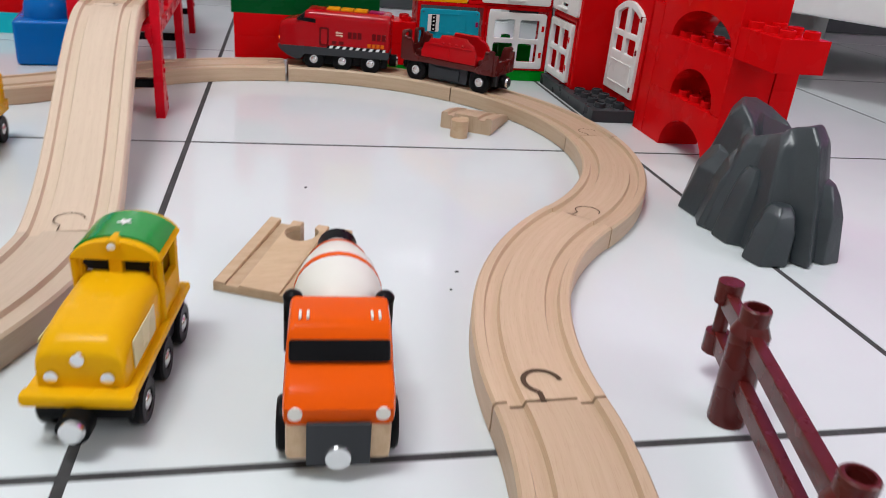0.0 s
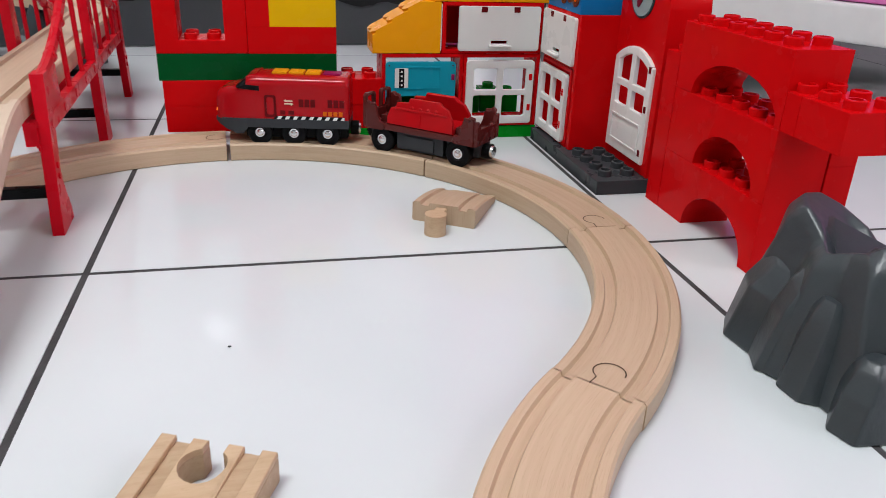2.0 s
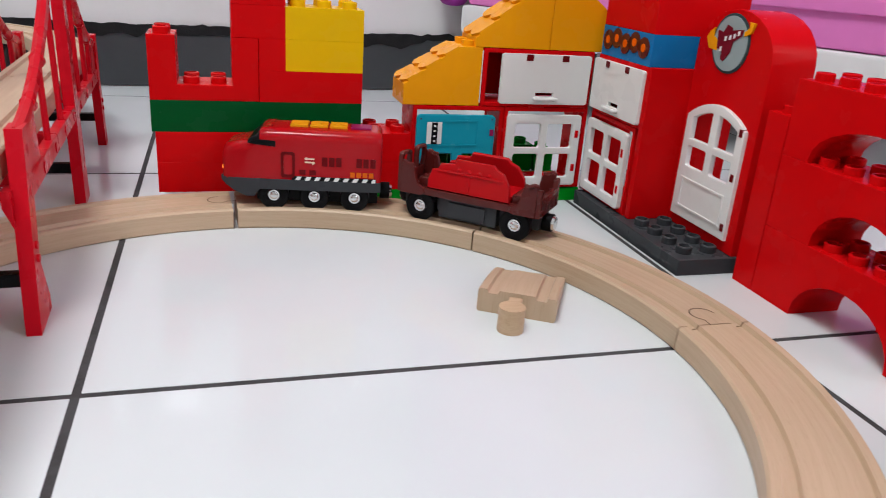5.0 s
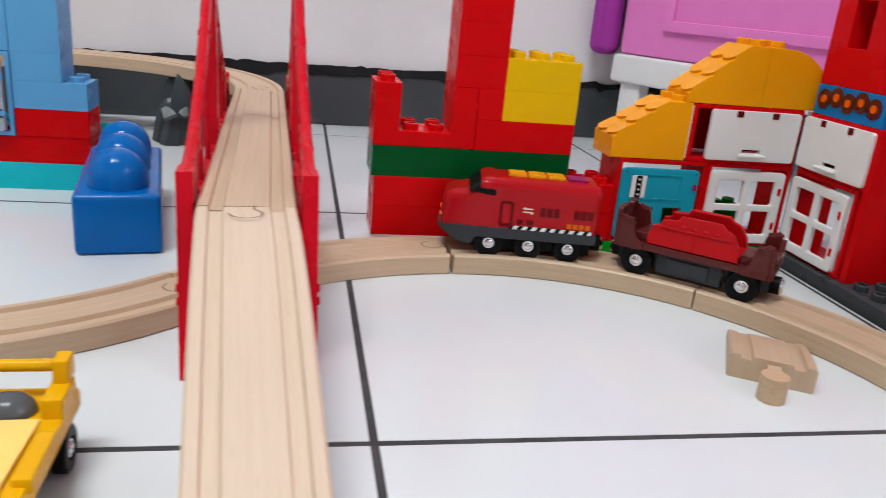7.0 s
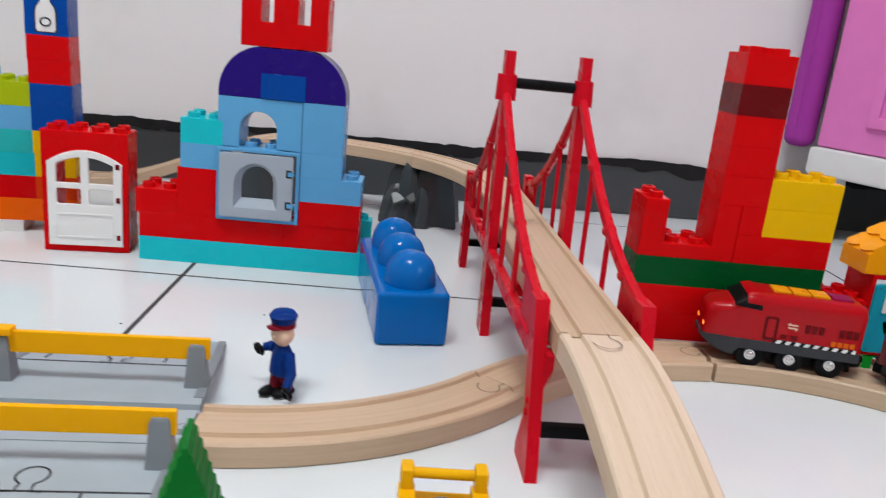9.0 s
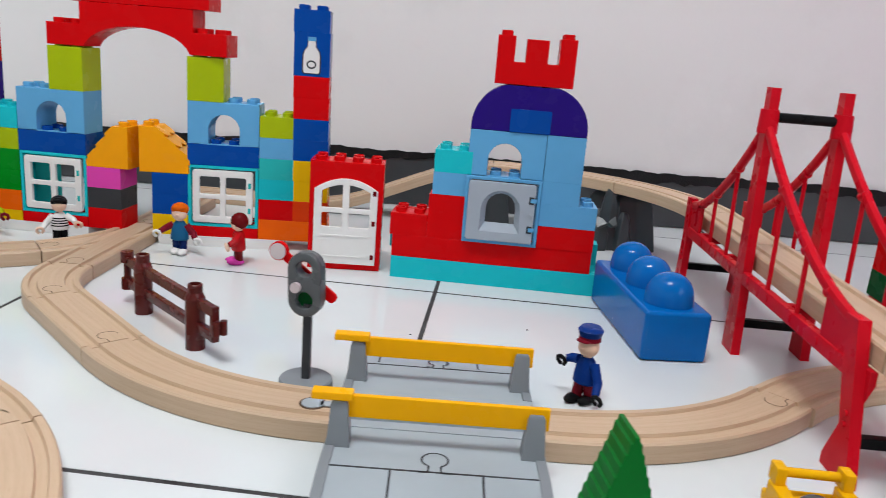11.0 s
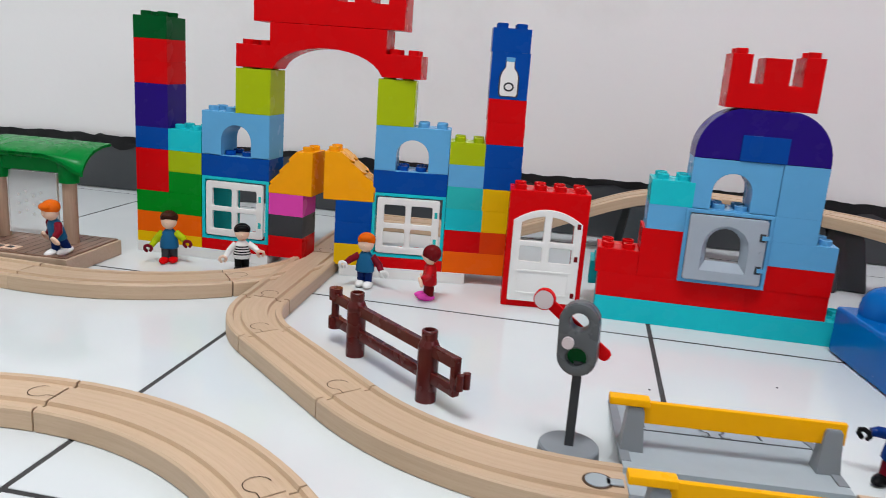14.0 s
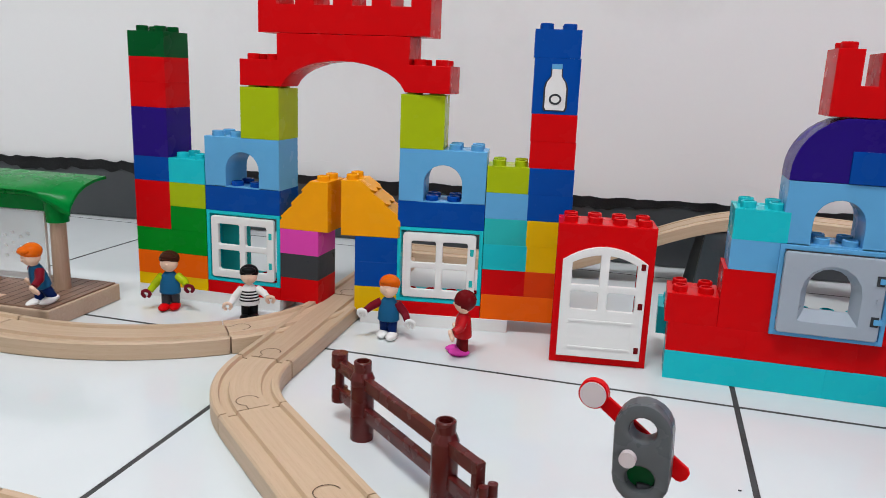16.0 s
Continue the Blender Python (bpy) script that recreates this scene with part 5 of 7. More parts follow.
# ---- level crossing ----
def crossing():
    cx, cy, tilt = -0.2808, 0.0600, 4.5
    at = pose(cx, cy, 0, 0, 0, tilt)
    c = thing("level_crossing", (cx, cy, 0), tilt, "grey plastic level crossing with two yellow gates", "toy crossing")
    g = G(at @ pose(0, 0, 0, 0, 0, 90))
    # road section: ramps, sleepers and wheel grooves, drawn across the track
    out = [(-0.122, 0), (0.122, 0), (0.122, 0.0016), (0.060, 0.0117), (0.0215, 0.0117), (0.0215, 0.0122), (0.0146, 0.0122), (0.0143, 0.0094), (0.009, 0.0094), (0.0087, 0.0122),
           (-0.0087, 0.0122), (-0.009, 0.0094), (-0.0143, 0.0094), (-0.0146, 0.0122), (-0.0215, 0.0122), (-0.0215, 0.0117), (-0.060, 0.0117), (-0.122, 0.0016)]
    g.slab(out, -0.104, m=Matrix.Translation((0, 0.052, 0)))
    part("road_plate", g, ROADGREY, c)
    # low kerbs that follow the ramps, seams where the ramp begins and across it
    for x0, x1 in ((-0.0525, -0.0475), (0.0475, 0.0525)):
        for s in (-1, 1):
            g = G(at @ pose(0, 0, 0, 0, 0, 90)).slab([(s * u, v) for u, v in ((0.0215, 0.009), (0.122, 0.0), (0.122, 0.0022), (0.060, 0.0125), (0.0215, 0.0125))][::s], -(x1 - x0), w=0.0004, m=Matrix.Translation((0, -x0, 0)))
            part("kerb", g, MIDGREY, c)
    part("road_seam", G(at).box(-0.0475, 0.0475, -0.0585, -0.0575, 0.0112, 0.0119), GREY, c)
    part("road_mark", keyhole(0, 0, 0, 0, w=0.0005, at=at @ pose(0, -0.058, 0.0119, 0, 0, 90), whole=True), GREY, c)
    ramp_back = at @ Matrix.Translation((0, 0.060, 0.0117)) @ pose(0, 0, 0, -9.25, 0, 0)
    part("road_seam", G(at).box(-0.0475, 0.0475, 0.0575, 0.0585, 0.0112, 0.0119), GREY, c)
    part("road_mark", keyhole(0, 0, 0, 0, w=0.0005, at=ramp_back @ pose(0.0, -0.0015, 0.0004, 0, 0, 90), whole=True), GREY, c)
    for xx in (-0.036, 0.024):
        part("road_seam", G(ramp_back).box(xx - 0.0005, xx + 0.0005, 0.002, 0.050, -0.0004, 0.0003), GREY, c)
    ramp_front = at @ Matrix.Translation((0, -0.060, 0.0117)) @ pose(0, 0, 0, 9.25, 0, 0)
    for xx in (-0.020, 0.022):
        part("road_seam", G(ramp_front).box(xx - 0.0005, xx + 0.0005, -0.060, 0.001, -0.0004, 0.0003), GREY, c)
    # the far ramp is shorter and draws in a little
    back = at.inverted()
    for ob in c.children:
        if ob.name.split(".")[0] in ("road_plate", "kerb"):
            for v in ob.data.vertices:
                p = back @ v.co
                if p.y > 0.06:
                    p.x *= 1 - 0.08 * (p.y - 0.06) / 0.062
                    p.y = 0.06 + (p.y - 0.06) * 0.89
                    v.co = at @ p
    for x in (-0.0545,):
        w = at @ Vector((x, 0, 0))
        part("plug_gap", G(pose(w.x, w.y, TH - 0.0003, 0, 0, tilt + 180)).tube((0.0105, 0, 0), (0.0105, 0, 0.0005), 0.0071, seg=22).box(-0.001, 0.0065, -0.0036, 0.0036, 0, 0.0005), GAP, c)
        part("plug", G(pose(w.x, w.y, TH - 0.0003, 0, 0, tilt + 180)).tube((0.0105, 0, 0.0002), (0.0105, 0, 0.0009), 0.0058, seg=22).box(-0.001, 0.0065, -0.0026, 0.0026, 0.0002, 0.0009), ROADGREY, c)
    for s in (-1, 1):
        gate = thing("gate", (0, 0, 0))
        gate.name = "gate"
        attach(gate, c)
        yy = 0.037 * s
        for x in (-0.0462, 0.0462):
            g = G(at)
            g.rings([[(x - w, yy - d, z), (x + w, yy - d, z), (x + w, yy + d, z), (x - w, yy + d, z)] for w, d, z in ((0.0056, 0.005, 0.0118), (0.0048, 0.0042, 0.021), (0.004, 0.0034, 0.0325), (0.003, 0.0026, 0.0342))])
            part("gate_post", g, MIDGREY, gate)
        y2 = yy
        g = G(at).box(-0.0425, 0.0525, y2 - 0.0016, y2 + 0.0016, 0.0258, 0.0370, 0.0006)
        g.box(-0.0595, -0.040, y2 - 0.0044, y2 + 0.0028, 0.0350, 0.0390, 0.0008)
        part("barrier_arm", g, GATE_YELLOW, gate, "yellow plastic barrier arm")


crossing()


# ---- signal ----
def signal():
    x, y = -0.3595, 0.0935
    s = thing("railway_signal", (x, y, 0), 0, "grey toy railway signal with a red semaphore arm", "toy signal")
    part("base", G().tube((x, y, 0), (x, y, 0.0075), 0.0158, 0.0152, 28).tube((x, y, 0.0074), (x, y, 0.0082), 0.0152, 0.0144, 28), MIDGREY, s)
    part("pole", G().box(x - 0.0023, x + 0.0023, y - 0.0023, y + 0.0023, 0.007, 0.053, 0.0005), GREY, s)
    at = pose(x - 0.0005, y, 0.0460, 0, -2, -8)
    g = G(at @ Matrix.Translation((0, -0.005, 0)))
    out = arc_pts(0, 0.0098, 0.0098, 180, 360, 10) + arc_pts(0, 0.0274, 0.0098, 0, 180, 10)
    turn = [2 * math.pi * k / 16 for k in range(16)]
    ring = [(0.0046 * math.cos(a), 0.0276 + 0.0044 * math.sin(a)) for a in turn]
    low = [(0.0049 * math.cos(a), 0.0097 + 0.0047 * math.sin(a)) for a in turn]
    g.slab(out, 0.0095, [ring, low], 0.0014)
    head = part("signal_head", g, SIGNAL_GREY, s)
    part("lamp_lens", G(at).tube((0, -0.001, 0.0097), (0, 0.002, 0.0097), 0.005, seg=18), DEEPGREEN, head, "dark green lens")
    part("pivot", G(at).tube((-0.0042, -0.0075, 0.0174), (-0.0042, -0.004, 0.0174), 0.0029, seg=16), PALE_DISC, head, "white pivot cap")
    g = G(at @ Matrix.Translation((-0.003, 0.0055, 0.0215)) @ pose(0, 0, 0, 0, 38, 0))
    g.slab([(-0.0205, -0.0026), (0.0200, -0.0032), (0.0216, -0.0022), (0.0222, 0.0), (0.0216, 0.0022), (0.0200, 0.0032), (-0.0205, 0.0026)], 0.002, w=0.0004)
    g.tube((-0.0205, 0.002, 0), (-0.0205, -0.0012, 0), 0.0054, seg=24)
    arm = part("semaphore_arm", g, RED, s, "red plastic semaphore arm")
    part("arm_disc", G(g.at).tube((-0.0205, -0.0008, 0), (-0.0205, -0.002, 0), 0.0047, seg=24), PALE_DISC, arm, "pale disc on the arm")


signal()


# ---- brown fences ----
def fence(x, y, turn):
    f = thing("toy_fence", (0, 0, 0), 0, "brown plastic toy fence with two round posts", "toy fence", "brown fences")
    for px in (-0.0387, 0.0387):
        g = G()
        g.tube((px, 0, 0), (px, 0, 0.034), 0.0062, 0.0062, 18).tube((px, 0, 0.0335), (px, 0, 0.0375), 0.0064, 0.0047, 18)
        g.rings([[(px + r * math.cos(2 * math.pi * i / 16), r * math.sin(2 * math.pi * i / 16), z) for i in range(16)] for r, z in ((0.0047, 0.037), (0.0047, 0.0425), (0.0042, 0.043), (0.0034, 0.043), (0.0034, 0.039))])
        part("fence_post", g, BROWN, f)
    for z in (0.0125, 0.0285):
        part("fence_rail", G().box(-0.064, 0.063, -0.0022, 0.0022, z, z + 0.0068, 0.0006), BROWN, f)
    g = G().tube((-0.0655, 0, 0.0145), (-0.0655, 0, 0.0335), 0.0026, seg=12)
    g.tube((-0.0655, 0, 0.0105), (-0.0655, 0, 0.0185), 0.0045, seg=14).tube((-0.0655, 0, 0.0305), (-0.0655, 0, 0.0385), 0.0045, seg=14)
    part("end_clip", g, BROWN, f)
    g = G().box(0.0615, 0.0655, -0.0024, 0.0024, 0.0125, 0.0353, 0.0006).box(0.0650, 0.0700, -0.0022, 0.0022, 0.0200, 0.0240, 0.0006)
    g.tube((0.0705, -0.0024, 0.0190), (0.0705, -0.0024, 0.0280), 0.0022, seg=10).tube((0.0705, 0.0024, 0.0190), (0.0705, 0.0024, 0.0280), 0.0022, seg=10)
    part("end_hook", g, BROWN, f)
    f.matrix_basis = pose(x, y, 0, 0, 0, turn)
    return f


fence(0.1938, -0.332, 254.5)
fence(-0.4715, 0.1615, -41)


# ---- fir tree ----
def fir():
    x, y, deep = -0.2025, -0.0378, 0.0195
    at = pose(x, y, 0, 0, 0, 10.5)
    t = thing("toy_fir_tree", (x, y, 0), 10.5, "thick green plastic toy fir tree with jagged edges", "toy tree")
    # a deep panel whose sides step in row by row towards a rounded tip
    side, rows = [(0.0190, 0.0080)], 12
    for k in range(rows):
        z = 0.0080 + 0.0545 * (k + 1) / rows
        w = 0.0012 + 0.0178 * (1 - (k + 1) / rows)
        side += [(w + 0.0011, z - 0.0004), (w + 0.0001, z + 0.0002)]
    side += [(0.0009, 0.0650)]
    part("crown", G(at @ Matrix.Translation((0, -deep / 2, 0))).slab(side + [(-u, v) for u, v in reversed(side)], deep, w=0.0004), TREE_GREEN, t)
    part("trunk", G(at).box(-0.0040, 0.0040, -0.0060, 0.0060, 0.002, 0.0085, 0.0006), TREE_GREEN, t)
    part("foot", G(at).box(-0.0130, 0.0130, -0.0098, 0.0098, 0.0, 0.0030, 0.0010), TREE_GREEN, t)


fir()


# ---- dolls: each one plain mesh ----
def doll(name, x, y, z, turn, mats, label, hat="hair", stride=0.0, h=1.0, stripes=False, raised=0.002, lean=0):
    """mats: shoes, legs, body, sleeves, hands, skin, hair."""
    g = G(pose(x, y, z, 0, 0, turn) @ pose(0, 0, 0, lean, 0, 0) @ Matrix.Diagonal((h, h, h, 1)))
    for s in (-1, 1):
        g.mi = 0
        g.ball((s * 0.0038, -0.0032 + s * stride, 0.0027), (0.0043, 0.0078, 0.003), 12)
        g.mi = 1
        g.tube((s * 0.0034, s * stride, 0.003), (s * 0.003, 0, 0.0155), 0.0034, 0.0042, 10)
        g.mi = 3
        lift = raised * s * (1 if stride > 0 else -1)
        g.tube((s * 0.0058, 0, 0.0272), (s * 0.0122, -0.001 - s * stride, 0.0215 + lift), 0.0034, 0.0031, 10)
        g.ball((s * 0.0122, -0.001 - s * stride, 0.0215 + lift), 0.0031, 10)
        g.tube((s * 0.0122, -0.001 - s * stride, 0.0215 + lift), (s * 0.0152, -0.0052 - s * stride * 1.6, 0.0182 + lift * 1.6), 0.003, 0.0025, 10)
        g.mi = 4
        hand = [(s * 0.0176 + 0.0031 * math.cos(radians(a)), -0.0066 - s * stride * 1.6 - 0.0012 * math.sin(radians(a)), 0.0163 + lift * 1.6 + 0.0031 * math.sin(radians(a))) for a in range(-60, 241, 50)]
        for p, q in zip(hand, hand[1:]):
            g.tube(p, q, 0.0014, seg=8)
            g.ball(q, 0.0014, 8)
    g.mi = 2
    g.rings([[(rx * math.cos(2 * math.pi * i / 16), ry * math.sin(2 * math.pi * i / 16), zz) for i in range(16)] for rx, ry, zz in ((0.0074, 0.006, 0.0132), (0.0084, 0.0066, 0.0142), (0.0080, 0.0063, 0.0185), (0.0072, 0.0058, 0.0235), (0.0062, 0.0051, 0.0275), (0.0042, 0.0039, 0.0302), (0.003, 0.003, 0.0310))])
    if stripes:
        g.mi = 0
        for k in range(4):
            zz = 0.0172 + k * 0.0025
            g.tube((0, -0.0002, zz), (0, -0.0002, zz + 0.0012), 0.0083 - 0.0004 * k, 0.0083 - 0.0004 * k, 16, m=Matrix.Diagonal((1, 0.79, 1, 1)))
    g.mi = 5
    g.tube((0, 0, 0.0295), (0, 0, 0.0335), 0.0029, seg=10)
    g.ball((0, -0.0003, 0.0378), (0.0069, 0.0067, 0.0068), 16)
    g.ball((0, -0.0068, 0.0375), 0.0011, 8)
    g.mi = 6
    if hat == "cap":
        g.tube((0, 0, 0.0425), (0, 0, 0.0455), 0.0072, 0.0068, 18)
        g.mi = 2
        g.tube((0, -0.0002, 0.0452), (0, -0.0002, 0.0492), 0.0069, 0.0082, 18).tube((0, -0.0002, 0.049), (0, -0.0002, 0.0515), 0.0082, 0.0064, 18)
        g.mi = 6
        g.ball((0, -0.0068, 0.043), (0.0052, 0.0036, 0.0009), 12)
    elif hat == "helmet":
        g.ball((0, 0.0008, 0.0398), (0.0079, 0.0080, 0.0078), 16)
    else:
        g.ball((0, 0.0012, 0.0412), (0.0079, 0.0076, 0.0064), 16)
        g.ball((0, -0.0032, 0.0436), (0.0062, 0.0048, 0.0030), 12)
    ob = part(name, g, mats, None, smooth=60)
    return tagged(ob, label, "doll")


doll("toy_doll", -0.1985, 0.1200, 0, -42, [BLACK, MAROON, UNIFORM, UNIFORM, BLACK, SKIN, MAROON], "toy doll in a blue uniform and peaked cap", "cap", 0.0022, 0.92, raised=-0.0042)
doll("toy_doll", -0.7205, 0.337, 0, 18, [RED, GREY, DENIM, LIME, MAROON, SKIN, HAIR], "toy doll with brown hair and a denim vest", "hair", 0.0015, 0.98)
doll("toy_doll", -0.6515, 0.337, 0, 25, [BLACK, BLACK, WHITE, WHITE, SKIN, SKIN, BLACK], "toy doll in a white and black striped shirt", "hair", 0.001, 0.9, True)
doll("toy_doll", -0.5405, 0.339, 0, 4, [WHITE, NAVY, DENIM, MAROON, WHITE, SKIN, GINGER], "toy doll with ginger hair and a denim jacket", "hair", -0.0015, 0.98)
doll("toy_doll", -0.4815, 0.325, 0, -75, [PINK, DARKRED, LOAD_RED, LOAD_RED, SKIN, SKIN, DARKRED], "toy doll in red with a dark red helmet", "helmet", 0.001, 0.97)


# ---- station platform with shelter ----
def platform():
    at = pose(-0.834, 0.300, 0, 0, 0, 2)
    p = thing("station_platform", (-0.832, 0.300, 0), 2, "wooden toy station platform with a green shelter roof", "toy station")
    part("platform_board", G(at).box(-0.085, 0.065, -0.0395, 0.0395, 0, 0.0135, 0.0012), BOARDWOOD, p, "pale brown wooden platform board")
    part("platform_deck", G(at).box(-0.08, 0.0625, -0.037, 0.0375, 0.013, 0.0148, 0.0004), PLATFORM, p, "brown printed platform deck")
    for k in range(18):
        part("deck_seam", G(at).box(-0.0785 + k * 0.008, -0.0781 + k * 0.008, -0.0365, 0.037, 0.0147, 0.01495), GAP, p)
    pl = part("sign_plate", G(at).box(-0.020, 0.012, -0.031, -0.020, 0.0147, 0.0153), SKIN, p, "pale printed plate with dark bars")
    for k in range(3):
        part("sign_bar", G(at).box(-0.016 + k * 0.009, -0.0105 + k * 0.009, -0.0285, -0.0225, 0.0152, 0.0155), GREY, pl)
    for x in (-0.028, 0.037):
        part("shelter_post", G(at).tube((x, 0.009, 0.0145), (x, 0.009, 0.072), 0.0062, 0.0058, 18), POSTWOOD, p, "brown wooden post")
        part("roof_socket", G(at).tube((x, 0.009, 0.0675), (x, 0.009, 0.088), 0.0082, 0.0095, 18), ROOF_GREEN, p)
    pane = part("shelter_pane", G(at).box(-0.021, 0.0255, 0.008, 0.010, 0.019, 0.074, 0.0004), FROSTED, p, "clear plastic pane with a pale print")
    pane.visible_shadow = False
    for x in (-0.0213, 0.0253):
        part("pane_edge", G(at).box(x, x + 0.0007, 0.0078, 0.0102, 0.019, 0.074), WHITE, p)
    for k in range(12):
        part("pane_print", G(at).box(-0.012 + 0.007 * (k % 4), -0.0095 + 0.007 * (k % 4), 0.0076, 0.0079, 0.036 + 0.008 * (k // 4) + 0.003 * (k % 2), 0.038 + 0.008 * (k // 4) + 0.003 * (k % 2)), WHITE, pane)
    part("roof_fascia", G(at @ Matrix.Translation((0, 0.0035, 0))).slab(rect(-0.028, 0.037, 0.0757, 0.0915), 0.004, w=0.0006), ROOF_GREEN, p)
    # curved roof: a thin shell whose ends sweep down to the posts
    mid = [(-0.0035, 0.0900), (-0.0075, 0.0912), (-0.0088, 0.0930), (-0.0060, 0.0948), (0.003, 0.0966), (0.014, 0.0982), (0.027, 0.0992), (0.041, 0.0996)]
    end = [(-0.0008, 0.0770), (-0.0010, 0.0800), (0.0012, 0.0838), (0.0050, 0.0882), (0.010, 0.0922), (0.017, 0.0957), (0.028, 0.0984), (0.042, 0.0994)]
    loops, seams = [], []
    for k in range(25):
        x = -0.047 + 0.103 * k / 24
        e = min(1.0, max(0.0, (abs(x - 0.0045) - 0.020) / 0.0315))
        e = e * e * (3 - 2 * e)
        sec = [(a + (c - a) * e, b + (d - b) * e) for (a, b), (c, d) in zip(mid, end)]
        loops.append([(x, y, z) for y, z in sec] + [(x, y + 0.0008, z - 0.0022) for y, z in reversed(sec)])
        if k in (4, 8, 12, 16, 20):
            seams.append((x, sec[3:]))
    roof = part("shelter_roof", G(at).rings(loops), ROOF_GREEN, p, "green curved plastic roof", smooth=50)
    for x, sec in seams:
        g = G(at).rings([[(x + dx, y, z + 0.00008) for y, z in sec] + [(x + dx, y, z - 0.0008) for y, z in reversed(sec)] for dx in (-0.0006, 0.0006)])
        part("roof_seam", g, ROOF_GREEN, roof)


platform()
doll("toy_doll", -0.7815, 0.2775, 0.0148, -22, [WHITE, NAVY, DENIM, MAROON, SKIN, SKIN, GINGER], "toy doll with ginger hair standing on the platform", "hair", 0.0035, 0.98, lean=14)
doll("toy_doll", -0.858, 0.284, 0.0148, -60, [PINK, DARKRED, LOAD_RED, LOAD_RED, SKIN, SKIN, GINGER], "toy doll in a red dress standing on the platform", "hair", 0.001, 0.96)


# ---- vehicles: built along +x, wheels on z = 0 ----
def wheel(parent, x, y, r, w=0.005):
    s = 1 if y > 0 else -1
    g = G()
    n = 24
    prof = [(r * 0.46, 0.0), (r - 0.0006, 0.0), (r, 0.0006), (r, w - 0.0008), (r - 0.0008, w), (r * 0.52, w), (r * 0.46, w - 0.0008)]
    g.rings([[(x + rad * math.cos(2 * math.pi * i / n), y + s * (d - w), r + rad * math.sin(2 * math.pi * i / n)) for i in range(n)] for rad, d in prof])
    tyre = part("wheel", g, BLACK, parent)
    g = G().tube((x, y - s * 0.0025, r), (x, y - s * 0.0003, r), r * 0.44, r * 0.38, 20)
    g.ball((x, y - s * 0.0005, r), (r * 0.28, 0.0012, r * 0.28), 12)
    part("hub", g, CHROME, tyre, "polished steel hub")


def coupler(parent, x, sgn, z=0.0105):
    g = G().tube((x, 0, z), (x + sgn * 0.006, 0, z), 0.0052, 0.0052, 18)
    c = part("coupler", g, BLACK, parent)
    part("magnet", G().tube((x + sgn * 0.0058, 0, z), (x + sgn * 0.0075, 0, z), 0.0043, 0.0038, 18), CHROME, c, "steel coupling magnet")


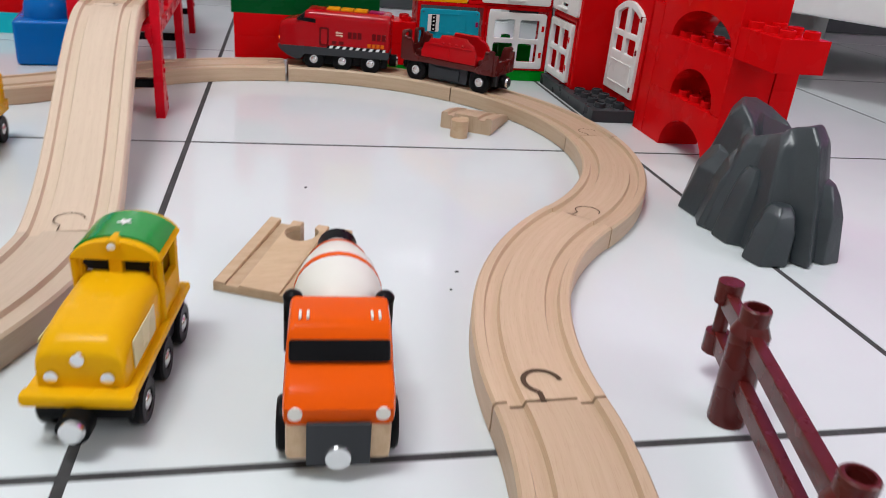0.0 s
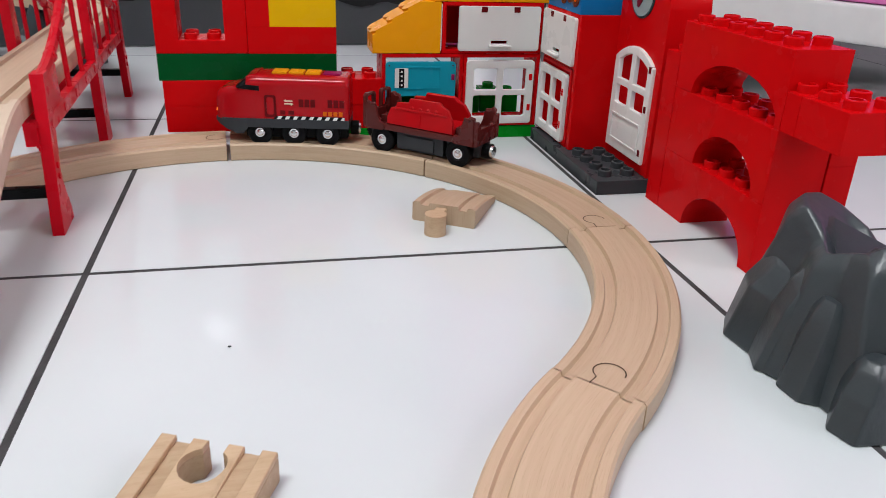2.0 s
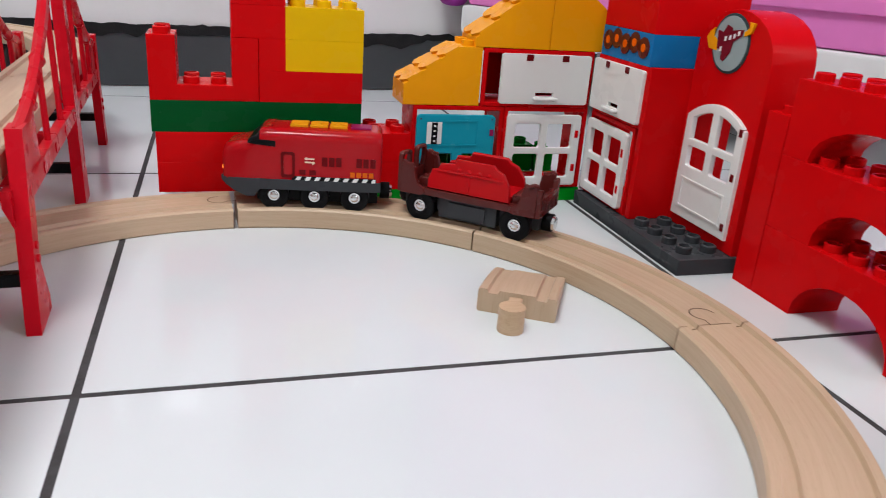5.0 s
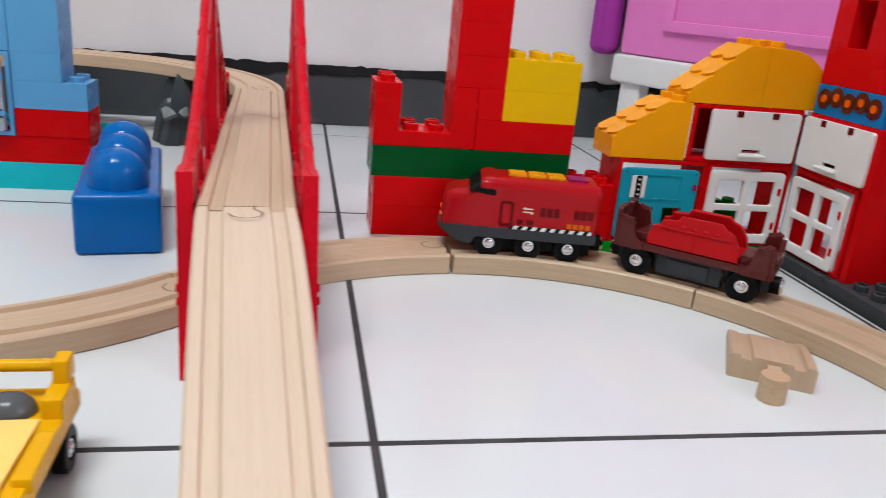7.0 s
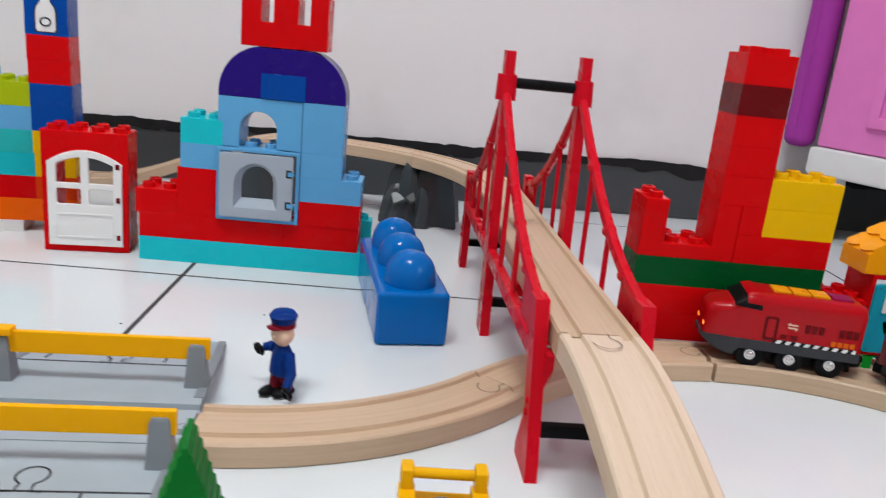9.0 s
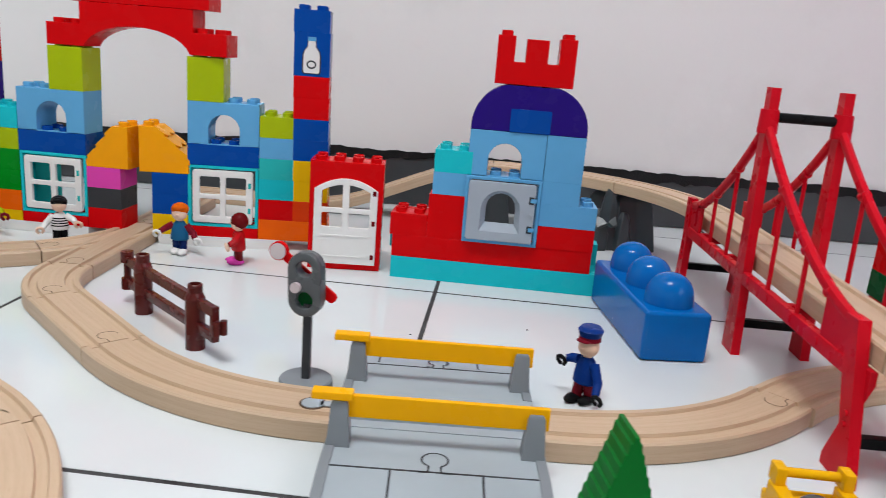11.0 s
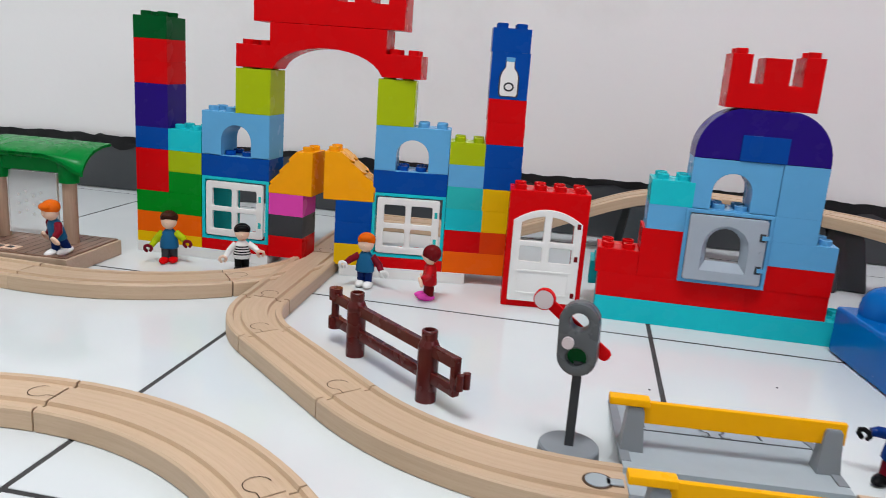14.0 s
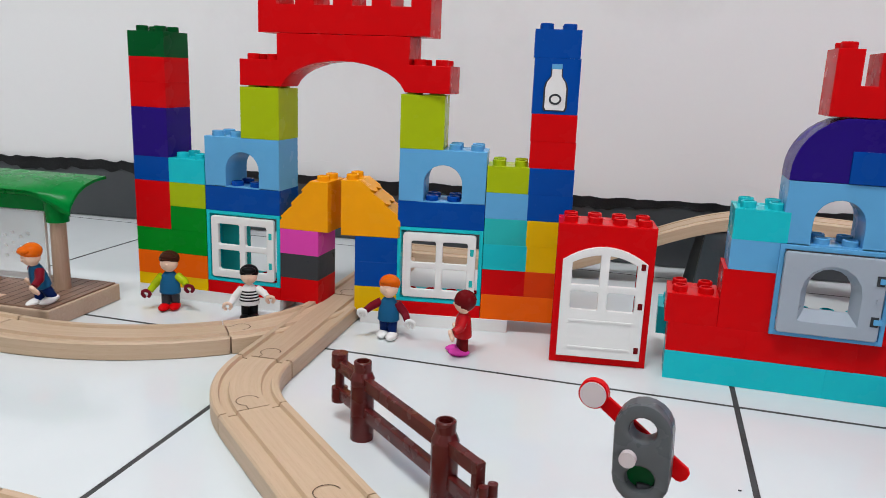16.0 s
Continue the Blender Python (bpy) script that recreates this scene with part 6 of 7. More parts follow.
def locomotive():
    t = thing("toy_locomotive", (0, 0, 0), 0, "glossy red battery toy locomotive with lit headlights", "toy train", "red toy train")

    # body: cross sections with rounded shoulders, from tail to nose
    def sec(x, hw, z0, z1, r):
        side = [(hw - r + r * math.sin(radians(a)), z1 - r + r * math.cos(radians(a))) for a in (90, 72, 54, 36, 18, 0)]
        return [(x, -hw, z0), (x, hw, z0)] + [(x, u, v) for u, v in side] + [(x, -u, v) for u, v in reversed(side)]

    g = G()
    g.rings([sec(*q) for q in ((-0.0432, 0.0146, 0.0197, 0.0462, 0.0055), (-0.0422, 0.0159, 0.0192, 0.0482, 0.0062), (-0.0395, 0.0165, 0.019, 0.0490, 0.0065), (0.0235, 0.0165, 0.019, 0.0492, 0.0065), (0.0272, 0.0164, 0.019, 0.0484, 0.0065),
                               (0.0290, 0.0163, 0.019, 0.0468, 0.0063), (0.0348, 0.0160, 0.0187, 0.0416, 0.0060), (0.0380, 0.0156, 0.0185, 0.0408, 0.0058), (0.0440, 0.0146, 0.0182, 0.0396, 0.0056), (0.0478, 0.0133, 0.018, 0.0382, 0.0056),
                               (0.0498, 0.0116, 0.018, 0.0362, 0.0054), (0.0507, 0.0096, 0.0182, 0.0338, 0.0050))])
    body = part("body", g, LOCO_RED, t, smooth=50)
    # black windscreen that wraps round the cab corners
    g = G()
    g.rings([sec(0.0284, 0.0166, 0.0414, 0.0474, 0.0058), sec(0.0349, 0.0162, 0.0404, 0.0419, 0.0014)])
    for s in (-1, 1):
        y0, y1 = sorted((s * 0.0158, s * 0.0168))
        g.slab([(0.0190, 0.0388), (0.0335, 0.0402), (0.0345, 0.0412), (0.0290, 0.0428), (0.0190, 0.0424)], y1 - y0, w=0.0003, m=Matrix.Translation((0, y0, 0)))
    part("windscreen", g, BLACK, body, "black windscreen band", smooth=30)
    g = G()
    g.rings([sec(0.0215, 0.0148, 0.0462, 0.0497, 0.0034), sec(0.0262, 0.0143, 0.0462, 0.0491, 0.0028), sec(0.0284, 0.0132, 0.0462, 0.0478, 0.0014)])
    part("visor", g, LOCO_RED, body, smooth=40)
    for k in range(3):
        part("button", G().box(-0.0222 + k * 0.0116, -0.0116 + k * 0.0116, -0.0066, 0.0066, 0.0485, 0.0506, 0.0007), BUTTON, body, "yellow push button")
    part("button", G().box(-0.0365, -0.0242, -0.0060, 0.0060, 0.0485, 0.0501, 0.0007), MAGENTA, body, "dark magenta button")
    for s in (-1, 1):
        part("headlight", G().tube((0.0470, s * 0.0088, 0.0238), (0.0508, s * 0.0086, 0.0238), 0.0019, 0.0016, 12), HEADLIGHT, body, "glowing orange headlight")
        y0 = s * 0.0166

        def flat(nm, x0, x1, z0, z1, mat, lab="", proud=0.0002):
            part(nm, G().box(x0, x1, *sorted((y0 - s * 0.0003, y0 + s * proud)), z0, z1), mat, body, lab)

        door = soft_rect(0.0078, 0.0160, 0.0206, 0.0362, 0.0016)
        inner = soft_rect(0.0094, 0.0144, 0.0225, 0.0346, 0.0012)
        part("cab_door", G(Matrix.Translation((0, y0, 0))).slab(door, s * 0.00022, [inner]), DARKRED, body, "dark red door outline")
        for x in (-0.0080, -0.0282):
            for k in range(3):
                flat("vent_window", x - 0.0032 - k * 0.0041, x - k * 0.0041, 0.0284, 0.0338, DARKRED)
        for k in range(2):
            flat("vent_window", 0.0016 - k * 0.0062, 0.0052 - k * 0.0058, 0.0228, 0.0256, DARKRED)
        for k in range(2):
            z = 0.0300 + k * 0.0020
            g = G(Matrix.Translation((0, y0, 0))).slab(rect(-0.0036, 0.0020, z, z + 0.0009), s * 0.00025)
            tip = 0.0026 if k else -0.0042
            g.slab([(tip, z + 0.0004), (tip - (0.0018 if k else -0.0018), z - 0.0002), (tip - (0.0018 if k else -0.0018), z + 0.0018 if k else z - 0.0012)], s * 0.00025)
            part("arrow_mark", g, SKIN, body)
        flat("stripe_band", -0.0402, 0.0096, 0.0193, 0.0217, BLACK, "black warning band")
        for k in range(4):
            flat("name_bar", -0.0385 + k * 0.0037, -0.0358 + k * 0.0037, 0.0224, 0.0254, GINGER, "orange maker's mark bar")
        for k in range(9):
            x = -0.0398 + k * 0.0056
            part("warning_stripe", G(Matrix.Translation((0, y0, 0))).slab([(x, 0.0194), (x + 0.0027, 0.0194), (x + 0.0014, 0.0216), (x - 0.0013 if k else x, 0.0216)], s * 0.0004), WHITE, body, "white warning stripe")
    g = G()
    g.rings([[(x, -hw, z0), (x, hw, z0), (x, hw + 0.0004, z1), (x, -hw - 0.0004, z1)] for x, hw, z0, z1 in ((-0.0430, 0.0160, 0.0132, 0.0194), (-0.02, 0.0168, 0.0132, 0.0194), (0.0285, 0.0168, 0.0130, 0.0194), (0.0318, 0.0166, 0.0082, 0.0193), (0.0365, 0.0160, 0.0082, 0.0192), (0.0435, 0.0150, 0.0110, 0.0190), (0.0490, 0.0122, 0.0140, 0.0186), (0.0518, 0.0088, 0.0158, 0.0184))])
    part("chassis", g, GREY, t, "dark grey plastic chassis")
    for x in (-0.0275, -0.0035, 0.0205):
        for s in (-1, 1):
            wheel(t, x, s * 0.0150, 0.0088, 0.0045)
    part("underframe", G().box(-0.0415, 0.031, -0.0100, 0.0100, 0.0045, 0.0135, 0.0006), BLACK, t)
    coupler(t, -0.0428, -1)
    return t


def wagon():
    t = thing("toy_wagon", (0, 0, 0), 0, "dark brown toy freight wagon with a red load", "toy train", "red toy train")
    part("deck", G().box(-0.0405, 0.0405, -0.0165, 0.0165, 0.0168, 0.0212, 0.0008), BROWN, t)
    part("underframe", G().box(-0.0185, 0.0185, -0.0135, 0.0135, 0.0045, 0.0170, 0.0008).box(-0.043, 0.043, -0.009, 0.009, 0.007, 0.0170, 0.0006), GREY, t)
    for s in (-1, 1):
        part("side_panel", G().box(-0.0115, 0.0115, *sorted((s * 0.0134, s * 0.0148)), 0.0062, 0.0150, 0.0005), GREY, t)
    for sx in (-1, 1):
        # end wall with a central arch, corner cheeks with a rolled top lip
        g = G(pose(sx * 0.0420, 0, 0, 0, 0, 90))
        g.slab([(-0.0165, 0.0165), (0.0165, 0.0165), (0.0165, 0.0330), (0.013, 0.0325), (0.0115, 0.0275), (-0.0115, 0.0275), (-0.013, 0.0325), (-0.0165, 0.0330)], -sx * 0.0032, w=0.0006)
        part("end_board", g, BROWN, t)
        if sx > 0:
            # two upright loops stand on the front end board
            for s in (-1, 1):
                g = G(pose(0.0424, s * 0.0098, 0, 0, 0, 90))
                g.slab(soft_rect(-0.0062, 0.0062, 0.0255, 0.0400, 0.0028), -0.0030, [soft_rect(-0.0040, 0.0040, 0.0275, 0.0378, 0.0018)], 0.0005)
                part("end_loop", g, BROWN, t)
        for s in (-1, 1):
            y0, y1 = sorted((s * 0.0145, s * 0.0174))
            prof = [(0.0425, 0.0162), (0.0425, 0.0348), (0.0405, 0.0356), (0.0380, 0.0340), (0.0355, 0.0342), (0.0340, 0.0325), (0.0330, 0.0270), (0.0312, 0.0228), (0.0275, 0.0212), (0.0265, 0.0180), (0.0285, 0.0164)]
            part("corner_cheek", G(Matrix.Translation((0, y0, 0))).slab([(sx * u, v) for u, v in prof][::sx], y1 - y0, w=0.0007), BROWN, t)
            lip = [(sx * 0.0420, s * 0.0162, 0.0348), (sx * 0.0402, s * 0.0172, 0.0354), (sx * 0.0380, s * 0.0170, 0.0340), (sx * 0.0355, s * 0.0164, 0.0341)]
            g = G().ball(lip[0], 0.0012, 8)
            for p, q in zip(lip, lip[1:]):
                g.tube(p, q, 0.0012, seg=8).ball(q, 0.0012, 8)
            part("lip", g, BROWN, t)
            part("hook", G().box(*sorted((sx * 0.0415, sx * 0.0440)), *sorted((s * 0.0085, s * 0.0125)), 0.0215, 0.0280, 0.0006), BROWN, t)
    # stepped load panels leaning in over a trough
    for s in (-1, 1):
        prof = [(-0.0258, 0.0213), (0.0258, 0.0213), (0.0262, 0.0262), (0.0240, 0.0328), (0.0205, 0.0336), (0.0190, 0.0370), (0.0105, 0.0378), (0.0090, 0.0408), (-0.0135, 0.0410), (-0.0160, 0.0384), (-0.0205, 0.0366), (-0.0245, 0.0300)]
        lean = Matrix.Translation((0, s * 0.0138, 0.0213)) @ pose(0, 0, 0, s * 9, 0, 0) @ Matrix.Translation((0, -0.0018, -0.0213))
        part("load_side", G(lean).slab(prof, 0.0036, w=0.0009), LOAD_RED, t, "red plastic stepped load panel")
        for k in range(4):
            part("load_knob", G(lean).ball((-0.0120 + k * 0.0062, 0.0018 + s * 0.0018, 0.0345), (0.0015, 0.0010, 0.0012), 10), LOAD_RED, t)
        part("load_lip", G(lean).box(-0.0210, 0.0205, *sorted((0.0018 + s * 0.0010, 0.0018 + s * 0.0026)), 0.0320, 0.0336, 0.0004), LOAD_RED, t)
        part("load_rib", G(lean).box(-0.0008, 0.0008, *sorted((0.0018 + s * 0.0010, 0.0018 + s * 0.0024)), 0.0225, 0.0330, 0.0004), LOAD_RED, t)
    part("load_floor", G().box(-0.0255, 0.0255, -0.0120, 0.0120, 0.0210, 0.0245, 0.0008), LOAD_RED, t)
    part("screw", G().tube((0, 0, 0.0243), (0, 0, 0.0256), 0.0032, 0.0028, 14), GREY, t)
    for sx in (-1, 1):
        part("load_block", G().box(*sorted((sx * 0.0260, sx * 0.0335)), -0.0115, 0.0115, 0.0210, 0.0262, 0.001), BROWN, t)
        part("axle_box", G().box(sx * 0.0302 - 0.0088, sx * 0.0302 + 0.0088, -0.0112, 0.0112, 0.0055, 0.0166, 0.001), BLACK, t)
        for s in (-1, 1):
            wheel(t, sx * 0.0302, s * 0.0152, 0.0094, 0.0048)
        coupler(t, sx * 0.0425, sx, 0.0105)
    return t


def on_loop(ob, angle):
    ob.matrix_basis = pose(C1[0] + R * math.cos(radians(angle)), C1[1] + R * math.sin(radians(angle)), 0.0101, 0, 0, angle + 90)


on_loop(locomotive(), 79.0)
on_loop(wagon(), 48.6)


def yellow_loco():
    t = thing("toy_diesel", (0, 0, 0), 0, "yellow toy diesel locomotive with a green cab roof", "toy train")
    part("frame", G().box(-0.036, 0.036, -0.0145, 0.0145, 0.008, 0.0165, 0.001), BLACK, t)
    part("footplate", G().box(-0.038, 0.037, -0.0166, 0.0166, 0.0164, 0.0200, 0.0012), LOCO_YELLOW, t)
    part("buffer_beam", G().box(0.0355, 0.0415, -0.0172, 0.0172, 0.0158, 0.0205, 0.0016), LOCO_YELLOW, t)
    def hood_ring(x, hw, z1, r):
        side = [(hw - r + r * math.sin(radians(a)), z1 - r + r * math.cos(radians(a))) for a in (90, 68, 45, 22, 0)]
        return [(x, -hw, 0.0199), (x, hw, 0.0199)] + [(x, u, v) for u, v in side] + [(x, -u, v) for u, v in reversed(side)]
    g = G()
    g.rings([hood_ring(*q) for q in ((-0.006, 0.0138, 0.0400, 0.0075), (0.014, 0.0138, 0.0394, 0.0075), (0.026, 0.0138, 0.0380, 0.0075), (0.0315, 0.0137, 0.0358, 0.007), (0.0345, 0.0134, 0.0330, 0.006), (0.0355, 0.0128, 0.0305, 0.005))])
    hood = part("hood", g, LOCO_YELLOW, t)
    for yy, zz in ((-0.0084, 0.0240), (0.0084, 0.0240), (0, 0.0303)):
        part("lamp", G().tube((0.034, yy, zz), (0.0366, yy, zz), 0.0023, 0.0021, 16), CHROME, hood, "round steel lamp")
    for s in (-1, 1):
        part("hood_grille", G().box(0.004, 0.028, *sorted((s * 0.0138, s * 0.0144)), 0.0225, 0.0325, 0.0003), GRILLE_PRINT, hood, "pale yellow printed grille")
    # cab with window openings
    g = G(Matrix.Translation((0, -0.0145, 0))).slab(rect(-0.030, -0.006, 0.0199, 0.0455), 0.0028, [rect(-0.0265, -0.0095, 0.032, 0.0425)], 0.0005)
    g.at = Matrix.Translation((0, 0.0117, 0))
    g.slab(rect(-0.030, -0.006, 0.0199, 0.0455), 0.0028, [rect(-0.0265, -0.0095, 0.032, 0.0425)], 0.0005)
    for x in (-0.0085, -0.030):
        g.at = pose(x, 0, 0, 0, 0, 90)
        g.slab(rect(-0.0117, 0.0117, 0.0199, 0.0455), -0.0025, [rect(-0.0108, -0.0022, 0.0385, 0.0440), rect(0.0022, 0.0108, 0.0385, 0.0440)], 0.0004)
    cab = part("cab", g, LOCO_YELLOW, t)
    for s in (-1, 1):
        part("front_window", G(pose(-0.0062, 0, 0, 0, 0, 90)).slab([(s * 0.0030, 0.0402), (s * 0.0095, 0.0402), (s * 0.0112, 0.0425), (s * 0.0100, 0.0452), (s * 0.0060, 0.0462), (s * 0.0030, 0.0452)][::s], -0.0009), BLACK, cab, "dark cab window")
        part("handrail", G().tube((-0.0072, s * 0.0142, 0.0205), (-0.0055, s * 0.0142, 0.0440), 0.0013, seg=10), LOCO_YELLOW, cab)
    part("window_pillar", G().box(-0.0072, -0.0040, -0.0022, 0.0022, 0.0385, 0.0500, 0.0006), LOCO_YELLOW, cab)
    part("roof_lamp", G().tube((-0.0090, 0, 0.0508), (-0.0024, 0, 0.0505), 0.0022, 0.0024, 14), LOCO_YELLOW, cab)
    part("roof_lamp_lens", G().tube((-0.0025, 0, 0.0505), (-0.0019, 0, 0.0505), 0.0016, 0.0015, 14), CHROME, cab, "small steel lamp")
    part("driver_shape", G().tube((-0.019, 0, 0.02), (-0.019, 0, 0.038), 0.008, 0.006, 16), BLACK, cab)
    top = arc_pts(0, 0.0425, 0.0156, 12, 168, 12, 0.0095)
    g = G(pose(-0.0325, 0, 0, 0, 0, 90))
    g.slab([(0.0150, 0.0445)] + top + [(-0.0150, 0.0445)], -0.029, w=0.0006)
    roof = part("cab_roof", g, LOCO_YELLOW, t)
    g = G(pose(-0.0295, 0, 0, 0, 0, 90))
    inner = arc_pts(0, 0.0431, 0.0158, 24, 156, 12, 0.0097)
    g.slab(inner + [(u * 0.93, v - 0.002) for u, v in reversed(inner)], -0.0225)
    panel = part("roof_panel", g, ROOF_PAINT, roof, "shiny green roof panel")
    star = [(r * math.cos(radians(90 + 36 * k)), r * math.sin(radians(90 + 36 * k))) for k, r in enumerate((0.0028, 0.0012) * 5)]
    part("star_mark", G(pose(-0.0180, 0, 0.0529, 90, 0, 90)).slab(star, 0.0004), WHITE, panel, "small white star")
    for x in (-0.025, 0.0, 0.025):
        for s in (-1, 1):
            wheel(t, x, s * 0.0165, 0.0082)
    coupler(t, 0.0402, 1, 0.0115)
    coupler(t, -0.0362, -1, 0.0115)
    return t


yl = yellow_loco()
yl.matrix_basis = pose(0.0070, -0.2566, 0, 0, 0, -96.5) @ Matrix.Scale(0.905, 4)


def mixer_truck():
    t = thing("toy_mixer_wagon", (0, 0, 0), 0, "orange toy cement mixer wagon with a white drum", "toy train")
    part("wooden_base", G().box(-0.042, 0.043, -0.0145, 0.0145, 0.0065, 0.0185, 0.0014), BEECH_BLOCK, t, "beech wood base block")
    g = G().slab([(0.008, 0.0184), (0.0425, 0.0184), (0.0435, 0.024), (0.040, 0.0285), (0.031, 0.031), (0.0265, 0.0385), (0.022, 0.0405), (0.011, 0.0408), (0.008, 0.039)], 0.0305, w=0.0018, m=Matrix.Translation((0, -0.01525, 0)))
    for v in g.bm.verts:
        # the cab narrows towards its roof
        v.co.y *= 1 - 4.5 * max(0.0, v.co.z - 0.029)
    cab = part("cab", g, TRUCK_ORANGE, t)
    part("windscreen", G().slab([(0.0306, 0.0312), (0.0324, 0.0319), (0.0289, 0.0367), (0.0271, 0.0360)], 0.0282, w=0.0008, m=Matrix.Translation((0, -0.0141, 0))), BLACK, cab, "black windscreen")
    for s in (-1, 1):
        part("headlamp", G().tube((0.0405, s * 0.0118, 0.0225), (0.0438, s * 0.0118, 0.0225), 0.0022, 0.002, 14), DRUM, cab, "pale round headlamp")
        part("side_window", G().box(0.0125, 0.0235, *sorted((s * 0.0140, s * 0.0150)), 0.030, 0.0375, 0.0004, m=pose(0, s * 0.0015, 0, s * 3, 0, 0)), BLACK, cab)
        part("exhaust", G().tube((0.0048, s * 0.0140, 0.0185), (0.0048, s * 0.0140, 0.0365), 0.0028, 0.0028, 16).ball((0.0048, s * 0.0140, 0.0370), (0.0031, 0.0031, 0.0026), 14), BLACK, t)
        for dy in (0.0086, 0.0108):
            part("roof_mark", G().box(0.0195, 0.0235, *sorted((s * dy, s * (dy + 0.0009))), 0.0400, 0.0412, 0.0003), DRUM, cab)
    part("grille", G().box(0.0428, 0.0442, -0.0088, 0.0088, 0.0055, 0.0195, 0.0004), GREY, t, "dark grey grille")
    # tilted drum
    A, B2 = Vector((0.007, 0, 0.0285)), Vector((-0.0395, 0, 0.0318))
    axis = (B2 - A).normalized()
    up = Vector((0, 1, 0)).cross(axis)
    prof = [(0.0, 0.0075), (0.04, 0.0105), (0.18, 0.0136), (0.38, 0.0144), (0.6, 0.0131), (0.82, 0.0096), (0.95, 0.0070), (1.0, 0.0056)]
    n = 28
    g = G()
    loops = [[A + (B2 - A) * tt + (Vector((0, 1, 0)) * math.cos(2 * math.pi * i / n) + up * math.sin(2 * math.pi * i / n)) * r for i in range(n)] for tt, r in prof]
    g.rings(loops)
    drum = part("drum", g, DRUM, t, "white mixer drum", smooth=60)
    for t0, t1, r0, r1 in ((0.40, 0.465, 0.01455, 0.01415), (0.78, 0.82, 0.0107, 0.0099)):
        g = G()
        rr = [(t0, r0 - 0.002), (t0, r0), (t1, r1), (t1, r1 - 0.002)]
        g.rings([[A + (B2 - A) * tt + (Vector((0, 1, 0)) * math.cos(2 * math.pi * i / n) + up * math.sin(2 * math.pi * i / n)) * r for i in range(n)] for tt, r in rr])
        part("drum_band", g, TRUCK_ORANGE, drum, "orange painted band", smooth=60)
    part("drum_mouth", G().tube(B2 - axis * 0.001, B2 + axis * 0.0045, 0.0066, 0.0072, 20), BLACK, drum)
    part("drum_cradle", G().box(-0.036, -0.030, -0.011, 0.011, 0.0184, 0.027, 0.001), GREY, t)
    for x in (-0.028, 0.028):
        for s in (-1, 1):
            wheel(t, x, s * 0.0175, 0.0082)
    part("magnet", G().tube((0.0436, 0, 0.0085), (0.0452, 0, 0.0085), 0.0042, 0.0036, 18), CHROME, t, "steel coupling magnet")
    coupler(t, -0.042, -1, 0.0125)
    return t


mx = mixer_truck()
mx.matrix_basis = pose(0.0757, -0.2685, 0, 0, 0, -93)


def tipper():
    t = thing("toy_tipper_wagon", (0, 0, 0), 0, "yellow toy tipper wagon with a grey load", "toy train")
    part("frame", G().box(-0.036, 0.036, -0.0125, 0.0125, 0.007, 0.0165, 0.001), BLACK, t)
    part("tray", G().slab([(-0.036, 0.0165), (0.036, 0.0165), (0.037, 0.023), (-0.037, 0.0255)], 0.034, w=0.001, m=Matrix.Translation((0, -0.017, 0))), LOCO_YELLOW, t)
    part("tray_bed", G().slab([(-0.036, 0.0262), (0.014, 0.0240), (0.014, 0.0252), (-0.036, 0.0275)], 0.022, m=Matrix.Translation((0, -0.011, 0))), TRAY, t, "lighter yellow tray bed")
    for s in (-1, 1):
        g = G()
        g.box(0.016, 0.032, *sorted((s * 0.0105, s * 0.0172)), 0.022, 0.0305, 0.001)
        g.box(0.026, 0.0345, *sorted((s * 0.0115, s * 0.0165)), 0.030, 0.0385, 0.001)
        g.box(-0.02, 0.004, *sorted((s * 0.013, s * 0.0185)), 0.0225, 0.0275, 0.001)
        part("side_post", g, LOCO_YELLOW, t)
    part("cross_bar", G().tube((0.0315, -0.0125, 0.0345), (0.0315, 0.0125, 0.0345), 0.0021, seg=12), LOCO_YELLOW, t)
    g = G().ball((0.021, 0, 0.024), (0.007, 0.0085, 0.0062), 16)
    part("load", g, SIGNAL_GREY, t, "grey moulded load")
    for x in (-0.024, 0.024):
        for s in (-1, 1):
            wheel(t, x, s * 0.0165, 0.0082)
    coupler(t, 0.036, 1)
    return t


tp = tipper()
tp.matrix_basis = pose(-0.1165, -0.034, 0, 0, 0, 91)


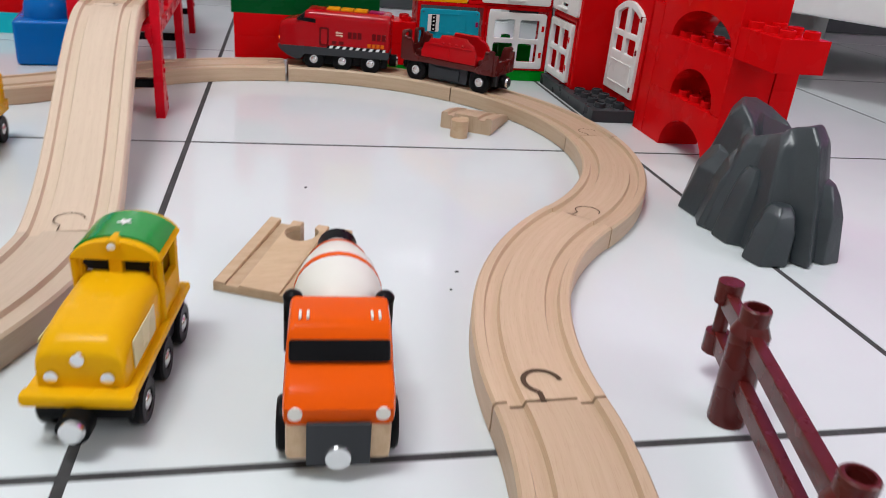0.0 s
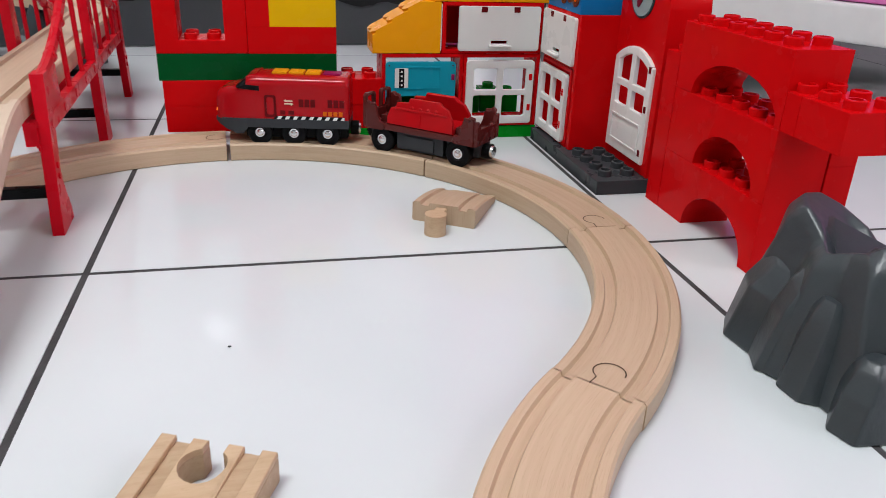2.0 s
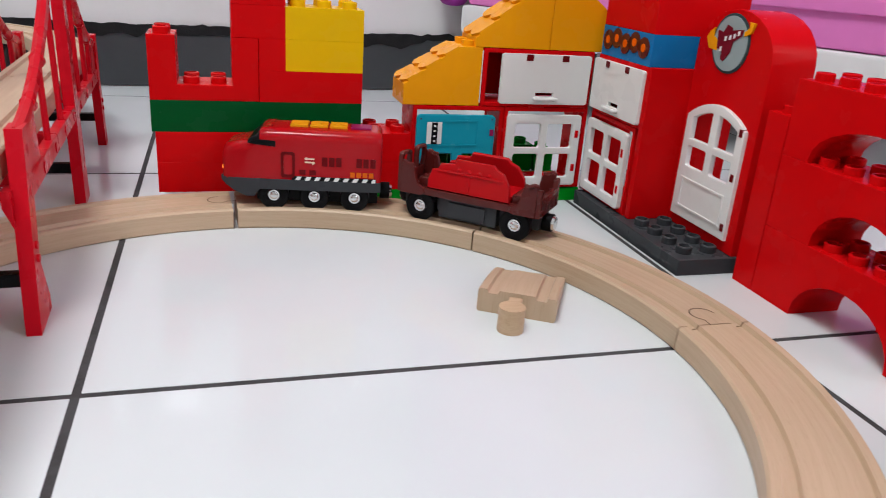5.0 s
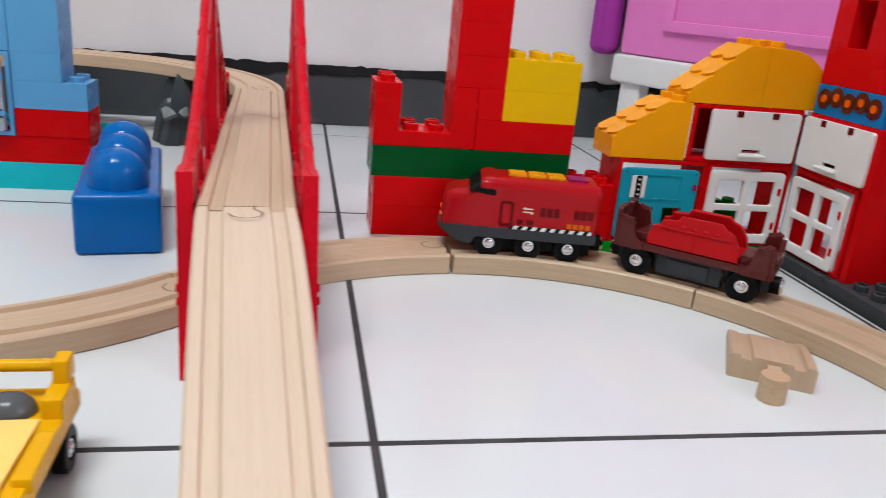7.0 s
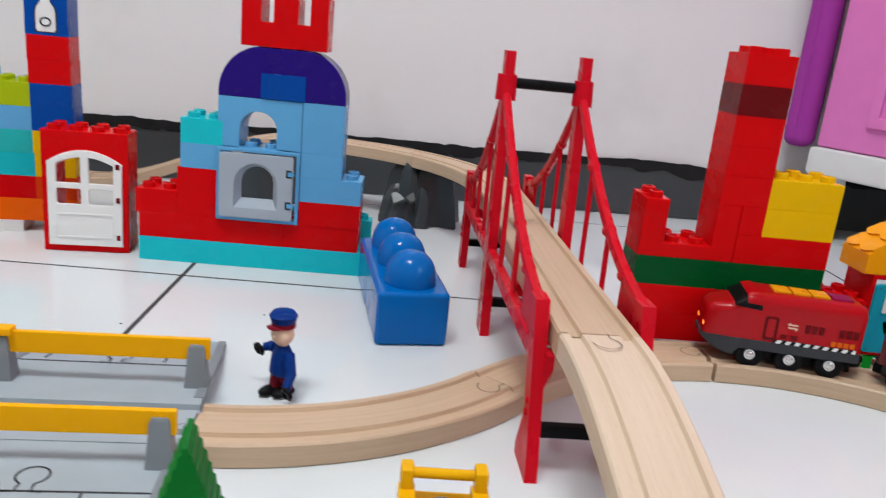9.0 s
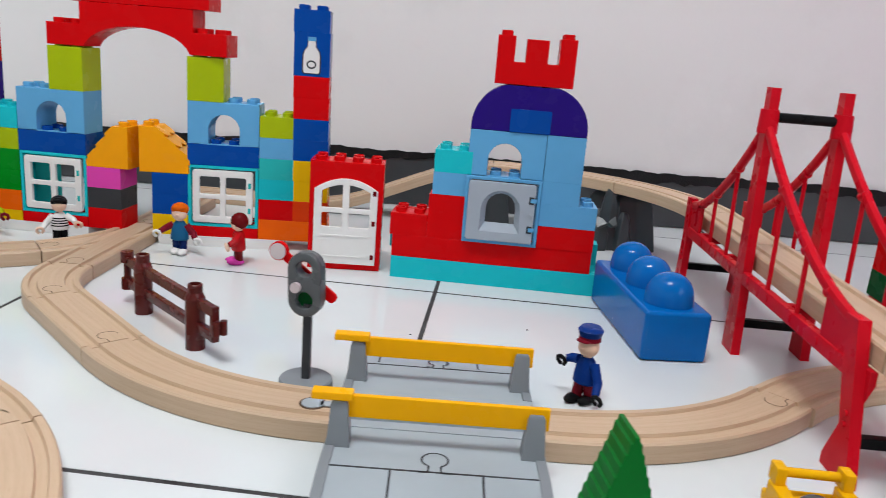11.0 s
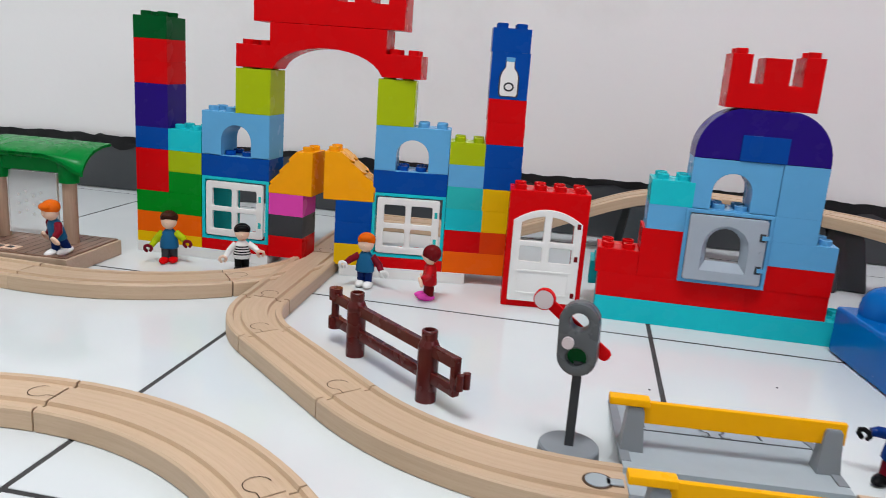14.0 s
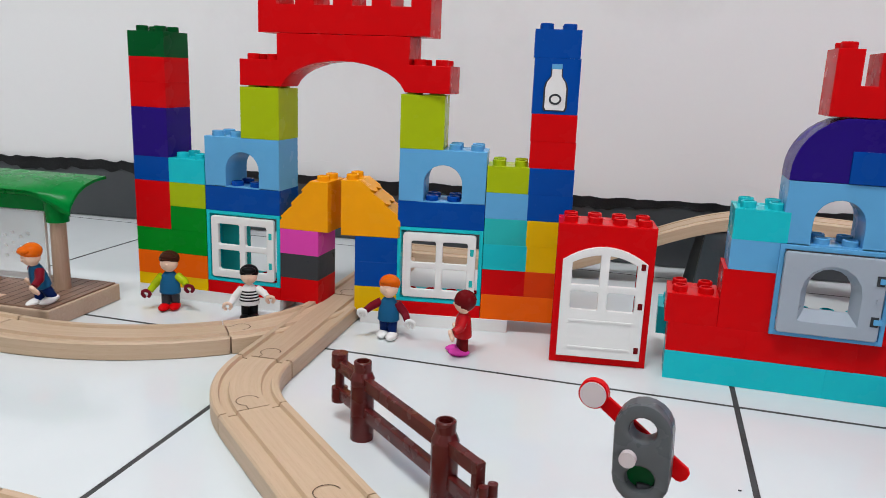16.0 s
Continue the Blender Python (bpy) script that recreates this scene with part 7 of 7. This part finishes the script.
# ---- pink drawer cabinet ----
def cabinet():
    """A corner cabinet: its back is cut off along the wall."""
    at = pose(0.337, 0.643, 0, 0, 0, -60.5)
    c = thing("drawer_cabinet", (0.337, 0.643, 0), -60.5, "pink and white plastic drawer cabinet on short legs", "cabinet")
    L, D = 1.2, 0.4

    def plan(e, z0, z1, w):
        corners = [(e, e), (L - e, e), (L - e, D - e), (0.19, D - e), (e, 0.028)]
        return G(at @ pose(0, 0, z0, 90, 0, 0)).slab([(u, -v) for u, v in corners], z1 - z0, w=w)

    part("base_frame", plan(0.0, 0.0766, 0.1092, 0.004), CAB_WHITE, c, "white plastic base frame")
    for x, y in ((0.01, 0.006), (L - 0.06, 0.012), (L - 0.06, D - 0.06), (0.3, D - 0.08)):
        part("leg", G(at).box(x, x + (0.045 if x > 0.1 else 0.03), y, y + (0.045 if x > 0.1 else 0.02), 0, 0.079, 0.004), CAB_WHITE, c)
    for k in range(3):
        z = 0.1095 + k * 0.24
        dr = part("drawer", plan(0.005, z, z + 0.237, 0.004), CAB_PINK, c, "pink plastic drawer front")
        part("drawer_panel", G(at @ Matrix.Translation((0, 0.0005, 0))).slab(rect(0.06, L - 0.06, z + 0.03, z + 0.2), 0.008, [rect(0.072, L - 0.072, z + 0.042, z + 0.188)], 0.0015), CAB_PINK, dr)
    b = thing("hanging_bag", (0.335, 0.65, 0.106), -60.5, "purple plastic bag hanging beside the cabinet", "bag")
    part("bag_body", G(at).box(-0.036, -0.003, -0.012, 0.02, 0.106, 0.62, 0.012, 4), ORCHID, b)
    part("bag_fold", G(at).box(-0.022, -0.016, -0.0135, -0.008, 0.13, 0.61, 0.002, 2), ORCHID, b)
    part("handle", G(at).slab(soft_rect(-0.033, -0.006, 0.605, 0.68, 0.012), 0.004, [soft_rect(-0.029, -0.010, 0.61, 0.675, 0.008)], 0.0006), ORCHID, b)


def crumbs():
    """A few dark crumbs on the tiles."""
    g = G()
    rnd = random.Random(4)
    for x, y in ((0.130, -0.198), (0.137, -0.183), (0.069, -0.077), (-0.227, 0.234), (-0.314, 0.196)):
        g.ball((x + rnd.uniform(-0.003, 0.003), y + rnd.uniform(-0.003, 0.003), 0.0003), (rnd.uniform(0.0005, 0.0011), rnd.uniform(0.0004, 0.0008), 0.0004), 6)
    tagged(part("crumbs", g, GREY), "tiny dark crumbs scattered on the tiles", "crumbs", kind="stuff")


cabinet()
crumbs()
tiles()
